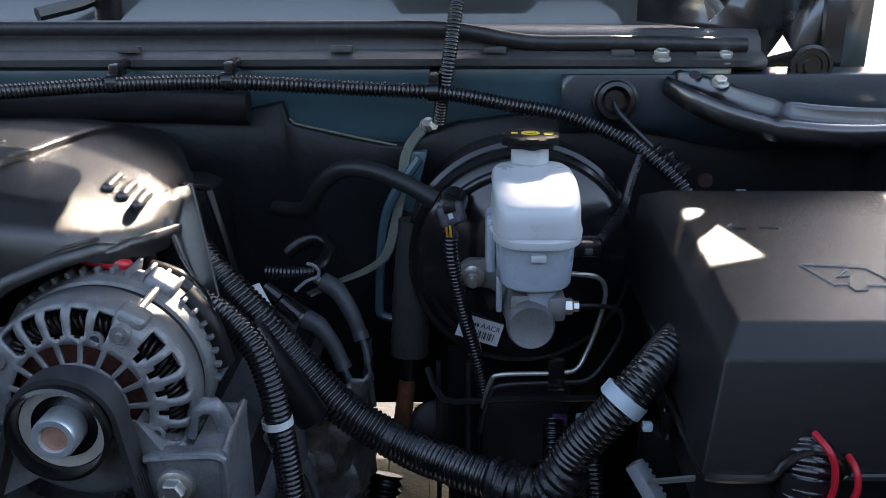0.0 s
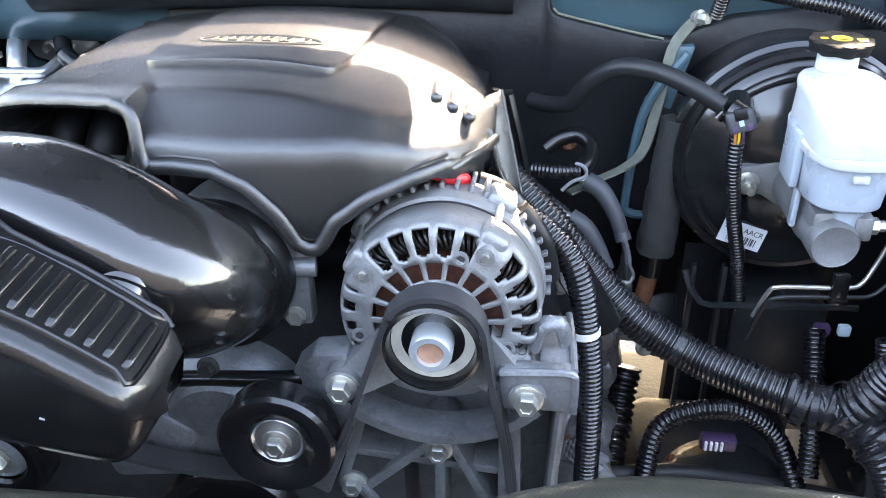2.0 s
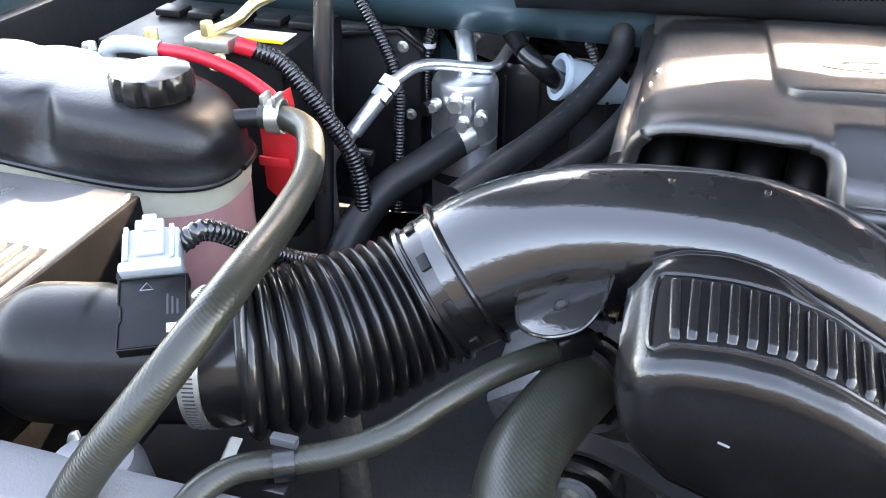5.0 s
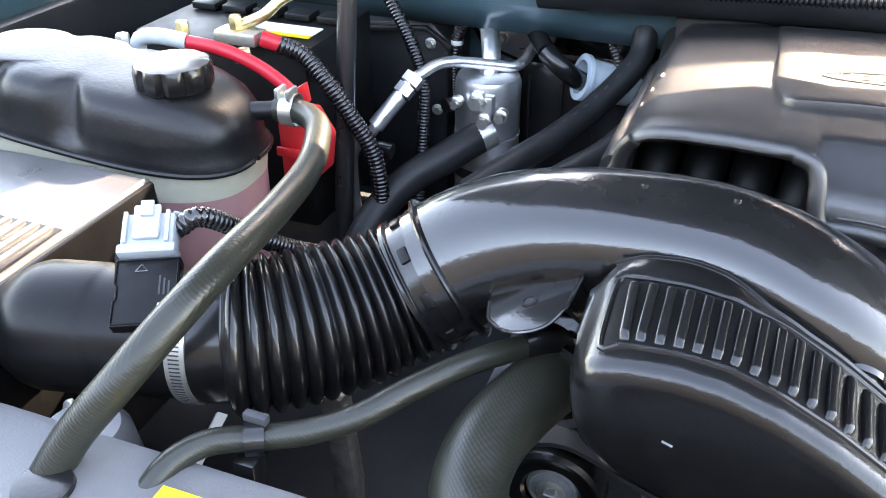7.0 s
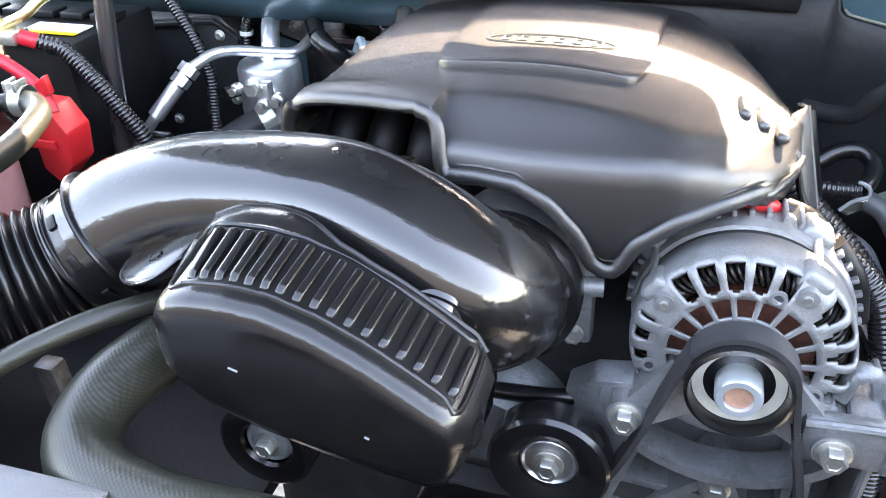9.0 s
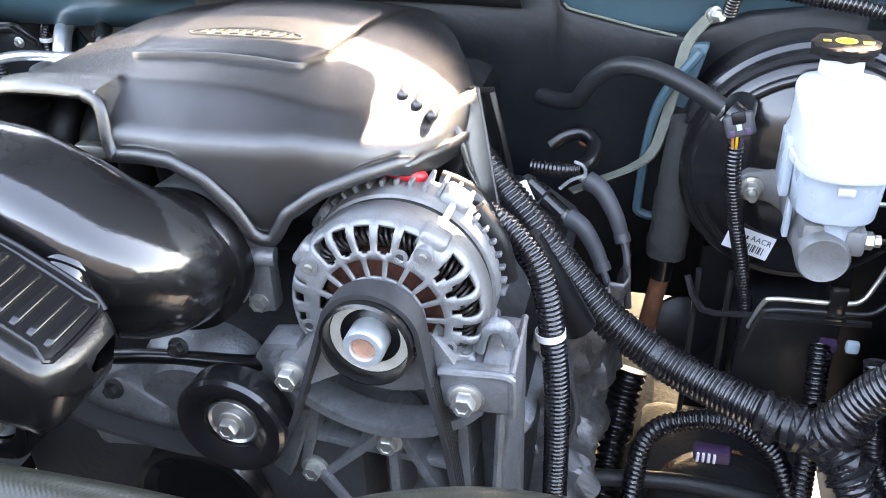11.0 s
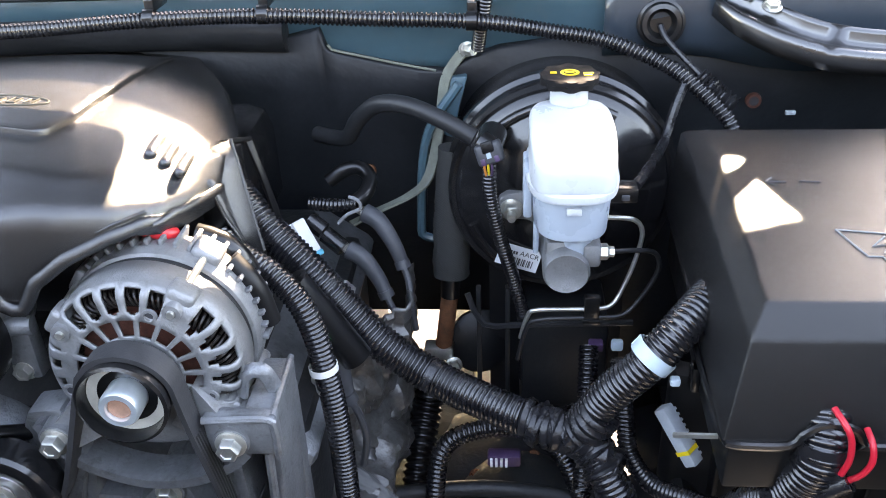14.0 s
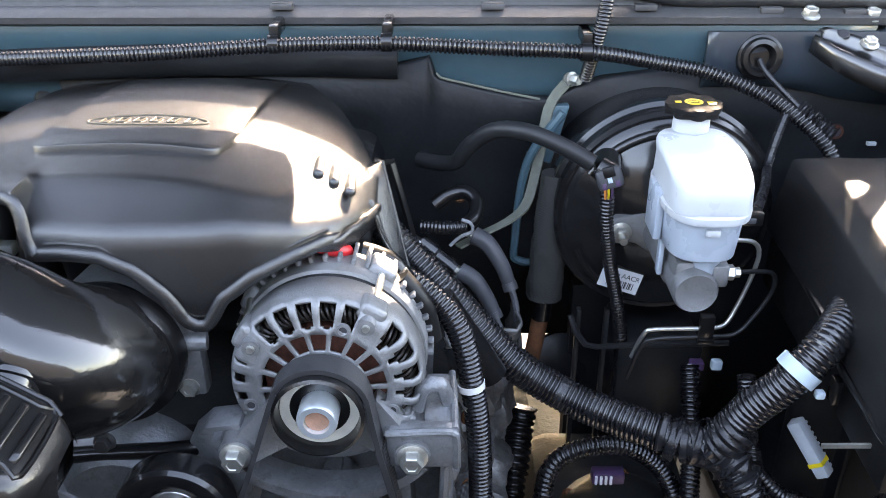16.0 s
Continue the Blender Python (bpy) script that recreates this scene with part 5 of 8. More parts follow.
def build_tank():
    th = thing("coolant_tank", (-1.16, 0.66, 1.02), "coolant tank with a glossy black top and pink coolant", "coolant tank")
    turn = Matrix.Translation((-1.160, 0.668, -0.006)) @ Matrix.Rotation(radians(2), 4, "Z")

    def ring(z, g, waist, tilt=0.0):
        return [turn @ Vector((x, y, z + tilt * x)) for x, y in rounded_loop(0, 0, 0.158 * g, 0.075 * g, 168, 3.0, waist)]
    rows = [ring(z, g, w, -0.10) for z, g, w in ((1.232, 1.02, 0.0), (1.238, 1.03, 0.0), (1.243, 1.0, 0.05), (1.258, 0.995, 0.14), (1.272, 0.97, 0.20), (1.284, 0.92, 0.24), (1.292, 0.84, 0.24), (1.296, 0.70, 0.16), (1.297, 0.4, 0.0), (1.297, 0.002, 0.0))]
    bm = loft(rows, closed=True)
    part("top_shell", bm, TANKTOP, th, "glossy black lobed top", angle=60)
    part("clear_body", loft([ring(z, g, 0, -0.10 * min(1, (z - 1.192) / 0.035)) for z, g in ((1.192, 0.985), (1.20, 0.99), (1.22, 1.0), (1.231, 1.01))], closed=True), TANKPLASTIC, th, "yellowed translucent body")
    part("coolant_level", loft([ring(z, g, 0, 0) for z, g in ((1.03, 0.90), (1.05, 0.96), (1.12, 0.98), (1.1925, 0.985))], closed=True), COOLANT, th, "pink coolant showing through")
    part("seam", tube([turn @ Vector((x, y, 1.2345 - 0.10 * x)) for x, y in rounded_loop(0, 0, 0.1615, 0.078, 57, 3.0)] , 0.0032, 8, 0.01), TANKTOP, th)
    # cap on a neck
    c = Vector((-1.072, 0.663, 1.278))
    part("neck", cyl(c - Vector((0, 0, 0.012)), c + Vector((0, 0, 0.008)), 0.030, 0.028, 32), TANKTOP, th)
    bm = bmesh.new()
    rings = []
    for r, h in ((0.030, 0.002), (0.036, 0.003), (0.037, 0.006), (0.037, 0.020), (0.0345, 0.025), (0.027, 0.0265), (0.0, 0.0275)):
        rings.append([bm.verts.new(c + Vector((r * (1 - (0.10 if r > 0.035 else 0.03) * max(0, math.cos(10 * a)) ** 2) * math.cos(a), r * (1 - (0.10 if r > 0.035 else 0.03) * max(0, math.cos(10 * a)) ** 2) * math.sin(a), h))) for a in (2 * math.pi * i / 80 for i in range(80))])
    for p, q in zip(rings, rings[1:]):
        for i in range(80):
            j = (i + 1) % 80
            bm.faces.new((p[i], p[j], q[j], q[i]))
    bmesh.ops.remove_doubles(bm, verts=bm.verts, dist=1e-5)
    cap = part("cap", bm, SATIN, th, "ribbed black screw cap", angle=30)
    part("spigot", cyl((-1.015, 0.695, 1.250), (-0.985, 0.704, 1.252), 0.009), TANKTOP, th)
    for i in range(4):
        z = 1.175 + 0.006 * (i // 2)
        x = -1.075 + 0.03 * (i % 2)
        part("level_mark", box((x, 0.586 + 0.35 * max(0, x + 1.07), z), (x + 0.02, 0.589 + 0.35 * max(0, x + 1.07), z + 0.003), 0), LABEL, th)


build_tank()


def hose(name, pts, r, mat, label, category="hose", seg=18, group=""):
    return solo(name, tube(pts, r, seg, 0.01), mat, label, category, group)


def band(parent, p, d, r, w, mat, name="band", label=""):
    d = Vector(d).normalized()
    return part(name, lathe(Vector(p) - d * w / 2, d, [(r - 0.001, 0), (r, 0), (r, w), (r - 0.001, w)], 32), mat, parent, label)


def build_hoses():
    th = thing("overflow_hose", (-0.92, 0.52, 1.19), "grey-green braided overflow hose with a spring clamp", "hose", "coolant hoses")
    part("hose", tube([(-0.990, 0.704, 1.252), (-0.968, 0.703, 1.254), (-0.942, 0.686, 1.256), (-0.922, 0.66, 1.257), (-0.891, 0.585, 1.262), (-0.870, 0.50, 1.273), (-0.858, 0.415, 1.281), (-0.860, 0.36, 1.273), (-0.875, 0.325, 1.25), (-0.90, 0.30, 1.215), (-0.92, 0.27, 1.17)], 0.0118, 20, 0.008), HOSE, th)
    band(th, (-0.976, 0.706, 1.253), (1, 0.1, 0), 0.0165, 0.014, ZINC, "spring_clamp", "zinc spring clamp")
    for s in (-0.006, 0.006):
        part("clamp_ear", box((-0.980 + s, 0.694, 1.266), (-0.976 + s, 0.712, 1.276), 0.001), ZINC, th)
    th = thing("bypass_hose", (-0.76, 0.38, 1.19), "grey-green coolant hose held by a black clip", "hose", "coolant hoses")
    part("hose", tube([(-0.672, 0.480, 1.217), (-0.684, 0.467, 1.219), (-0.707, 0.44, 1.220), (-0.731, 0.41, 1.217), (-0.753, 0.383, 1.211), (-0.779, 0.366, 1.205), (-0.807, 0.352, 1.203), (-0.832, 0.335, 1.205), (-0.846, 0.31, 1.20), (-0.85, 0.28, 1.18)], 0.0083, 16, 0.008), HOSE, th)
    band(th, (-0.807, 0.352, 1.203), (1, 0.5, 0), 0.0115, 0.012, SATIN, "clip")
    part("clip_tab", box((-0.815, 0.352, 1.214), (-0.799, 0.358, 1.220), 0.001), GREYRUBBER, th)
    part("clip_foot", box((-0.815, 0.335, 1.165), (-0.800, 0.350, 1.196), 0.002), SATIN, th)
    th = thing("radiator_hose", (-0.68, 0.42, 1.10), "thick grey-green radiator hose running in front of the engine", "hose", "coolant hoses")
    part("hose", tube([(-0.648, 0.505, 1.185), (-0.656, 0.477, 1.193), (-0.669, 0.441, 1.194), (-0.679, 0.405, 1.190), (-0.676, 0.370, 1.182), (-0.652, 0.347, 1.178), (-0.61, 0.336, 1.177), (-0.56, 0.333, 1.177), (-0.46, 0.333, 1.179), (-0.36, 0.334, 1.178), (-0.30, 0.334, 1.176), (-0.25, 0.338, 1.176), (-0.19, 0.354, 1.188), (-0.14, 0.360, 1.196), (-0.09, 0.358, 1.199), (-0.03, 0.350, 1.203), (0.03, 0.337, 1.206), (0.10, 0.31, 1.196), (0.17, 0.27, 1.15)], lambda f, s: 0.0245 - 0.001 * min(1.0, f / 0.40), 26, 0.008), HOSE, th)
    band(th, (0.165, 0.272, 1.153), (1, -0.5, -0.6), 0.0255, 0.012, ZINC, "hose_clamp", "zinc hose clamp")
    d = Vector((-0.3, -0.95, 0.1)).normalized()
    p = Vector((-0.652, 0.490, 1.190))
    part("tee_collar", lathe(p, d, [(0.024, -0.012), (0.0295, -0.012), (0.0295, -0.006), (0.0268, -0.005), (0.0268, 0.003), (0.0295, 0.004), (0.0295, 0.009), (0.024, 0.009)], 36), SATIN, th, "ribbed black clamp collar")
    for i in range(8):
        a = 2 * math.pi * i / 8
        m = Matrix.Translation(p) @ axes_for(d) @ Matrix.Rotation(a, 4, "Z")
        part("collar_rib", box((0.0258, -0.002, -0.010), (0.0320, 0.002, 0.008), 0.0006, m), SATIN, th)
    part("tee_body", tube([(-0.655, 0.497, 1.210), (-0.662, 0.488, 1.220), (-0.675, 0.478, 1.220)], 0.012, 14, 0.006), SATIN, th)
    part("outlet_neck", tube([(-0.645, 0.51, 1.16), (-0.62, 0.55, 1.12), (-0.59, 0.60, 1.08)], 0.026, 20, 0.01), GRIME, th, "grimy cast water outlet neck")


build_hoses()


def build_ac():
    th = thing("accumulator", (-0.884, 1.04, 1.00), "aluminium air-conditioning accumulator with fittings", "accumulator")
    c = Vector((-0.884, 1.045, 1.0))
    part("canister", lathe(c, (0, 0, 1), [(0, 0), (0.042, 0.0), (0.043, 0.04), (0.043, 0.175), (0.040, 0.183), (0.02, 0.186), (0, 0.186)], 40), ALU_PIPE, th)
    band(th, (-0.884, 1.045, 1.055), (0, 0, 1), 0.0445, 0.014, DARKMETAL, "mounting_band")
    band(th, (-0.884, 1.045, 1.105), (0, 0, 1), 0.044, 0.004, GREYLINE, "seam")
    part("block", box((-0.893, 0.994, 1.125), (-0.862, 1.012, 1.172), 0.004), ALU_PIPE, th)
    for x, z, r in ((-0.882, 1.165, 0.013), (-0.872, 1.140, 0.011), (-0.850, 1.150, 0.009), (-0.910, 1.160, 0.008)):
        part("fitting", lathe((x, 1.002, z), (0, -1, 0), [(0, 0), (r, 0), (r, 0.010), (r * 0.7, 0.012), (r * 0.7, 0.02), (0, 0.02)], 6 if r > 0.01 else 16), ZINC, th)
    part("service_cap", cyl((-0.912, 1.0, 1.157), (-0.922, 0.985, 1.157), 0.009), SATIN, th)
    part("hose_collar", cyl((-0.866, 1.005, 1.122), (-0.884, 0.985, 1.114), 0.020, 0.0195), ZINC, th)
    th = thing("suction_hose", (-0.94, 0.9, 1.0), "thick black rubber suction hose with faint print", "hose", "air-conditioning hoses")
    part("hose", tube([(-0.876, 0.998, 1.117), (-0.890, 0.975, 1.112), (-0.912, 0.945, 1.100), (-0.940, 0.915, 1.085), (-0.962, 0.878, 1.062), (-0.975, 0.84, 1.030), (-0.98, 0.80, 0.98)], 0.0205, 22, 0.008), GREYHOSE, th)
    for i in range(6):
        p = Vector((-0.903 - 0.0085 * i, 0.936 - 0.0095 * i, 1.1145 - 0.0065 * i))
        m = Matrix.Translation(p) @ Matrix.Rotation(radians(42), 4, "Z") @ Matrix.Rotation(radians(-20), 4, "Y")
        part("print_bar", box((-0.0035, -0.0012, -0.0005), (0.0035, 0.0012, 0.0008), 0, m), PRINT, th)
    th = thing("refrigerant_line", (-0.95, 1.0, 1.0), "bent aluminium refrigerant line with hex fittings", "pipe", "refrigerant lines")
    part("pipe", tube([(-0.838, 1.12, 1.213), (-0.843, 1.10, 1.202), (-0.852, 1.065, 1.192), (-0.88, 1.045, 1.196), (-0.915, 1.02, 1.204), (-0.936, 1.0, 1.205), (-0.948, 0.982, 1.199), (-0.962, 0.962, 1.188), (-0.982, 0.932, 1.155), (-1.0, 0.92, 1.13), (-1.015, 0.917, 1.115), (-1.021, 0.916, 1.095), (-1.021, 0.918, 1.04), (-1.016, 0.92, 0.99)], 0.0072, 14, 0.005), ALU_PIPE, th)
    d = Vector((-0.02, -0.03, -0.03)).normalized()
    for k, r in ((0, 0.0135), (0.016, 0.0125)):
        part("hex_nut", lathe(Vector((-0.955, 0.972, 1.196)) + d * k, d, [(0, 0), (r, 0), (r, 0.013), (0, 0.013)], 6), ALU_PIPE, th)
    part("sleeve", cyl(Vector((-0.968, 0.952, 1.176)), Vector((-0.992, 0.926, 1.142)), 0.0105), ALU_PIPE, th)
    th = thing("evaporator_line", (-0.91, 1.15, 1.15), "short aluminium pipe rising to the firewall block", "pipe", "refrigerant lines")
    part("pipe", tube([(-0.884, 1.045, 1.178), (-0.886, 1.06, 1.20), (-0.898, 1.09, 1.219), (-0.912, 1.13, 1.222), (-0.918, 1.18, 1.218)], 0.0125, 16, 0.006), ALU_PIPE, th)
    th = thing("firewall_block", (-0.885, 1.19, 1.17), "aluminium pipe block with nuts on the firewall", "fitting")
    pts = [(-0.955, 1.188, 1.215), (-0.945, 1.188, 1.24), (-0.90, 1.188, 1.25), (-0.85, 1.188, 1.245), (-0.825, 1.188, 1.215), (-0.835, 1.188, 1.175), (-0.88, 1.188, 1.16), (-0.93, 1.188, 1.175)]
    part("seal_plate", prism([(x * 1.0 + (x + 0.89) * 0.25, y, z + (z - 1.205) * 0.25) for x, y, z in pts], (0, 0.012, 0), 0.003), RUBBER, th)
    part("plate", prism(pts, (0, -0.012, 0), 0.003), ALU_PIPE, th)
    for x, z, r in ((-0.918, 1.220, 0.016), (-0.890, 1.226, 0.013), (-0.852, 1.216, 0.013), (-0.905, 1.190, 0.008)):
        part("nut", bolt((x, 1.176, z), (0, -1, 0), r * 0.8, 0.014), ZINC, th)
    th = thing("pressure_switch", (-0.82, 1.07, 1.20), "black pressure switch plug with a corrugated lead", "sensor")
    part("plug", cyl((-0.838, 1.10, 1.226), (-0.812, 1.055, 1.218), 0.0125, 0.011), SATIN, th)
    part("lead", tube([(-0.812, 1.055, 1.218), (-0.79, 1.045, 1.205), (-0.772, 1.06, 1.186), (-0.76, 1.09, 1.17)], 0.0125, 14, 0.008), RUBBER, th)


build_ac()


def build_heater_hoses():
    runs = (([(-0.693, 1.10, 1.275), (-0.697, 1.085, 1.25), (-0.700, 1.062, 1.217), (-0.735, 1.0, 1.178), (-0.768, 0.93, 1.16), (-0.798, 0.865, 1.152), (-0.83, 0.80, 1.14)], 0.0155, (-0.6945, 1.093, 1.262), "black heater hose with a pale spring clamp"),
            ([(-0.655, 1.10, 1.275), (-0.658, 1.08, 1.25), (-0.664, 0.985, 1.20), (-0.696, 0.90, 1.174), (-0.733, 0.84, 1.162), (-0.77, 0.77, 1.15)], 0.0145, (-0.656, 1.093, 1.262), "black printed heater hose beside the engine cover"))
    for k, (pts, r, c, label) in enumerate(runs):
        th = thing("heater_hose", pts[-1], label, "hose", "heater hoses")
        part("hose", tube(pts, r, 18, 0.01), GREYHOSE, th)
        part("spring_clamp", lathe(Vector(c), (0, 0.4, 1), [(0.017, 0), (0.0185, 0), (0.0185, 0.006), (0.017, 0.006)], 28), ZINC, th, "pale spring clamp")
        line = curve_points(pts, 0.01)
        for i in range(9):
            p = line[9 + i * (1 if k else 2)]
            d = (line[10 + i * (1 if k else 2)] - p).normalized()
            up = (Vector((0, -0.45, 1)) - Vector((0, -0.45, 1)).dot(d) * d).normalized()
            m = Matrix((tuple(d), tuple(up.cross(d)), tuple(up))).transposed().to_4x4()
            m.translation = p + up * (r - 0.0002)
            part("print_bar", box((-0.0032, -0.0012, -0.0003), (0.0020 + 0.0008 * (i % 3), 0.0012, 0.0004), 0, m), PRINT, th)
    th = thing("heater_valve", (-0.73, 1.10, 1.15), "pale blue plastic ring fitting with a black elbow", "fitting")
    d = Vector((-0.75, -0.45, 0.25)).normalized()
    p = Vector((-0.768, 1.08, 1.182))
    part("ring", lathe(p, d, [(0.016, -0.10), (0.023, -0.10), (0.026, -0.004), (0.030, -0.002), (0.030, 0.004), (0.022, 0.005), (0.018, -0.02)], 32), BANDGREY, th)
    part("elbow", tube([(-0.80, 1.16, 1.225), (-0.77, 1.15, 1.222), (-0.735, 1.15, 1.205), (-0.71, 1.15, 1.17)], 0.028, 18, 0.01), RUBBER, th)
    th = thing("firewall_conduit", (-0.86, 1.13, 1.2), "black corrugated conduit arched over the pipe block", "conduit", "conduits")
    part("sleeve", corrugated([(-0.962, 1.13, 1.10), (-0.958, 1.12, 1.17), (-0.953, 1.12, 1.205), (-0.935, 1.125, 1.230), (-0.89, 1.14, 1.246), (-0.83, 1.145, 1.250), (-0.78, 1.13, 1.246), (-0.74, 1.11, 1.22), (-0.72, 1.1, 1.18)], 0.0085, 0.0045, 0.0013, 14), CONDUIT, th)
    for p, d in (((-0.9555, 1.12, 1.195), (0.1, 0, 1)), ((-0.762, 1.123, 1.240), (1, -0.4, -0.4))):
        band(th, p, d, 0.0105, 0.006, WHITENYLON, "white_clip", "white nylon clip")


build_heater_hoses()


def build_battery():
    th = thing("battery", (-1.15, 0.95, 1.02), "black battery with a yellow and white label", "battery")
    part("case", box((-1.28, 0.86, 1.02), (-1.045, 1.04, 1.252), 0.006), BATTERY, th)
    part("label", box((-1.14, 0.905, 1.2535), (-1.06, 0.935, 1.2550), 0), LABEL, th, "white label")
    part("label_stripe", box((-1.14, 0.897, 1.2535), (-1.06, 0.9045, 1.2552), 0), YELLOW, th, "yellow stripe")
    for i in range(5):
        part("vent_cap", box((-1.26 + 0.045 * i, 0.955, 1.253), (-1.225 + 0.045 * i, 0.985, 1.262), 0.002), BATTERY, th)
    th = thing("battery_terminal", (-1.14, 0.83, 1.26), "corroded brass battery terminal clamp with nuts", "terminal")
    part("clamp", box((-1.150, 0.838, 1.256), (-1.095, 0.868, 1.272), 0.004), ZINC, th)
    for x, y, z, h in ((-1.172, 0.815, 1.262, 0.024), (-1.125, 0.85, 1.270, 0.018), (-1.14, 0.775, 1.262, 0.016), (-1.085, 0.80, 1.256, 0.014)):
        part("post_nut", bolt((x, y, z), (0, 0, 1), 0.008, h), BRASS, th, "brass nut")
    part("link", tube([(-1.13, 0.85, 1.272), (-1.10, 0.87, 1.285), (-1.085, 0.89, 1.30), (-1.06, 0.92, 1.31)], 0.0065, 10, 0.008), BRASS, th)
    part("lead", tube([(-1.06, 0.92, 1.31), (-1.0, 0.98, 1.315), (-0.9, 1.05, 1.312), (-0.80, 1.10, 1.30)], 0.010, 12, 0.015), RUBBER, th)
    part("clamp_bolt", bolt((-1.205, 0.755, 1.268), (0, 0, 1), 0.008, 0.018), ZINC, th)
    th = thing("red_cable", (-1.07, 0.765, 1.2), "red battery cable with a white end sleeve", "cable")
    part("jacket", tube([(-1.13, 0.763, 1.284), (-1.10, 0.766, 1.281), (-1.07, 0.768, 1.274), (-1.035, 0.765, 1.262), (-1.0, 0.757, 1.243), (-0.985, 0.75, 1.22)], 0.0072, 14, 0.008), REDWIRE, th)
    part("end_sleeve", tube([(-1.185, 0.752, 1.268), (-1.180, 0.753, 1.284), (-1.16, 0.757, 1.288), (-1.128, 0.763, 1.284)], 0.0088, 14, 0.006), GREYCONN, th, "white sleeve")
    th = thing("fuse_cover", (-1.0, 0.75, 1.12), "bright red plastic terminal cover", "terminal cover")
    part("cover", prism([(-1.018, 0.745, 1.228), (-0.985, 0.742, 1.228), (-0.968, 0.742, 1.20), (-0.975, 0.745, 1.16), (-1.0, 0.748, 1.135), (-1.02, 0.75, 1.15)], (0, 0.04, 0), 0.003), RED, th)
    part("rib", box((-1.018, 0.738, 1.182), (-0.985, 0.742, 1.192), 0.001), RED, th)
    part("fork", prism([(-1.012, 0.75, 1.244), (-0.985, 0.75, 1.262), (-0.982, 0.75, 1.242), (-1.0, 0.75, 1.232)], (0, 0.008, 0), 0.001), RED, th)
    th = thing("black_cable", (-1.0, 0.86, 1.1), "black corrugated battery conduit with a red end", "conduit", "conduits")
    part("sleeve", corrugated([(-1.07, 0.848, 1.262), (-1.045, 0.86, 1.247), (-1.015, 0.862, 1.213), (-0.992, 0.866, 1.176), (-0.972, 0.87, 1.14), (-0.962, 0.87, 1.10), (-0.96, 0.87, 1.04)], 0.0105, 0.005, 0.0014, 14), CONDUIT, th)
    part("red_tip", tube([(-1.088, 0.842, 1.268), (-1.068, 0.849, 1.261)], 0.0095, 12, 0.006), REDWIRE, th, "red cable tip")
    th = thing("side_conduit", (-0.94, 1.02, 1.1), "black corrugated conduit hanging by the firewall", "conduit", "conduits")
    part("sleeve", corrugated([(-1.06, 1.05, 1.32), (-1.02, 1.04, 1.27), (-0.985, 1.035, 1.21), (-0.968, 1.03, 1.16), (-0.966, 1.02, 1.10), (-0.965, 1.0, 1.0)], 0.009, 0.0045, 0.0013, 14), CONDUIT, th)
    th = thing("hood_prop", (-1.012, 0.86, 1.0), "shiny steel hood strut standing beside the battery", "strut")
    foot, head = Vector((-1.012, 0.86, 1.0)), Vector((-1.005, 0.935, 1.56))
    part("cylinder", cyl(foot, foot.lerp(head, 0.62), 0.0115, None, 24), HINGE, th)
    part("rod", cyl(foot.lerp(head, 0.60), head, 0.0105, None, 24), HINGE, th)
    part("ball_socket", cyl(foot - Vector((0, 0.002, 0.02)), foot, 0.014, 0.012, 20), BATTERY, th, "black ball socket")
    part("seal_collar", cyl(foot.lerp(head, 0.60), foot.lerp(head, 0.625), 0.0122, None, 24), BATTERY, th, "black seal collar")
    for p in ((-1.066, 1.19, 1.163), (-1.092, 1.19, 1.104)):
        bm = bolt(p, (0, -1, 0), 0.010, 0.018)
        solo("firewall_nut", bm, ZINC, "zinc nut on the firewall stud", "nut", "firewall nuts")
    th = thing("firewall_box", (-1.06, 1.15, 0.95), "dark sheet metal box on the firewall", "panel")
    part("case", prism([(-1.16, 1.10, 0.95), (-0.96, 1.10, 0.95), (-0.96, 1.10, 1.20), (-0.985, 1.10, 1.225), (-1.16, 1.10, 1.205)], (0, 0.095, 0), 0.006), DARKMETAL, th)
    part("top_flange", prism([(-1.165, 1.092, 1.200), (-0.99, 1.092, 1.219), (-0.955, 1.092, 1.196), (-0.955, 1.092, 1.19), (-0.99, 1.092, 1.213), (-1.165, 1.092, 1.194)], (0, 0.01, 0), 0.001), DARKMETAL, th)
    for p in ((-1.10, 1.098, 1.19), (-0.985, 1.098, 1.195), (-0.975, 1.098, 1.10), (-1.08, 1.098, 1.06)):
        part("screw", bolt(p, (0, -1, 0), 0.006, 0.006), ZINC, th)
    th = thing("blower_case", (-0.77, 1.15, 0.95), "black plastic heater case on the firewall", "heater case")
    part("case", box((-0.86, 1.10, 0.95), (-0.68, 1.195, 1.19), 0.02), SATIN, th)
    for i in range(4):
        part("stiffener", box((-0.845 + 0.045 * i, 1.094, 0.98), (-0.841 + 0.045 * i, 1.102, 1.17), 0.001), SATIN, th)
    part("seam_flange", box((-0.865, 1.118, 0.95), (-0.675, 1.124, 1.196), 0.002), SATIN, th)
    th = thing("ac_plug", (-0.975, 0.90, 1.10), "pink and black wiring plug", "plug")
    part("shell", box((-0.985, 0.888, 1.118), (-0.955, 0.905, 1.135), 0.003), SATIN, th)
    part("lock", box((-0.982, 0.884, 1.122), (-0.964, 0.888, 1.131), 0.001), PURPLE, th, "pink lock tab")


build_battery()


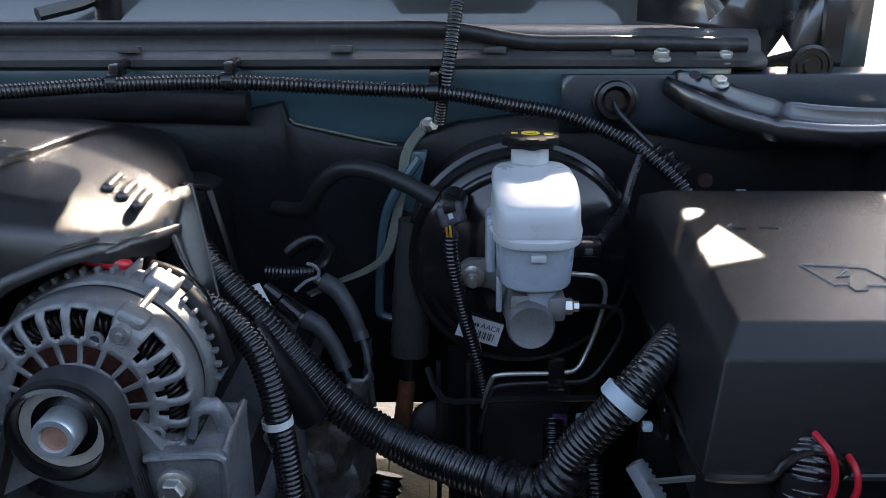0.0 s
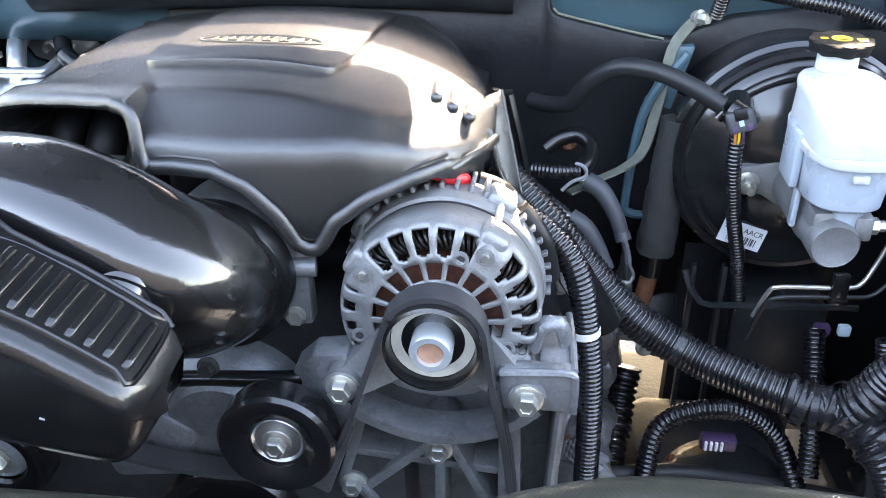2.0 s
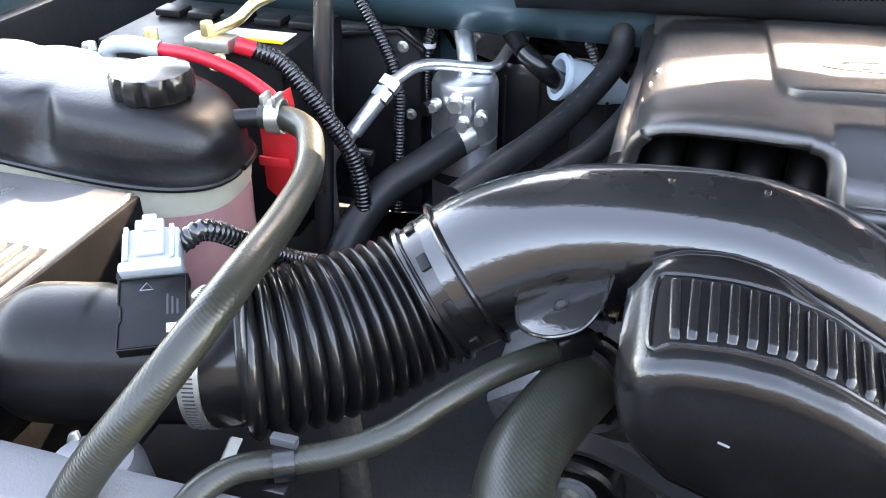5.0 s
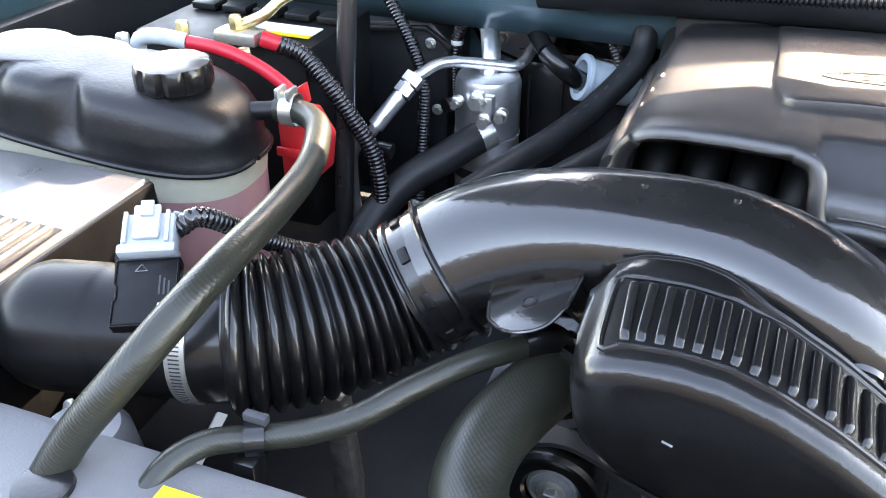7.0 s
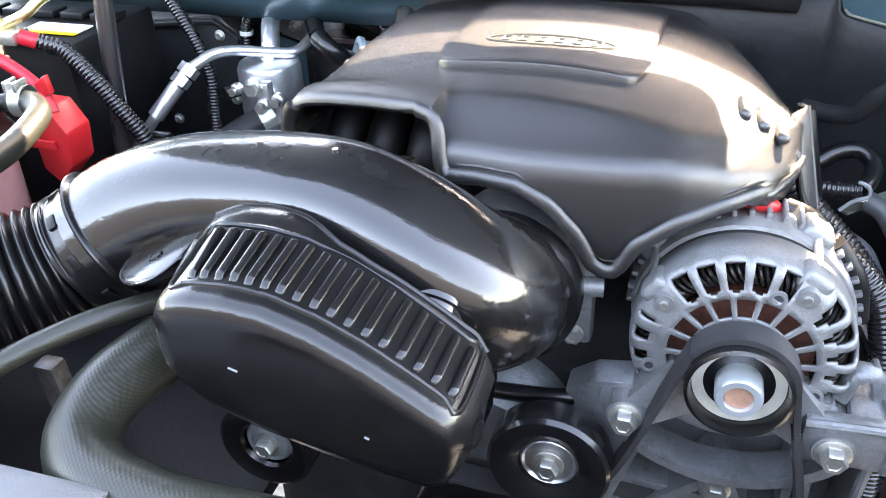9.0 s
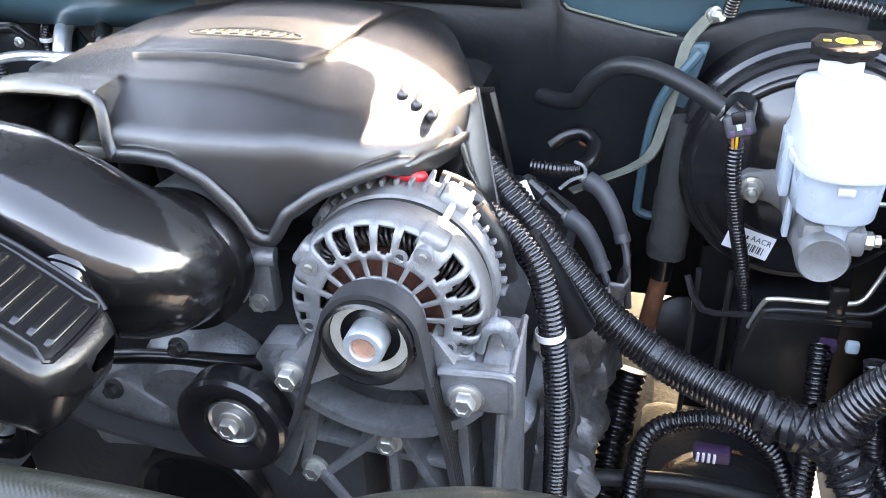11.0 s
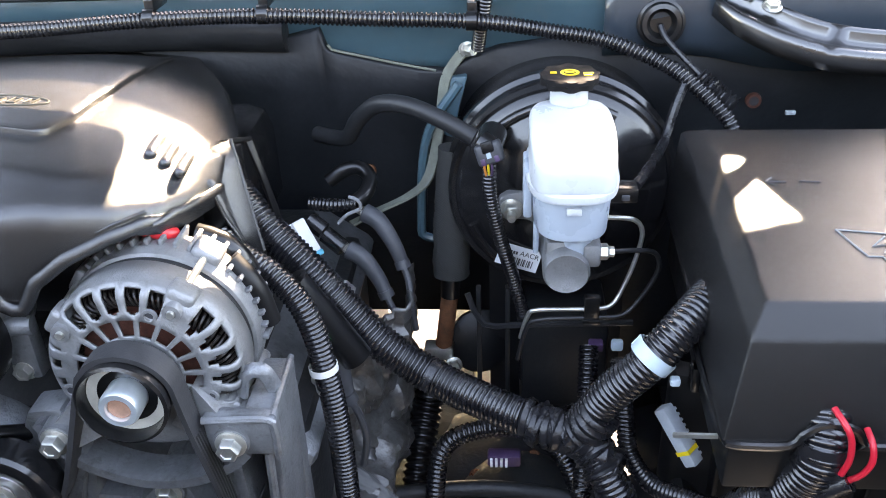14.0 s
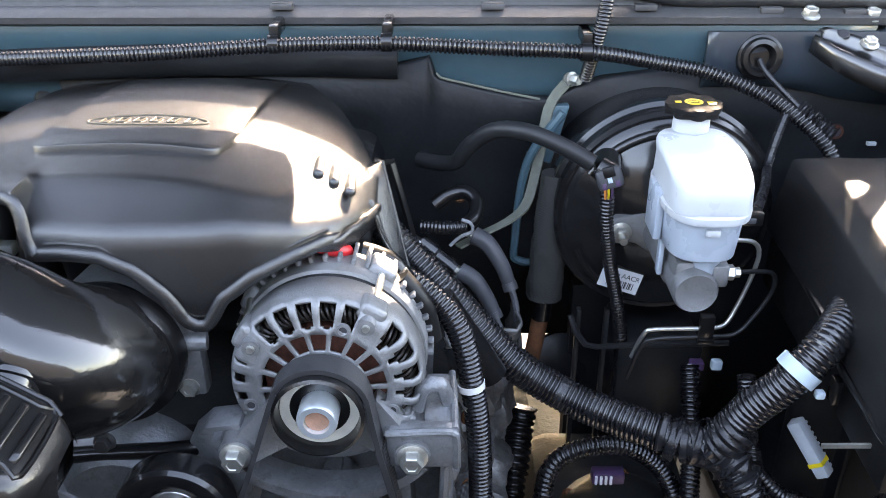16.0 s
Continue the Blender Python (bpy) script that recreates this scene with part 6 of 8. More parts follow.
def build_front_cover():
    th = thing("radiator_cover", (-0.9, 0.2, 1.12), "grey grained radiator cover with a yellow warning sticker", "radiator cover")
    prof = [(0.327, 1.150), (0.329, 1.190), (0.326, 1.197), (0.318, 1.2005), (0.20, 1.203), (0.0, 1.20), (-0.12, 1.17)]
    rows = [[(x, y - 0.0 * x, z + 0.0) for y, z in prof] for x in np.linspace(-1.30, -0.62, 14)]
    solid(part("panel", loft(rows), PANEL, th), 0.004)
    part("hump", lathe((-0.918, 0.326, 1.186), (0, 0, 1), [(0.033, -0.02), (0.030, 0.004), (0.024, 0.011), (0, 0.0125)], 36), LIDGREY, th)
    part("sticker", box((-0.836, 0.220, 1.2028), (-0.780, 0.300, 1.2038), 0), YELLOW, th, "yellow warning sticker")
    tri = [Vector((-0.830, 0.268, 1.2040)), Vector((-0.812, 0.268, 1.2040)), Vector((-0.821, 0.292, 1.2040))]
    part("sticker_triangle", tube(tri + tri[:1], 0.0012, 6, 0.02), INK, th)
    part("sticker_symbol", lathe((-0.796, 0.282, 1.2035), (0, 0, 1), [(0.010, 0), (0.010, 0.0008), (0.008, 0.0008), (0.008, 0)], 24), INK, th)
    part("push_clip", lathe((-0.90, 0.275, 1.2025), (0, 0, 1), [(0.018, -0.001), (0.017, 0.002), (0.010, 0.003), (0, 0.0032)], 28), SATIN, th)
    solo("headlight_bracket", prism([(-0.958, 0.338, 1.160), (-0.942, 0.338, 1.200), (-0.936, 0.338, 1.203), (-0.930, 0.338, 1.165)], (0, 0.004, 0), 0.001), ZINC, "small bright bracket behind the radiator cover", "bracket")
    solo("sheet_strip", prism([(-0.875, 0.352, 1.135), (-0.868, 0.352, 1.135), (-0.862, 0.395, 1.165), (-0.870, 0.395, 1.165)], (0.002, 0, 0.002)), CREAM, "pale strip under the intake tube", "strip")


build_front_cover()
solo("shroud_strip", prism([(-0.852, 0.50, 1.10), (-0.830, 0.50, 1.10), (-0.822, 0.50, 1.0), (-0.824, 0.50, 0.92), (-0.846, 0.50, 0.92), (-0.846, 0.50, 1.04)], (0, 0.02, 0), 0.004), HEATSHIELD, "tan metal strip low beside the fan shroud", "strip")
# dark trays that close the lower bay on the battery side
structure("lower_tray", prism([(-1.40, 0.26, 0.86), (-0.70, 0.26, 0.90), (-0.70, 1.2, 0.90), (-1.40, 1.2, 0.86)], (0, 0, -0.02)), DARKMETAL, "grimy dark tray low in the bay", "tray")


# ---- brake side and fuse box ----
def build_booster():
    th = thing("brake_booster", (0.09, 1.0, 1.0), "gloss black round brake booster with a paper label", "brake booster")
    c = Vector((0.092, 1.0, 1.137))
    part("shell", lathe(c, (0, -1, 0), [(0, -0.09), (0.125, -0.09), (0.134, -0.075), (0.136, 0.0), (0.139, 0.002), (0.139, 0.012), (0.134, 0.016), (0.130, 0.034), (0.118, 0.046), (0.100, 0.050), (0.094, 0.056), (0.07, 0.060), (0.05, 0.072), (0, 0.072)], 72), BLACKPAINT, th)
    part("rim", lathe(c, (0, -1, 0), [(0.130, 0.030), (0.134, 0.034), (0.130, 0.040), (0.124, 0.038)], 72), BLACKPAINT, th)
    for a, b in ((100, 150), (60, 85), (200, 235)):
        arc = [(c.x + 0.112 * math.cos(radians(t)), 0.953, c.z + 0.112 * math.sin(radians(t))) for t in range(a, b + 1, 6)]
        part("embossed_rib", tube(arc, 0.006, 10, 0.01), BLACKPAINT, th)
    m = Matrix.Translation((0.042, 0.9385, 1.060)) @ Matrix.Rotation(radians(90), 4, "X") @ Matrix.Rotation(radians(-18), 4, "Z")
    m = m @ Matrix.Rotation(radians(-8), 4, "X")
    part("label", box((-0.026, -0.014, -0.0004), (0.026, 0.014, 0.0006), 0.0, m), LABEL, th, "white paper label with bar code")
    for i in range(17):
        x = -0.016 + 0.0021 * i
        part("code_bar", box((x, -0.010, 0.0006), (x + 0.0005 + 0.0006 * ((i * 7) % 3), -0.001, 0.0009), 0, m), INK, th)
    words("AACR", 0.009, m @ Matrix.Translation((0.012, 0.0055, 0.0008)), INK, th)
    for i in range(6):
        x = -0.022 + 0.0034 * i
        part("print_bar", box((x, 0.003, 0.0006), (x + 0.0024, 0.007, 0.0009), 0, m), INK, th)


build_booster()


def build_master():
    th = thing("brake_reservoir", (0.092, 0.85, 1.14), "milky white brake fluid reservoir with a black cap", "brake reservoir")
    cx = 0.0915

    def ring(z, x0, x1, y0, y1, n=56, p=3.0):
        out = []
        for i in range(n):
            a = 2 * math.pi * i / n
            co, si = math.cos(a), math.sin(a)
            k = (abs(co) ** p + abs(si) ** p) ** (-1 / p)
            out.append(((x0 + x1) / 2 + (x1 - x0) / 2 * co * k, (y0 + y1) / 2 + (y1 - y0) / 2 * si * k, z))
        return out
    part("lower_cup", loft([ring(z, cx - w, cx + w, y0, 0.90) for z, w, y0 in ((1.170, 0.020, 0.80), (1.172, 0.033, 0.782), (1.178, 0.0372, 0.772), (1.200, 0.0385, 0.769), (1.226, 0.0395, 0.767))], closed=True), CUP, th)
    part("flange", loft([ring(z, cx - w, cx + w, 0.806 - w, 0.862 + w) for z, w in ((1.2225, 0.0415), (1.223, 0.0452), (1.2305, 0.0456), (1.2330, 0.0425))], closed=True), WHITE, th)
    top = ((1.231, 0.0425, 0.7645, 0.90), (1.245, 0.0420, 0.7650, 0.90), (1.256, 0.0415, 0.7660, 0.90), (1.2595, 0.0412, 0.7685, 0.90), (1.2625, 0.0415, 0.7745, 0.90), (1.2668, 0.0418, 0.792, 0.90), (1.2700, 0.0412, 0.803, 0.90), (1.2722, 0.0395, 0.812, 0.90), (1.2735, 0.0360, 0.826, 0.902), (1.2740, 0.0260, 0.845, 0.904), (1.2742, 0.004, 0.875, 0.895))
    part("upper_body", loft([ring(z, cx - w, cx + w, y0, y1, p=4.0) for z, w, y0, y1 in top], closed=True), WHITE, th)
    part("neck", cyl((cx, 0.898, 1.268), (cx, 0.898, 1.298), 0.0200, 0.0192, 32), WHITE, th)
    part("level_tab", box((cx - 0.008, 0.7635, 1.210), (cx + 0.006, 0.768, 1.2175), 0.001), WHITE, th)
    part("leg", box((0.055, 0.822, 1.134), (0.0605, 0.834, 1.176), 0.0015), CUP, th)
    part("side_ear", box((0.044, 0.815, 1.180), (0.053, 0.860, 1.236), 0.003), CUP, th)
    part("port_foot", cyl((0.098, 0.80, 1.150), (0.098, 0.80, 1.176), 0.014, 0.016, 20), CUP, th)
    bm = bmesh.new()
    c = Vector((cx, 0.898, 1.2858))
    rings = []
    for r, h in ((0.0, 0.0085), (0.0225, 0.0085), (0.0225, 0.0065), (0.0275, 0.0065), (0.0275, 0.0120), (0.030, 0.0130), (0.030, 0.0165), (0.0285, 0.018), (0.0, 0.0185)):
        rings.append([bm.verts.new(c + Vector((r * (1 + (0.09 * math.cos(8 * a) if 0.026 < r < 0.0295 else 0)) * math.cos(a), r * (1 + (0.09 * math.cos(8 * a) if 0.026 < r < 0.0295 else 0)) * math.sin(a), h))) for a in (2 * math.pi * i / 64 for i in range(64))])
    for p, q in zip(rings, rings[1:]):
        for i in range(64):
            j = (i + 1) % 64
            bm.faces.new((p[i], p[j], q[j], q[i]))
    bmesh.ops.remove_doubles(bm, verts=bm.verts, dist=1e-5)
    cap = part("cap", bm, CAPBLACK, th, "lobed black cap with yellow symbols", angle=30)
    part("symbol_ring", lathe(c + Vector((0, 0, 0.0185)), (0, 0, 1), [(0.0062, 0), (0.0062, 0.0004), (0.0098, 0.0004), (0.0098, 0)], 24), YELLOW, cap, "yellow print")
    part("symbol_bar", box(c + Vector((-0.0045, -0.0015, 0.0184)), c + Vector((0.0045, 0.0025, 0.0190)), 0), YELLOW, cap)
    for x0, x1, y0, y1 in ((-0.020, -0.0135, -0.0025, 0.0025), (0.0135, 0.022, -0.010, -0.006), (0.0135, 0.024, -0.004, -0.0005)):
        part("symbol_bar", box(c + Vector((x0, y0, 0.0184)), c + Vector((x1, y1, 0.0190)), 0), YELLOW, cap)
    th = thing("master_cylinder", (0.088, 0.86, 1.09), "grey cast master cylinder with brake line fittings", "master cylinder")
    part("bore", lathe((0.087, 0.955, 1.132), (0, -1, 0.03), [(0.02, 0), (0.026, 0.0), (0.026, 0.12), (0.0238, 0.130), (0.0238, 0.174), (0.0215, 0.178), (0.0205, 0.1775), (0, 0.1775)], 40), ALU, th)
    part("saddle", box((0.066, 0.792, 1.136), (0.108, 0.92, 1.166), 0.006), ALU, th)
    part("flange", prism([(0.0165, 0.925, 1.132), (0.019, 0.925, 1.146), (0.028, 0.925, 1.152), (0.062, 0.925, 1.158), (0.12, 0.925, 1.155), (0.145, 0.925, 1.135), (0.14, 0.925, 1.118), (0.105, 0.925, 1.106), (0.07, 0.925, 1.106), (0.052, 0.925, 1.118), (0.028, 0.925, 1.120), (0.019, 0.925, 1.124)], (0, 0.014, 0), 0.003), ALU, th)
    part("stud", bolt((0.033, 0.923, 1.134), (0, -1, 0), 0.010, 0.012), ZINC, th)
    part("stud_end", cyl((0.033, 0.914, 1.134), (0.033, 0.898, 1.134), 0.0045), ZINC, th)
    part("port", box((0.103, 0.784, 1.140), (0.121, 0.812, 1.166), 0.004), ALU, th)
    part("line_nut", lathe((0.119, 0.797, 1.152), (1, 0, 0), [(0, 0), (0.0085, 0), (0.0085, 0.009), (0.0055, 0.011), (0.0055, 0.016), (0, 0.016)], 6), ZINC, th)
    part("sensor_plug", box((0.130, 0.815, 1.196), (0.158, 0.840, 1.212), 0.003), SATIN, th)
    part("plug_face", box((0.141, 0.8125, 1.2005), (0.149, 0.8155, 1.2065), 0.001), GREYRUBBER, th)
    lower = [(0.132, 0.797, 1.152), (0.160, 0.808, 1.147), (0.181, 0.82, 1.136), (0.187, 0.83, 1.109), (0.172, 0.83, 1.075), (0.153, 0.827, 1.054), (0.121, 0.825, 1.052), (0.062, 0.825, 1.048), (0.049, 0.83, 1.031), (0.040, 0.84, 0.982)]
    upper = [(0.120, 0.825, 1.176), (0.140, 0.83, 1.173), (0.160, 0.835, 1.167), (0.169, 0.84, 1.149), (0.164, 0.84, 1.116), (0.152, 0.835, 1.082), (0.141, 0.83, 1.065), (0.121, 0.827, 1.062), (0.062, 0.827, 1.060), (0.051, 0.83, 1.050), (0.043, 0.84, 1.013)]
    part("brake_line", tube(lower, 0.0026, 10, 0.006), DARKMETAL, th)
    part("brake_line", tube(upper, 0.0026, 10, 0.006), ZINC, th)
    part("line_clip", box((0.111, 0.820, 1.044), (0.128, 0.832, 1.080), 0.002), SATIN, th)
    part("clip_saddle", box((0.110, 0.8175, 1.046), (0.129, 0.821, 1.052), 0.0008), SATIN, th)


build_master()


def build_booster_hose():
    th = thing("vacuum_hose", (-0.08, 0.95, 1.2), "black vacuum hose curving to the booster", "hose")
    part("hose", tube([(-0.21, 1.04, 1.180), (-0.185, 1.02, 1.183), (-0.163, 1.0, 1.193), (-0.146, 0.982, 1.222), (-0.118, 0.962, 1.248), (-0.083, 0.942, 1.254), (-0.045, 0.926, 1.244), (-0.008, 0.915, 1.226)], 0.0100, 18, 0.008), GREYHOSE, th)
    part("elbow", cyl((0.0, 0.912, 1.222), (0.012, 0.905, 1.217), 0.014), SATIN, th)
    part("plug_seat", cyl((0.012, 0.94, 1.220), (0.008, 0.902, 1.216), 0.016, 0.0145), SATIN, th)
    tilt = Matrix.Translation((0.009, 0.897, 1.216)) @ Matrix.Rotation(radians(-18), 4, "Y") @ Matrix.Rotation(radians(-15), 4, "X")
    part("plug", box((-0.0145, -0.008, -0.012), (0.0145, 0.012, 0.012), 0.004, tilt, 3), GREYRUBBER, th, "grey sensor plug")
    part("plug_latch", box((-0.006, -0.011, 0.002), (0.007, -0.006, 0.014), 0.0012, tilt), MATTE, th)
    for i in range(3):
        part("plug_cell", box((-0.0105 + 0.0075 * i, -0.0090, -0.0105 + 0.006 * (i % 2)), (-0.0055 + 0.0075 * i, -0.0076, -0.0035 + 0.006 * (i % 2)), 0.0003, tilt), (PURPLE, BANDGREY, PURPLE)[i], th)
    for mat, dx in ((ORANGE, -0.003), (YELLOW, 0.001), (PURPLE, 0.005)):
        part("wire", tube([(0.006 + dx, 0.889, 1.209), (0.007 + dx, 0.888, 1.200), (0.008 + dx * 0.5, 0.894, 1.186)], 0.0014, 6, 0.004), mat, th)
    th = thing("sensor_conduit", (0.03, 0.91, 1.0), "black corrugated conduit hanging from the booster plug", "conduit", "conduits")
    part("sleeve", corrugated([(0.008, 0.898, 1.205), (0.010, 0.898, 1.162), (0.021, 0.908, 1.102), (0.037, 0.918, 1.037), (0.050, 0.93, 0.967), (0.052, 0.93, 0.881)], 0.0085, 0.0045, 0.0013, 14), CONDUIT, th)


build_booster_hose()


def flat_band(pts, width, thick, across):
    bm = bmesh.new()
    line = curve_points(pts, 0.008)
    rings = []
    for i, p in enumerate(line):
        d = (line[min(i + 1, len(line) - 1)] - line[max(i - 1, 0)]).normalized()
        a = (Vector(across) - Vector(across).dot(d) * d).normalized()
        n = d.cross(a)
        rings.append([bm.verts.new(p + a * sx * width / 2 + n * sn * thick / 2) for sx, sn in ((-1, -1), (1, -1), (1, 1), (-1, 1))])
    for a, b in zip(rings, rings[1:]):
        for k in range(4):
            j = (k + 1) % 4
            bm.faces.new((a[k], a[j], b[j], b[k]))
    bm.faces.new(rings[0][::-1]), bm.faces.new(rings[-1])
    return bm


def build_strap():
    th = thing("ground_strap", (-0.06, 1.04, 1.1), "braided grey-green ground strap bolted to the cowl", "strap")
    part("braid", flat_band([(-0.024, 1.052, 1.279), (-0.034, 1.05, 1.268), (-0.047, 1.046, 1.245), (-0.056, 1.04, 1.186), (-0.070, 1.02, 1.130), (-0.092, 1.0, 1.114), (-0.131, 0.97, 1.107), (-0.16, 0.95, 1.10)], 0.013, 0.003, (1, -0.4, 0.2)), STRAP, th)
    part("eyelet", lathe((-0.022, 1.056, 1.281), (0.2, -1, 0.2), [(0, 0), (0.0085, 0), (0.0085, 0.003), (0, 0.003)], 20), ZINC, th)
    part("bolt", bolt((-0.020, 1.052, 1.282), (0.6, -0.8, 0.1), 0.007, 0.014), ZINC, th)


build_strap()


def wrap_tape(p, d, r, n, parent, seed):
    rnd = random.Random(seed)
    d = Vector(d).normalized()
    for i in range(n):
        off = d * (rnd.uniform(-1, 1) * r * 1.5)
        ax = (d + Vector((rnd.uniform(-0.5, 0.5), rnd.uniform(-0.5, 0.5), rnd.uniform(-0.5, 0.5)))).normalized()
        rr = r * rnd.uniform(0.95, 1.1)
        w = rnd.uniform(0.006, 0.014)
        part("tape_turn", lathe(Vector(p) + off - ax * w / 2, ax, [(rr * 0.9, -0.001), (rr, 0), (rr * 1.01, w / 2), (rr, w), (rr * 0.9, w + 0.001)], 24), TAPE, parent)


def build_harness():
    th = thing("wiring_harness", (0.0, 0.73, 1.0), "thick black corrugated wiring harness with a taped junction", "wiring harness")
    part("main_sleeve", corrugated([(-0.275, 0.86, 1.225), (-0.256, 0.835, 1.205), (-0.222, 0.808, 1.176), (-0.182, 0.79, 1.141), (-0.144, 0.78, 1.098), (-0.103, 0.765, 1.060), (-0.068, 0.755, 1.038), (-0.032, 0.74, 1.025), (0.003, 0.72, 1.022), (0.038, 0.70, 1.021), (0.082, 0.682, 1.019)], 0.0192, 0.0052, 0.0021, 22), CONDUIT, th)
    part("fuse_sleeve", corrugated([(0.092, 0.679, 1.020), (0.106, 0.675, 1.043), (0.1242, 0.670, 1.0766), (0.1505, 0.665, 1.1121), (0.1744, 0.671, 1.1400), (0.1945, 0.690, 1.1520), (0.216, 0.718, 1.156)], 0.0182, 0.0056, 0.0018, 22), CONDUIT, th)
    part("down_sleeve", corrugated([(0.098, 0.674, 1.016), (0.108, 0.665, 1.008), (0.122, 0.65, 0.993), (0.136, 0.64, 0.968), (0.148, 0.63, 0.93), (0.155, 0.625, 0.88)], 0.0175, 0.0055, 0.002, 18), CONDUIT, th)
    part("taped_core", tube([(0.045, 0.697, 1.021), (0.075, 0.684, 1.020), (0.098, 0.675, 1.017), (0.112, 0.663, 1.006), (0.124, 0.650, 0.990)], lambda f, s: 0.0195 + 0.0022 * math.sin(f * 420) + 0.0015 * math.sin(f * 1130), 20, 0.0025), TAPE, th)
    part("taped_arm", tube([(0.095, 0.676, 1.018), (0.106, 0.671, 1.036), (0.116, 0.669, 1.054)], lambda f, s: 0.0205 + 0.0014 * math.sin(f * 700), 20, 0.0025), TAPE, th)
    wrap_tape((0.085, 0.680, 1.018), (1, -0.3, 0), 0.0200, 6, th, 3)
    wrap_tape((0.108, 0.668, 1.010), (0.6, -0.3, -0.5), 0.0205, 6, th, 5)
    wrap_tape((0.070, 0.686, 1.020), (1, -0.3, 0), 0.0185, 3, th, 8)
    for p, d in (((-0.05, 0.748, 1.031), (0.8, -0.35, -0.3)), ((-0.16, 0.785, 1.116), (0.7, -0.2, -0.8))):
        band(th, p, d, 0.0185, 0.010, TAPE, "tape_band")
    d = (Vector((0.1744, 0.671, 1.1400)) - Vector((0.1505, 0.665, 1.1121))).normalized()
    band(th, (0.1575, 0.6665, 1.1215), d, 0.0205, 0.013, BANDGREY, "cable_tie", "pale blue-grey band clip")
    part("tie_head", box((0.172, 0.652, 1.098), (0.181, 0.660, 1.106), 0.002), BANDGREY, th)
    for i in range(7):
        a = radians(-110 + 26 * i)
        m = Matrix.Translation((0.1575, 0.6665, 1.1215)) @ axes_for(d) @ Matrix.Rotation(a, 4, "Z")
        part("tie_rib", box((0.0198, -0.001, -0.006), (0.0215, 0.001, 0.006), 0, m), BANDGREY, th)
    th = thing("alternator_lead", (-0.15, 0.69, 0.95), "black corrugated alternator lead with a white band", "conduit", "conduits")
    part("sleeve", corrugated([(-0.240, 0.735, 1.205), (-0.226, 0.722, 1.197), (-0.192, 0.71, 1.181), (-0.166, 0.70, 1.156), (-0.153, 0.695, 1.122), (-0.146, 0.69, 1.082), (-0.140, 0.685, 1.035), (-0.137, 0.68, 0.975), (-0.136, 0.675, 0.90), (-0.135, 0.67, 0.82)], 0.0125, 0.0048, 0.0017, 18), CONDUIT, th)
    band(th, (-0.148, 0.691, 1.085), (0.1, -0.05, -1), 0.0142, 0.007, WHITENYLON, "white_band", "white band")
    th = thing("loop_conduit", (0.2, 0.65, 0.95), "thin black corrugated conduit looping under the fuse box", "conduit", "conduits")
    part("sleeve", corrugated([(0.140, 0.74, 1.06), (0.147, 0.72, 1.006), (0.151, 0.70, 0.974), (0.168, 0.67, 0.963), (0.194, 0.645, 0.970), (0.225, 0.62, 0.983), (0.252, 0.60, 1.008)], 0.0098, 0.0045, 0.0014, 14), CONDUIT, th)
    th = thing("fuse_feed", (0.27, 0.57, 1.0), "black corrugated feed conduit with red wires", "conduit", "conduits")
    part("sleeve", corrugated([(0.282, 0.60, 1.15), (0.276, 0.572, 1.128), (0.271, 0.562, 1.098), (0.262, 0.575, 1.052), (0.250, 0.60, 1.014), (0.23, 0.62, 0.97)], 0.0195, 0.0058, 0.002, 20), CONDUIT, th)
    band(th, (0.273, 0.565, 1.108), (0.05, 0.1, 1), 0.0208, 0.026, TAPE, "tape_band")
    for pts in ([(0.274, 0.562, 1.154), (0.2785, 0.546, 1.150), (0.2835, 0.543, 1.138), (0.2855, 0.543, 1.119), (0.283, 0.545, 1.103)], [(0.301, 0.560, 1.136), (0.3015, 0.547, 1.132), (0.3025, 0.543, 1.118), (0.298, 0.544, 1.104), (0.290, 0.548, 1.093)]):
        part("red_wire", tube(pts, 0.0026, 10, 0.005), REDWIRE, th, "red wire")
    part("taped_lead", tube([(0.292, 0.547, 1.094), (0.276, 0.552, 1.078), (0.258, 0.565, 1.058), (0.245, 0.58, 1.045)], 0.0085, 10, 0.006), TAPE, th)


build_harness()


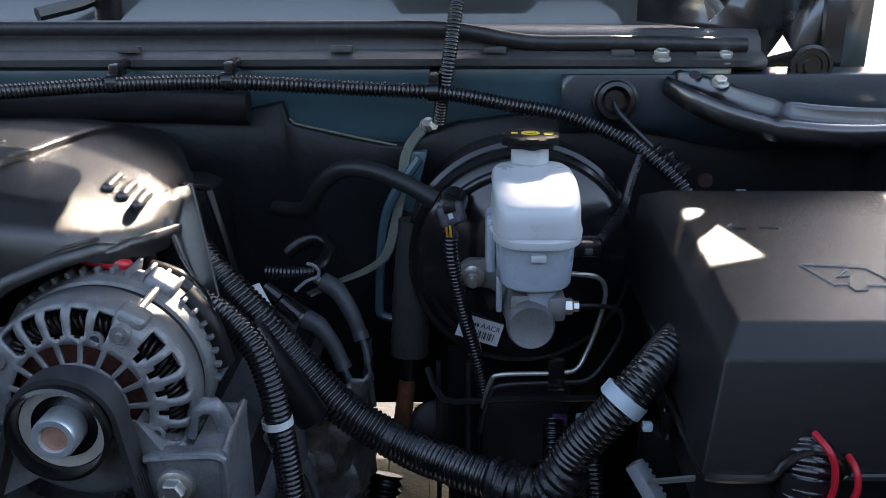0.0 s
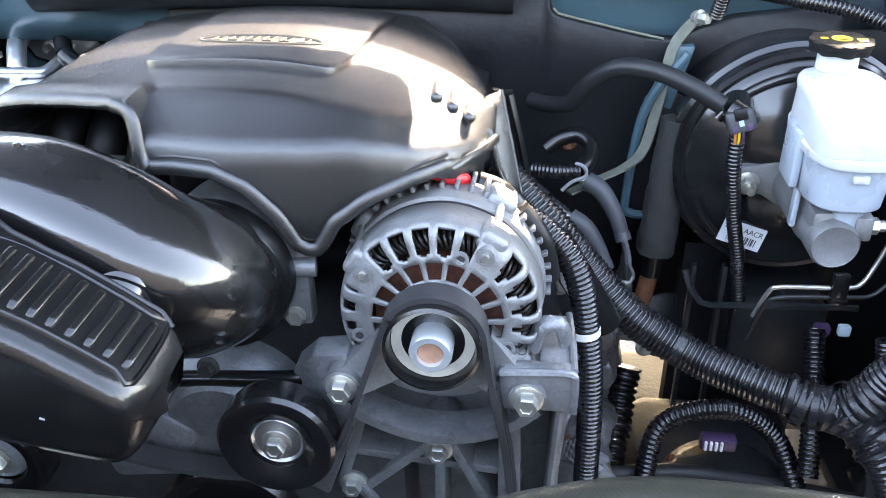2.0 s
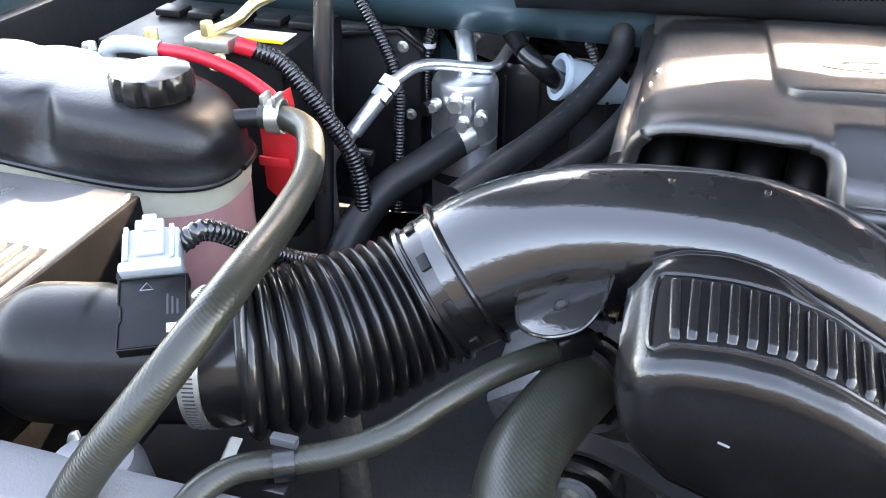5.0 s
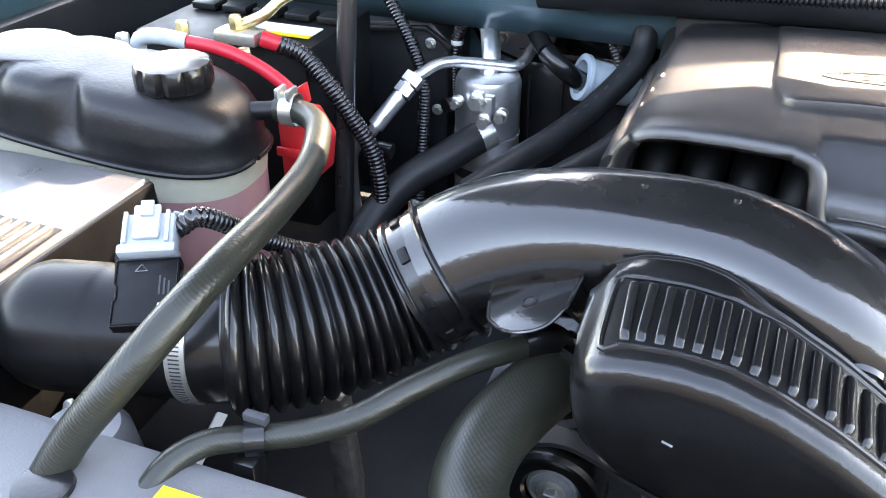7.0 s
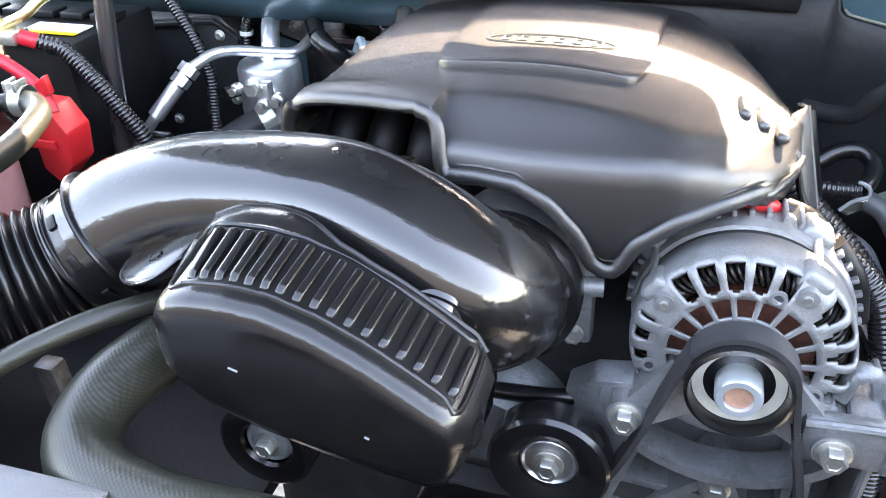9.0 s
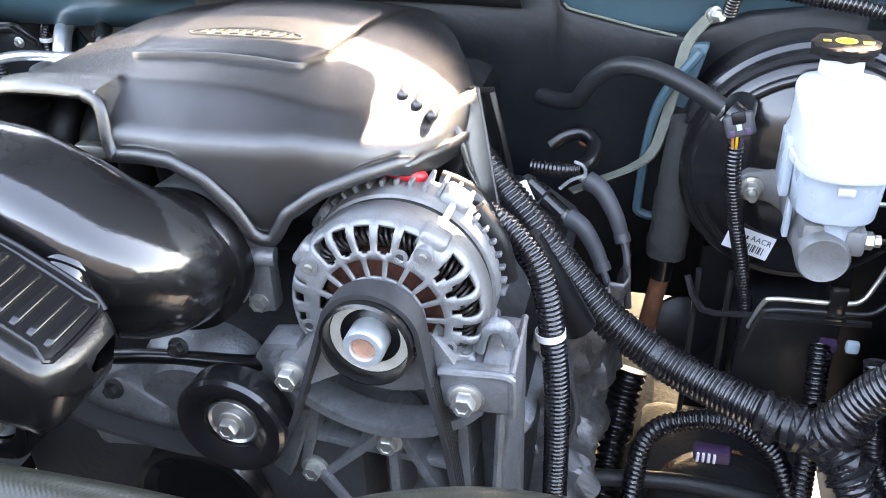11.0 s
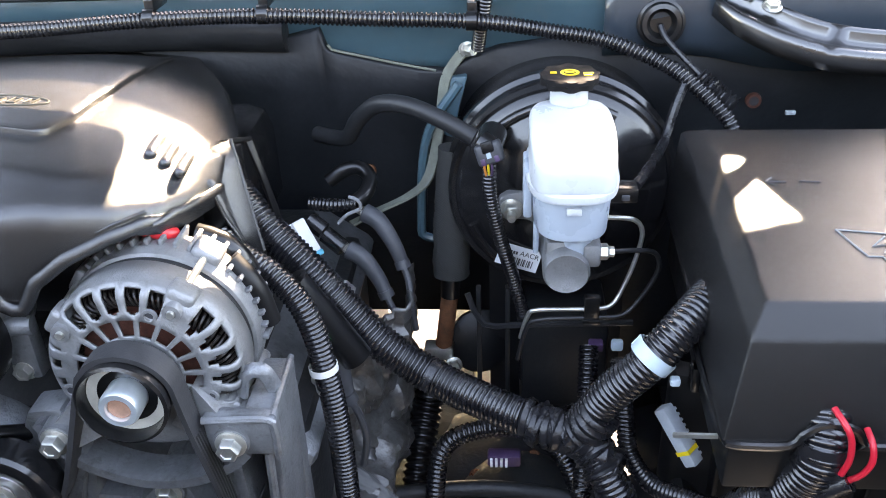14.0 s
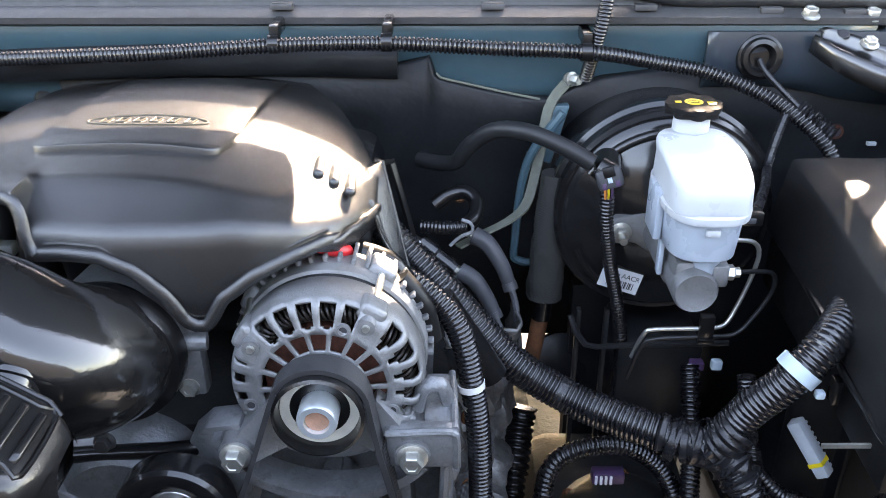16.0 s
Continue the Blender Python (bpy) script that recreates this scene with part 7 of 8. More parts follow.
def build_fuse_box():
    th = thing("fuse_box", (0.35, 0.75, 1.08), "black fuse box with a sloping grained lid and embossed icon", "fuse box")
    # foot, shoulder and top loops of the lid
    foot = [(0.196, 0.563, 1.118), (0.505, 0.563, 1.120), (0.512, 0.80, 1.13), (0.512, 0.945, 1.13), (0.206, 0.93, 1.14), (0.201, 0.80, 1.14)]
    shoulder = [(0.208, 0.576, 1.206), (0.498, 0.576, 1.206), (0.500, 0.80, 1.222), (0.500, 0.912, 1.225), (0.211, 0.906, 1.236), (0.2115, 0.80, 1.226)]
    crown = [(0.221, 0.596, 1.2285), (0.485, 0.596, 1.2285), (0.485, 0.80, 1.2465), (0.485, 0.885, 1.245), (0.230, 0.885, 1.246), (0.2295, 0.80, 1.2465)]
    bm = loft([foot, shoulder, crown], closed=True)
    bm.verts.ensure_lookup_table()
    c = [bm.verts[12 + i] for i in range(6)]
    bm.faces.new((c[0], c[1], c[2], c[5]))
    bm.faces.new((c[5], c[2], c[3], c[4]))
    bmesh.ops.recalc_face_normals(bm, faces=bm.faces)
    bmesh.ops.bevel(bm, geom=[e for e in bm.edges if len(e.link_faces) == 2 and e.calc_face_angle() > 0.15], offset=0.0028, segments=3, affect="EDGES", profile=0.5)
    part("lid", bm, LIDGRAIN, th, "grained black lid", angle=40)
    part("body", prism([(0.203, 0.570, 1.06), (0.50, 0.570, 1.06), (0.50, 0.94, 1.06), (0.218, 0.94, 1.06)], (0, 0, 0.075), 0.004), BATTERY, th)
    rim = [(0.216, 0.94, 1.135), (0.199, 0.72, 1.142), (0.196, 0.70, 1.128), (0.197, 0.60, 1.118), (0.199, 0.568, 1.116), (0.206, 0.561, 1.116), (0.246, 0.560, 1.117), (0.254, 0.560, 1.127), (0.266, 0.560, 1.137), (0.280, 0.560, 1.139), (0.294, 0.560, 1.134), (0.302, 0.560, 1.121), (0.312, 0.560, 1.117), (0.46, 0.560, 1.12)]
    part("rim", tube(rim, 0.0035, 8, 0.006), SATIN, th)
    part("side_hasp", box((0.192, 0.66, 1.085), (0.200, 0.675, 1.112), 0.002), SATIN, th)
    # icon of a box with a spark, embossed on the lid

    def on_lid(x, y):
        return (x, y, table(y, [(0.596, 1.2285), (0.80, 1.2465), (0.885, 1.2455)]) + 0.0003)
    for pts in ([(0.300, 0.690), (0.352, 0.682), (0.368, 0.645), (0.358, 0.645), (0.355, 0.650), (0.340, 0.651), (0.337, 0.643), (0.327, 0.643), (0.325, 0.652), (0.314, 0.652), (0.300, 0.690)], [(0.336, 0.680), (0.322, 0.666), (0.334, 0.668), (0.328, 0.656)]):
        part("icon_line", tube([on_lid(*p) for p in pts], 0.0008, 6, 0.05), GREYLINE, th)
    for x in (0.262, 0.292):
        part("arrow_mark", tube([on_lid(x, 0.768), on_lid(x + 0.018, 0.766)], 0.0009, 6, 0.05), GRAIN, th)
    part("arrow_head", tube([on_lid(0.269, 0.775), on_lid(0.262, 0.768), on_lid(0.269, 0.761)], 0.0009, 6, 0.05), GRAIN, th)
    solo("fuse_bracket", prism([(0.172, 0.62, 1.072), (0.205, 0.60, 1.090), (0.205, 0.60, 1.086), (0.172, 0.62, 1.068)], (0, 0.003, 0), 0.0), ZINC, "thin dark bracket beside the fuse box", "bracket")
    th = thing("white_connector", (0.2, 0.67, 1.0), "pale grey multi-pin connector with a yellow band", "plug")
    a, b = Vector((0.176, 0.690, 1.043)), Vector((0.207, 0.664, 0.995))
    m = Matrix.Translation((a + b) / 2) @ axes_for(b - a)
    L = (b - a).length / 2
    part("shell", box((-0.0075, -0.007, -L), (0.0075, 0.007, L), 0.002, m), GREYCONN, th)
    for i in range(9):
        z = -L + 0.006 + i * (2 * L - 0.014) / 8
        part("ridge", box((0.0068, -0.0065, z), (0.0098, 0.0065, z + 0.003), 0.0006, m), GREYCONN, th)
    part("yellow_band", box((-0.0080, -0.0075, L * 0.45), (0.0080, 0.0075, L * 0.58), 0, m), YELLOW, th, "yellow lock band")


build_fuse_box()


# ---- cowl details and the hood hinge ----
def build_cowl_details():
    th = thing("cowl_conduit", (0.0, 1.0, 1.3), "long black corrugated conduit clipped along the cowl", "conduit", "conduits")
    pts = [(-0.70, 0.99, 1.325), (-0.60, 0.985, 1.330), (-0.50, 0.982, 1.335), (-0.373, 0.986, 1.342), (-0.245, 0.987, 1.344), (-0.118, 0.991, 1.337), (-0.003, 1.001, 1.329), (0.076, 1.02, 1.312), (0.143, 1.02, 1.299), (0.207, 1.0, 1.276), (0.241, 0.975, 1.256), (0.270, 0.955, 1.230), (0.28, 0.95, 1.21)]
    part("sleeve", corrugated(pts, 0.0090, 0.0052, 0.0026, 16), CONDUIT, th)
    for x, y, z in ((-0.373, 0.988, 1.343), (-0.243, 0.989, 1.345), (-0.012, 1.001, 1.330)):
        band(th, (x, y, z), (1, 0.02, 0), 0.0108, 0.012, SATIN, "clip")
        part("clip_tongue", box((x - 0.005, y, z + 0.006), (x + 0.007, y + 0.045, z + 0.022), 0.003), SATIN, th)
    for k, p in enumerate(((0.252, 0.985, 1.258), (0.268, 0.972, 1.246))):
        part("taped_knot", tube([Vector(p) + Vector((-0.010, 0.006, 0.008)), p, Vector(p) + Vector((0.010, -0.008, -0.006))], lambda f, s: 0.010 + 0.0025 * math.sin(f * 900 + k), 12, 0.002), TAPE, th)
    th = thing("upright_conduit", (0.0, 1.02, 1.3), "black taped conduit rising over the cowl", "conduit", "conduits")
    part("sleeve", corrugated([(-0.006, 1.03, 1.29), (0.0, 1.015, 1.33), (0.006, 1.01, 1.365), (0.012, 1.02, 1.405), (0.018, 1.04, 1.45)], 0.0085, 0.004, 0.0012, 12), CONDUIT, th)
    solo("firewall_grommet", lathe((0.204, 1.040, 1.313), (-0.05, -1, 0.15), [(0.0, -0.002), (0.012, -0.002), (0.013, 0.006), (0.017, 0.011), (0.022, 0.010), (0.024, 0.004), (0.027, 0.003), (0.028, -0.006)], 40), RUBBER, "black rubber grommet in the firewall", "grommet")
    solo("grommet_lead", tube([(0.203, 1.036, 1.311), (0.208, 1.026, 1.300), (0.226, 1.012, 1.282), (0.248, 1.0, 1.262), (0.262, 0.98, 1.25)], 0.0036, 8, 0.008), TAPE, "thin black lead from the grommet", "cable")
    solo("side_lead", tube([(0.228, 0.985, 1.265), (0.215, 0.97, 1.235), (0.205, 0.955, 1.205), (0.185, 0.90, 1.205), (0.158, 0.84, 1.204)], 0.0055, 8, 0.008), TAPE, "taped lead to the brake reservoir sensor", "cable")
    bm = loft([[(x, 1.050, table(x, [(0.14, 1.272), (0.22, 1.274), (0.27, 1.268), (0.32, 1.256), (0.367, 1.250), (0.54, 1.248)])), (x, 1.046, 1.29), (x, 1.042, 1.325), (x, 1.046, 1.342), (x, 1.060, 1.349)] for x in np.linspace(0.14, 0.54, 24)])
    solid(structure("cowl_corner", bm, SLATE, "slate blue painted cowl corner panel", "panel"), 0.005)
    for x in (-0.37, -0.12, 0.06, 0.21, 0.31):
        y = 1.035 + 0.05 * max(0, x - 0.05) ** 1.3
        solo("cowl_clip", box((x - 0.013, y, 1.371 - 0.03 * max(0, x)), (x + 0.013, y + 0.012, 1.378 - 0.03 * max(0, x)), 0.001), COWL, "small grey cowl clip", "clip", "cowl clips")
    for p in ((0.255, 1.042, 1.3615), (0.332, 1.050, 1.358)):
        solo("cowl_bolt", bolt(p, (0, -0.25, 1), 0.009, 0.011), ZINC, "zinc bolt on the cowl corner", "bolt", "cowl bolts")
    th = thing("firewall_hole", (0.331, 1.07, 1.205), "rusty rimmed bolt hole in the firewall", "bolt hole")
    part("rim", lathe((0.331, 1.072, 1.205), (0, -1, 0), [(0.005, -0.004), (0.006, 0.002), (0.009, 0.002), (0.010, -0.004)], 28), WINDING, th)
    # black disc paints the dark inside of the bolt hole
    part("bore", lathe((0.331, 1.0705, 1.205), (0, -1, 0), [(0.0065, 0.0), (0.0, 0.0)], 20), INK, th)
    solo("edge_clip", box((0.367, 1.056, 1.192), (0.379, 1.062, 1.197), 0.001), GREYCONN, "tiny white clip on the firewall edge", "clip")
    # hood hinge
    th = thing("hinge_assembly", (0.42, 1.0, 1.28), "glossy black curved hood hinge with a coil spring", "hinge")
    upper = [(0.275, 1.055, 1.347), (0.300, 1.035, 1.346), (0.332, 1.012, 1.338), (0.368, 1.0, 1.326), (0.413, 0.992, 1.319), (0.461, 0.992, 1.315), (0.515, 1.0, 1.311)]
    lower = [(0.258, 1.030, 1.330), (0.275, 1.005, 1.318), (0.300, 0.985, 1.306), (0.332, 0.968, 1.296), (0.378, 0.956, 1.287), (0.44, 0.955, 1.281), (0.515, 0.968, 1.280)]
    wave = [(0.0, -0.010), (0.04, 0.0), (0.12, 0.0045), (0.22, 0.003), (0.30, -0.004), (0.45, -0.005), (0.56, 0.002), (0.68, 0.009), (0.80, 0.0105), (0.90, 0.006), (0.96, -0.001), (1.0, -0.010)]
    ups, lows = curve_points(upper, 0.012), curve_points(lower, 0.012)
    rows = []
    for i in range(28):
        p, q = ups[round(i * (len(ups) - 1) / 27)], lows[round(i * (len(lows) - 1) / 27)]
        rows.append([p.lerp(q, s) + Vector((-0.1, -0.55, 0.83)) * h for s, h in wave])
    solid(part("stamped_arm", loft(rows), HINGE, th, angle=70), 0.003)
    # slot in the arm is a black disc painted as shade
    part("arm_slot", lathe((0.292, 1.025, 1.345), (-0.1, -0.55, 0.83), [(0.0, 0.001), (0.006, 0.001), (0.007, 0.0)], 20), INK, th)
    part("upper_arm", flat_band([(0.468, 1.08, 1.32), (0.468, 1.08, 1.40), (0.468, 1.10, 1.50)], 0.024, 0.010, (1, 0, 0)), BLACKPAINT, th)
    part("rear_arm", flat_band([(0.485, 1.14, 1.34), (0.48, 1.14, 1.42), (0.475, 1.15, 1.52)], 0.034, 0.010, (1, 0, 0)), BLACKPAINT, th)
    part("spring", lathe((0.436, 1.06, 1.350), (0, -1, 0.1), [(0, 0), (0.024, 0.0), (0.025, 0.010), (0.021, 0.0105), (0.021, 0.008), (0.017, 0.008), (0.017, 0.0105), (0.013, 0.0105), (0.013, 0.008), (0.009, 0.008), (0.009, 0.011), (0, 0.011)], 40), BLACKPAINT, th)
    part("pivot", bolt((0.315, 1.005, 1.338), (0, -0.4, 1), 0.008, 0.008), ZINC, th)
    for p in ((0.53, 0.98, 1.30), (0.525, 1.06, 1.31)):
        part("fender_bolt", bolt(p, (0, 0, 1), 0.010, 0.010), ZINC, th)
    # wiper and mirror glimpsed at the cowl
    solo("windshield_wiper", tube([(-0.50, 1.10, 1.41), (-0.45, 1.15, 1.425), (-0.41, 1.18, 1.46)], 0.009, 8, 0.02), SATIN, "black wiper arm on the cowl", "wiper")
    solo("wiper_cap", cyl((-0.435, 1.16, 1.40), (-0.43, 1.155, 1.452), 0.018), SATIN, "black wiper pivot cap", "wiper")


build_cowl_details()


# ---- low parts beside the engine ----
def build_low_side():
    th = thing("steering_shaft", (-0.05, 1.0, 0.75), "steering shaft with a black sleeve and rusty joint", "shaft")
    bm = tube([(-0.034, 1.006, 1.175), (-0.036, 1.003, 1.145), (-0.041, 1.0, 1.08), (-0.045, 1.0, 1.0)], lambda f, s: 0.0215 + 0.0025 * s, 32, 0.004)
    for v in bm.verts:
        v.co += Vector((v.co.x + 0.04, v.co.y - 1.0, 0)) * (0.10 * noise.noise(v.co * 60) + 0.05 * noise.noise(v.co * 160))
    part("sleeve", bm, FABRIC, th, "dark woven fabric sleeve")
    part("inner_sleeve", cyl((-0.045, 1.0, 1.0), (-0.047, 1.0, 0.965), 0.014), SATIN, th)
    part("rusty_tube", cyl((-0.047, 1.0, 0.968), (-0.060, 0.998, 0.87), 0.0115), RUST, th, "rusty steel tube")
    part("yoke", box((-0.085, 0.985, 0.865), (-0.045, 1.01, 0.885), 0.004), ZINC, th)
    part("yoke_bolt", bolt((-0.045, 0.985, 0.858), (0.2, -1, 0.3), 0.009, 0.012), ZINC, th)
    part("boot", corrugated([(-0.072, 0.935, 0.862), (-0.078, 0.92, 0.835), (-0.086, 0.875, 0.80)], 0.021, 0.010, 0.005, 20), RUBBER, th)
    part("boot_tail", corrugated([(-0.086, 0.875, 0.80), (-0.090, 0.84, 0.772), (-0.095, 0.80, 0.74)], 0.0175, 0.009, 0.004, 20), RUBBER, th)
    th = thing("pedal_bracket", (-0.06, 1.04, 1.0), "teal painted bracket with a rectangular opening", "bracket")
    ring = [(-0.030, 1.035, 1.245), (-0.072, 1.035, 1.175), (-0.084, 1.035, 1.06), (-0.080, 1.035, 1.035), (-0.05, 1.035, 1.030)]
    part("frame", tube(ring, 0.006, 8, 0.01), TEAL, th)
    part("face", prism([(-0.02, 1.045, 1.25), (-0.045, 1.045, 1.25), (-0.065, 1.045, 1.18), (-0.04, 1.045, 1.17)], (0, 0.03, 0), 0.003), TEAL, th)
    part("plate", prism([(-0.07, 1.05, 1.18), (-0.08, 1.05, 1.03), (0.0, 1.05, 1.03), (0.0, 1.05, 1.2)], (0, 0.02, 0), 0.002), DARKMETAL, th)
    part("coupling_disc", lathe((-0.010, 1.06, 0.845), (0.25, -1, 0.35), [(0, -0.012), (0.045, -0.012), (0.047, -0.004), (0.047, 0.004), (0.040, 0.008), (0, 0.010)], 36), DARKMETAL, th, "dark rubber edged disc")
    # coil, leads and breather elbow on the valve cover
    th = thing("ignition_coil", (-0.18, 0.92, 1.02), "ignition coil with a white and teal connector", "ignition coil", "ignition coils")
    d = (Vector((-0.186, 0.884, 1.080)) - Vector((-0.210, 0.90, 1.121))).normalized()
    m = Matrix.Translation((-0.203, 0.890, 1.112)) @ axes_for(d)
    part("connector", box((-0.010, -0.009, -0.024), (0.008, 0.008, 0.018), 0.002, m), WHITENYLON, th, "white connector")
    part("connector_step", box((-0.0145, -0.011, -0.012), (-0.004, -0.003, 0.004), 0.0015, m), WHITENYLON, th)
    part("connector_rail", box((0.0065, -0.0105, -0.020), (0.0095, -0.007, 0.016), 0.0008, m), WHITENYLON, th)
    part("connector_latch", box((-0.005, -0.0135, -0.006), (0.004, -0.0085, 0.008), 0.001, m), WHITENYLON, th)
    for i in range(5):
        part("connector_tooth", box((-0.0125, -0.008, -0.024 + 0.008 * i), (-0.0095, 0.004, -0.020 + 0.008 * i), 0.0006, m), WHITENYLON, th)
    part("connector_lock", box((-0.010, -0.0095, 0.017), (0.009, 0.009, 0.024), 0.002, m), BLUEW, th, "teal lock")
    for dx, p, q in ((0, (-0.206, 0.928, 1.118), (-0.188, 0.922, 1.106)), (0, (-0.186, 0.918, 1.104), (-0.164, 0.908, 1.090))):
        part("cylinder", cyl(p, q, 0.0105, None, 20), BLACKPAINT, th, "gloss black coil tower")
    part("stud", bolt((-0.160, 0.872, 1.059), (0.6, -0.6, 0.2), 0.0065, 0.016), ZINC, th)
    for i, mat in enumerate((PURPLE, WHITENYLON, GREEN)):
        part("wire", tube([m @ Vector((-0.006 + 0.005 * i, -0.004, 0.024)), m @ Vector((-0.002 + 0.005 * i, -0.006, 0.034)), m @ Vector((0.008, 0.004, 0.046))], 0.0014, 6, 0.005), mat, th)
    for pts, lead in (([(-0.141, 0.942, 1.120), (-0.124, 0.935, 1.112), (-0.107, 0.925, 1.088), (-0.098, 0.92, 1.066)], [(-0.098, 0.92, 1.066), (-0.090, 0.91, 1.045), (-0.087, 0.90, 1.02), (-0.083, 0.90, 0.98)]),
                      ([(-0.158, 0.911, 1.087), (-0.141, 0.905, 1.079), (-0.125, 0.90, 1.056), (-0.117, 0.895, 1.040)], [(-0.117, 0.895, 1.040), (-0.108, 0.888, 1.02), (-0.094, 0.88, 1.0)]),
                      ([(-0.166, 0.765, 1.080), (-0.158, 0.76, 1.062), (-0.146, 0.75, 1.040), (-0.141, 0.742, 1.010)], [(-0.141, 0.742, 1.010), (-0.130, 0.74, 0.985), (-0.124, 0.74, 0.95), (-0.131, 0.74, 0.91)])):
        th = thing("plug_lead", pts[-1], "grey rubber spark plug boot and lead", "cable", "plug leads")
        part("boot", tube(pts, lambda f, s: 0.0115 - 0.003 * s, 14, 0.006), GREYRUBBER, th)
        part("collar", tube([pts[-1], tuple(Vector(pts[-1]).lerp(Vector(lead[1]), 0.4))], 0.0095, 14, 0.004), GREYRUBBER, th)
        part("lead", tube(lead, 0.0042, 8, 0.008), GREYRUBBER, th)
        part("clip", bolt(Vector(pts[0]), Vector(pts[0]) - Vector(pts[1]), 0.006, 0.012), ZINC, th)
    th = thing("breather_elbow", (-0.17, 0.95, 1.12), "black corrugated breather elbow with a white clip", "hose")
    part("elbow", corrugated([(-0.205, 0.94, 1.133), (-0.175, 0.936, 1.133), (-0.150, 0.94, 1.133)], 0.0085, 0.0045, 0.0012, 12), CONDUIT, th)
    part("bend", tube([(-0.152, 0.94, 1.133), (-0.140, 0.957, 1.139), (-0.138, 0.978, 1.149), (-0.152, 0.99, 1.156), (-0.172, 0.99, 1.152), (-0.19, 0.985, 1.14)], 0.0095, 12, 0.006), RUBBER, th)
    part("clip", tube([(-0.156, 0.93, 1.147), (-0.146, 0.928, 1.144), (-0.143, 0.928, 1.133), (-0.158, 0.924, 1.127), (-0.170, 0.92, 1.117)], 0.0022, 8, 0.005), GREYLINE, th)
    solo("firewall_plug", lathe((-0.158, 1.094, 1.103), (0, -1, 0.15), [(0, -0.004), (0.004, -0.003), (0.005, 0.001), (0.007, 0.003), (0.0095, 0.002), (0.0105, -0.010)], 24), RUST, "rusty stud washer on the firewall", "fastener")
    th = thing("oil_sender", (-0.165, 0.73, 1.05), "black sensor body with a white and green tag", "sensor")
    part("body", cyl((-0.18, 0.735, 1.155), (-0.125, 0.74, 1.06), 0.017), SATIN, th)
    m = Matrix.Translation((-0.158, 0.716, 1.112)) @ axes_for((0.055, 0.005, -0.095))
    part("tag", box((-0.010, -0.006, -0.022), (0.012, 0.004, 0.020), 0.002, m), LABEL, th, "white tag")
    part("tag_end", box((-0.0104, -0.0064, 0.012), (0.0124, 0.0044, 0.020), 0.001, m), GREEN, th, "green tag end")
    part("fitting", bolt((-0.155, 0.70, 1.065), (0.4, -1, -0.2), 0.007, 0.02), ZINC, th)
    # heat shield and dark clutter below the harness
    rows = []
    for v in np.linspace(0, 1, 44):
        row = []
        for u in np.linspace(0, 1, 36):
            p = Vector((table(u, [(0, -0.175), (0.5, -0.140), (0.85, -0.100), (1, -0.095)]) - 0.03 * max(0, v - 0.6), table(u, [(0, 0.745), (0.5, 0.80), (0.85, 0.875), (1, 0.96)]), 1.035 - 0.23 * v + 0.01 * math.sin(7 * u)))
            k = noise.noise(p * 22) * 0.016 + abs(noise.noise(p * 48)) * 0.014 + noise.noise(p * 110) * 0.003
            row.append(p + Vector((k, -k, 0)))
        rows.append(row)
    th = thing("heat_shield", (-0.13, 0.84, 0.80), "stained and dented heat shield over the exhaust", "heat shield")
    solid(part("sheet", loft(rows), HEATSHIELD, th), 0.003)
    for p in ((-0.150, 0.765, 0.985), (-0.108, 0.865, 0.965), (-0.150, 0.755, 0.89)):
        part("shield_bolt", bolt(p, (0.7, -0.7, 0.2), 0.007, 0.009), RUST, th)
    part("braided_sleeve", tube([(-0.150, 0.735, 0.90), (-0.125, 0.738, 0.872), (-0.105, 0.742, 0.84)], 0.015, 14, 0.006), BRAID, th, "braided metal sleeve")
    th = thing("axle_housing", (0.05, 0.85, 0.5), "rusty grimy axle and steering parts low in the bay", "axle")
    part("housing", cyl((-0.3, 0.80, 0.62), (0.40, 0.84, 0.66), 0.05), GRIME, th)
    part("cover", lathe((0.05, 0.82, 0.74), (0, -0.4, 1), [(0.09, -0.08), (0.09, 0.01), (0.075, 0.03), (0.04, 0.045), (0, 0.05)], 32), GRIME, th)
    part("gear_box", box((-0.06, 0.84, 0.58), (0.16, 1.02, 0.76), 0.03), GRIME, th)
    for i in range(6):
        a = radians(60 * i + 20)
        part("cover_bolt", bolt((0.05 + 0.08 * math.cos(a), 0.816 + 0.075 * math.sin(a), 0.752 + 0.03 * math.sin(a)), (0, -0.4, 1), 0.007, 0.008), RUST, th)
    part("cross_tube", tube([(-0.12, 0.80, 0.80), (0.0, 0.81, 0.805), (0.12, 0.81, 0.79), (0.3, 0.8, 0.77)], 0.010, 14, 0.02), GRIME, th)
    th = thing("low_loom", (0.03, 0.80, 0.84), "black wiring loom with a purple plug", "conduit", "conduits")
    part("sleeve", corrugated([(-0.06, 0.78, 0.80), (-0.05, 0.80, 0.87), (-0.02, 0.81, 0.895), (0.04, 0.82, 0.895), (0.09, 0.82, 0.86), (0.12, 0.80, 0.80)], 0.012, 0.006, 0.002, 14), CONDUIT, th)
    part("plug", box((0.005, 0.805, 0.845), (0.045, 0.822, 0.862), 0.003), PURPLE, th, "purple plug")
    for i in range(4):
        part("pin_slot", box((0.008 + 0.006 * i, 0.802, 0.848), (0.011 + 0.006 * i, 0.806, 0.860), 0.0005), WHITENYLON, th)
    th = thing("abs_block", (0.1, 0.95, 0.9), "black hydraulic block with purple and grey plugs", "hydraulic unit")
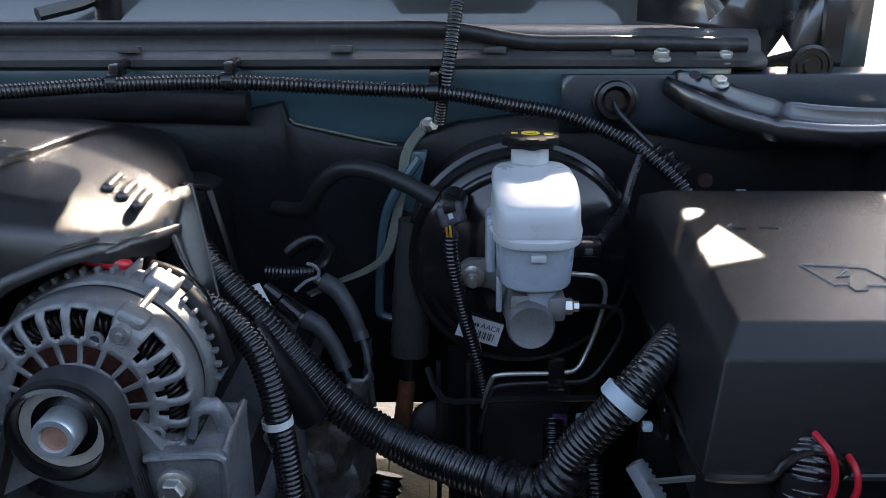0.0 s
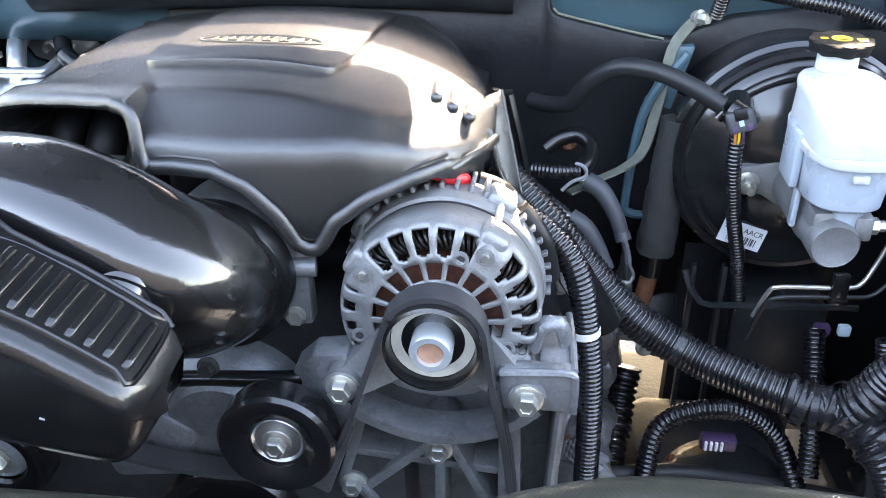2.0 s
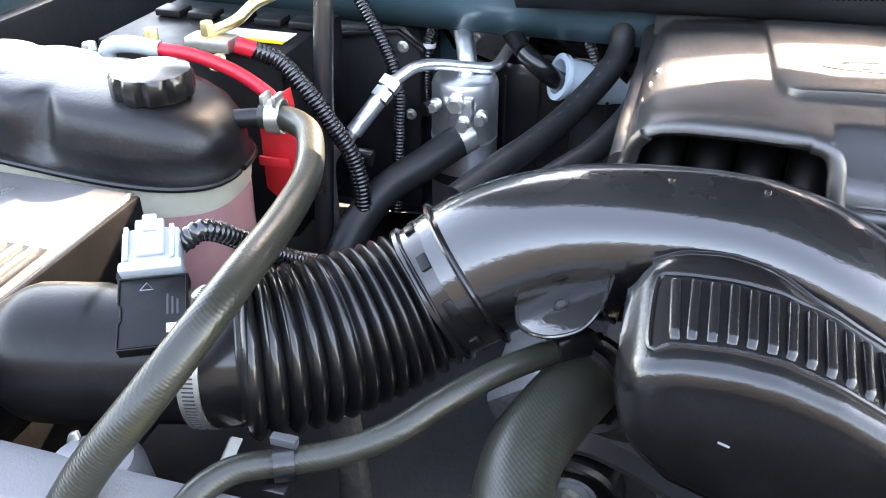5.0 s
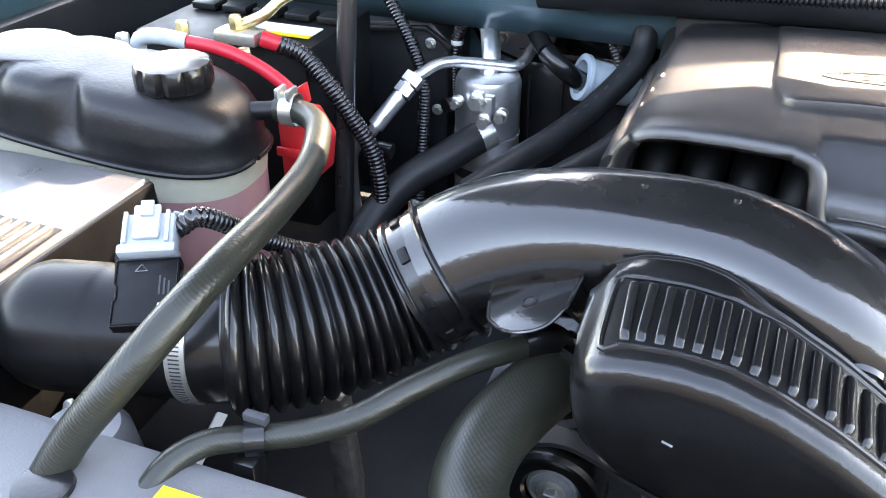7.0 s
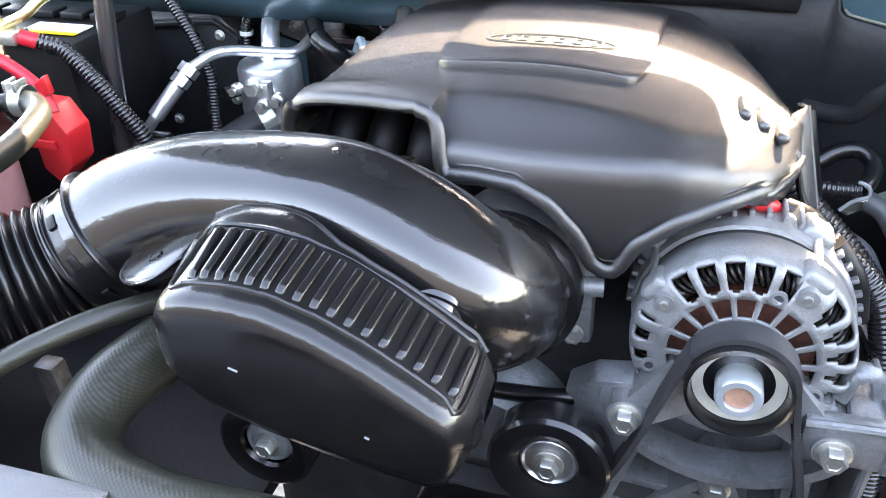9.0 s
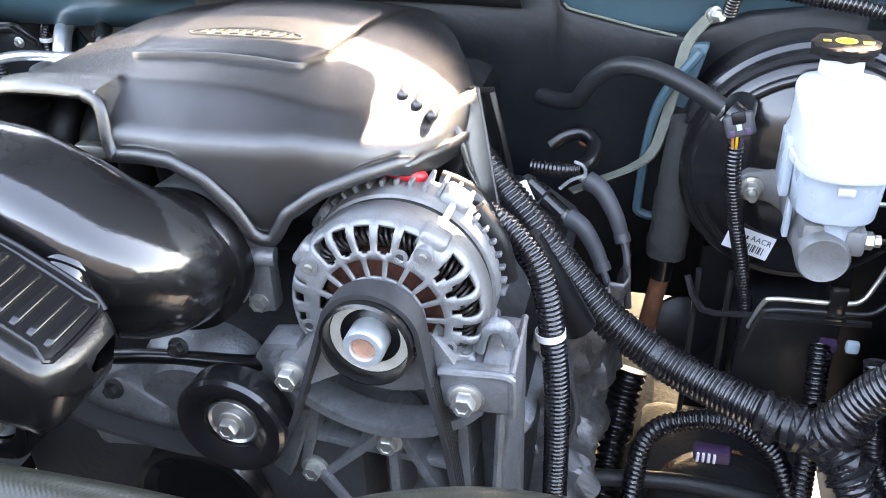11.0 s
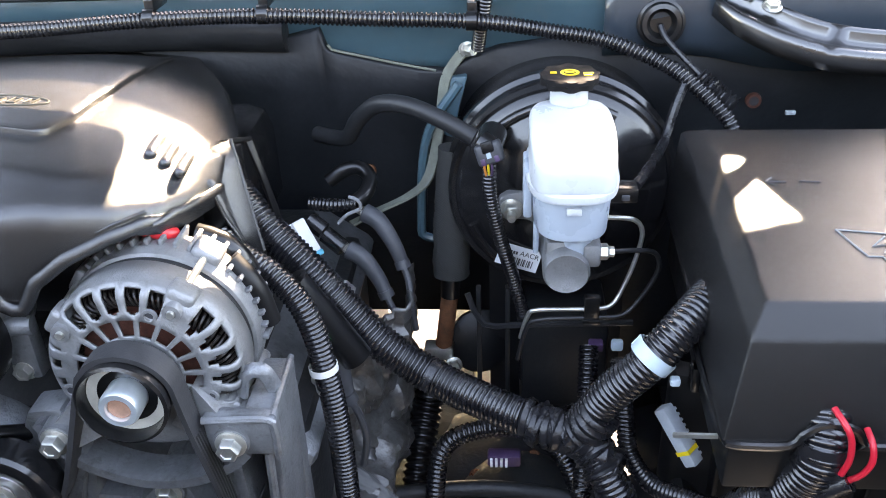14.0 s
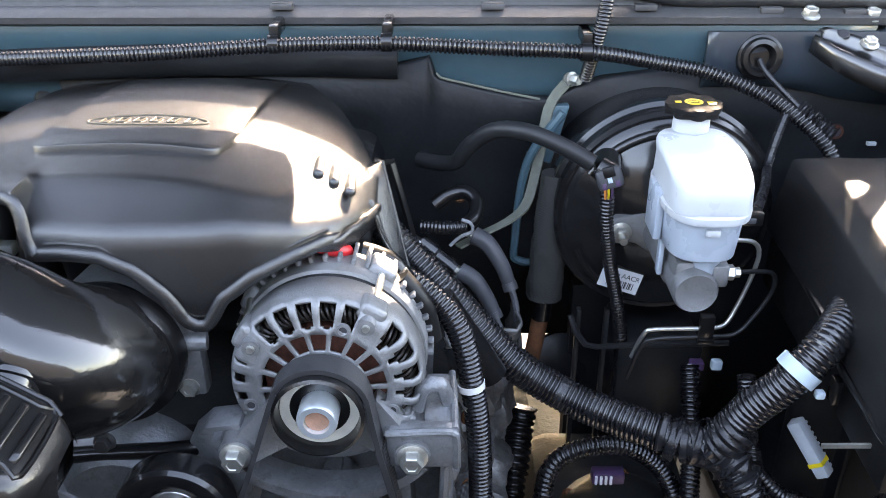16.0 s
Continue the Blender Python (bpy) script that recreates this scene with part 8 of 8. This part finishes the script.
    part("block", box((0.045, 0.92, 0.84), (0.155, 1.03, 0.975), 0.008), DARKMETAL, th)
    part("plug", box((0.125, 0.872, 0.968), (0.142, 0.885, 0.980), 0.002), PURPLE, th)
    part("grey_plug", box((0.152, 0.876, 0.966), (0.166, 0.886, 0.980), 0.003), BANDGREY, th)
    part("loom", corrugated([(0.125, 0.875, 0.975), (0.122, 0.84, 0.94), (0.118, 0.80, 0.90), (0.115, 0.77, 0.85)], 0.012, 0.0055, 0.0018, 14), CONDUIT, th)
    part("frame", tube([(-0.02, 0.92, 1.02), (0.0, 0.905, 0.985), (0.06, 0.905, 0.985), (0.18, 0.91, 0.985)], 0.004, 6, 0.02), DARKMETAL, th)
    for x in (-0.010, 0.026):
        part("upright", box((x, 0.93, 0.80), (x + 0.006, 0.94, 1.02), 0.001), DARKMETAL, th)
    th = thing("side_shield", (0.3, 0.7, 0.62), "black plastic shield under the fuse box", "shield")
    part("panel", prism([(0.19, 0.72, 0.62), (0.19, 0.72, 1.06), (0.40, 0.66, 1.06), (0.40, 0.66, 0.62)], (0, 0.03, 0), 0.01), BATTERY, th)
    for x in (0.235, 0.30, 0.365):
        part("stiffener", box((x, 0.70 - (x - 0.19) * 0.28, 0.64), (x + 0.005, 0.73 - (x - 0.19) * 0.28, 1.055), 0.001), BATTERY, th)
    solo("ribbed_tray", prism([(0.15, 0.73, 0.86), (0.21, 0.69, 0.93), (0.24, 0.69, 0.90), (0.22, 0.73, 0.82)], (0, 0.05, 0), 0.01), SATIN, "black rubber flap below the connector", "flap")
    solo("ground_wire", flat_band([(0.112, 0.655, 1.0), (0.120, 0.64, 0.97), (0.118, 0.63, 0.92), (0.112, 0.62, 0.86)], 0.016, 0.003, (1, 0, 0)), TAPE, "loose end of black tape below the junction", "tape")


build_low_side()
structure("splash_shield", prism([(0.24, 0.60, 0.70), (0.54, 0.60, 0.80), (0.54, 1.2, 0.80), (0.22, 1.2, 0.66)], (0, 0, -0.02)), DARKMETAL, "dark splash shield beside the frame", "shield")
structure("cross_member", box((-0.62, 0.62, 0.36), (0.44, 0.76, 0.52), 0.02), GRIME, "grimy steel cross member", "cross member")
structure("axle_beam", box((-0.125, 0.50, 0.36), (0.185, 1.40, 0.57), 0.04), GRIME, "grimy axle beam and skid plate", "axle beam")
structure("bell_housing", box((-0.66, 1.0, 0.40), (-0.235, 1.7, 0.86), 0.08), GRIME, "grimy transmission bell housing", "bell housing")
structure("frame_plate", prism([(0.004, 1.06, 0.56), (0.19, 1.06, 0.56), (0.19, 1.06, 0.98), (0.004, 1.06, 0.98)], (0, 0.03, 0)), DARKMETAL, "dark bracket plate behind the brake lines", "plate")
structure("rail_plate", prism([(0.265, 0.60, 0.42), (0.265, 1.7, 0.42), (0.265, 1.7, 0.72), (0.265, 0.60, 0.72)], (0.10, 0, 0)), DARKMETAL, "dark frame side plate", "frame rail")
for lo, hi in (((-0.105, 0.85, 0.585), (-0.03, 1.55, 0.61)), ((-0.20, 1.262, 0.585), (-0.104, 1.352, 0.61)), ((-0.20, 0.85, 0.585), (-0.104, 1.078, 0.61)), ((-0.132, 1.077, 0.585), (-0.104, 1.263, 0.61))):
    structure("chassis_plate", box(lo, hi, 0.004), GRIME, "grimy chassis plate below the steering shaft", "chassis plate")
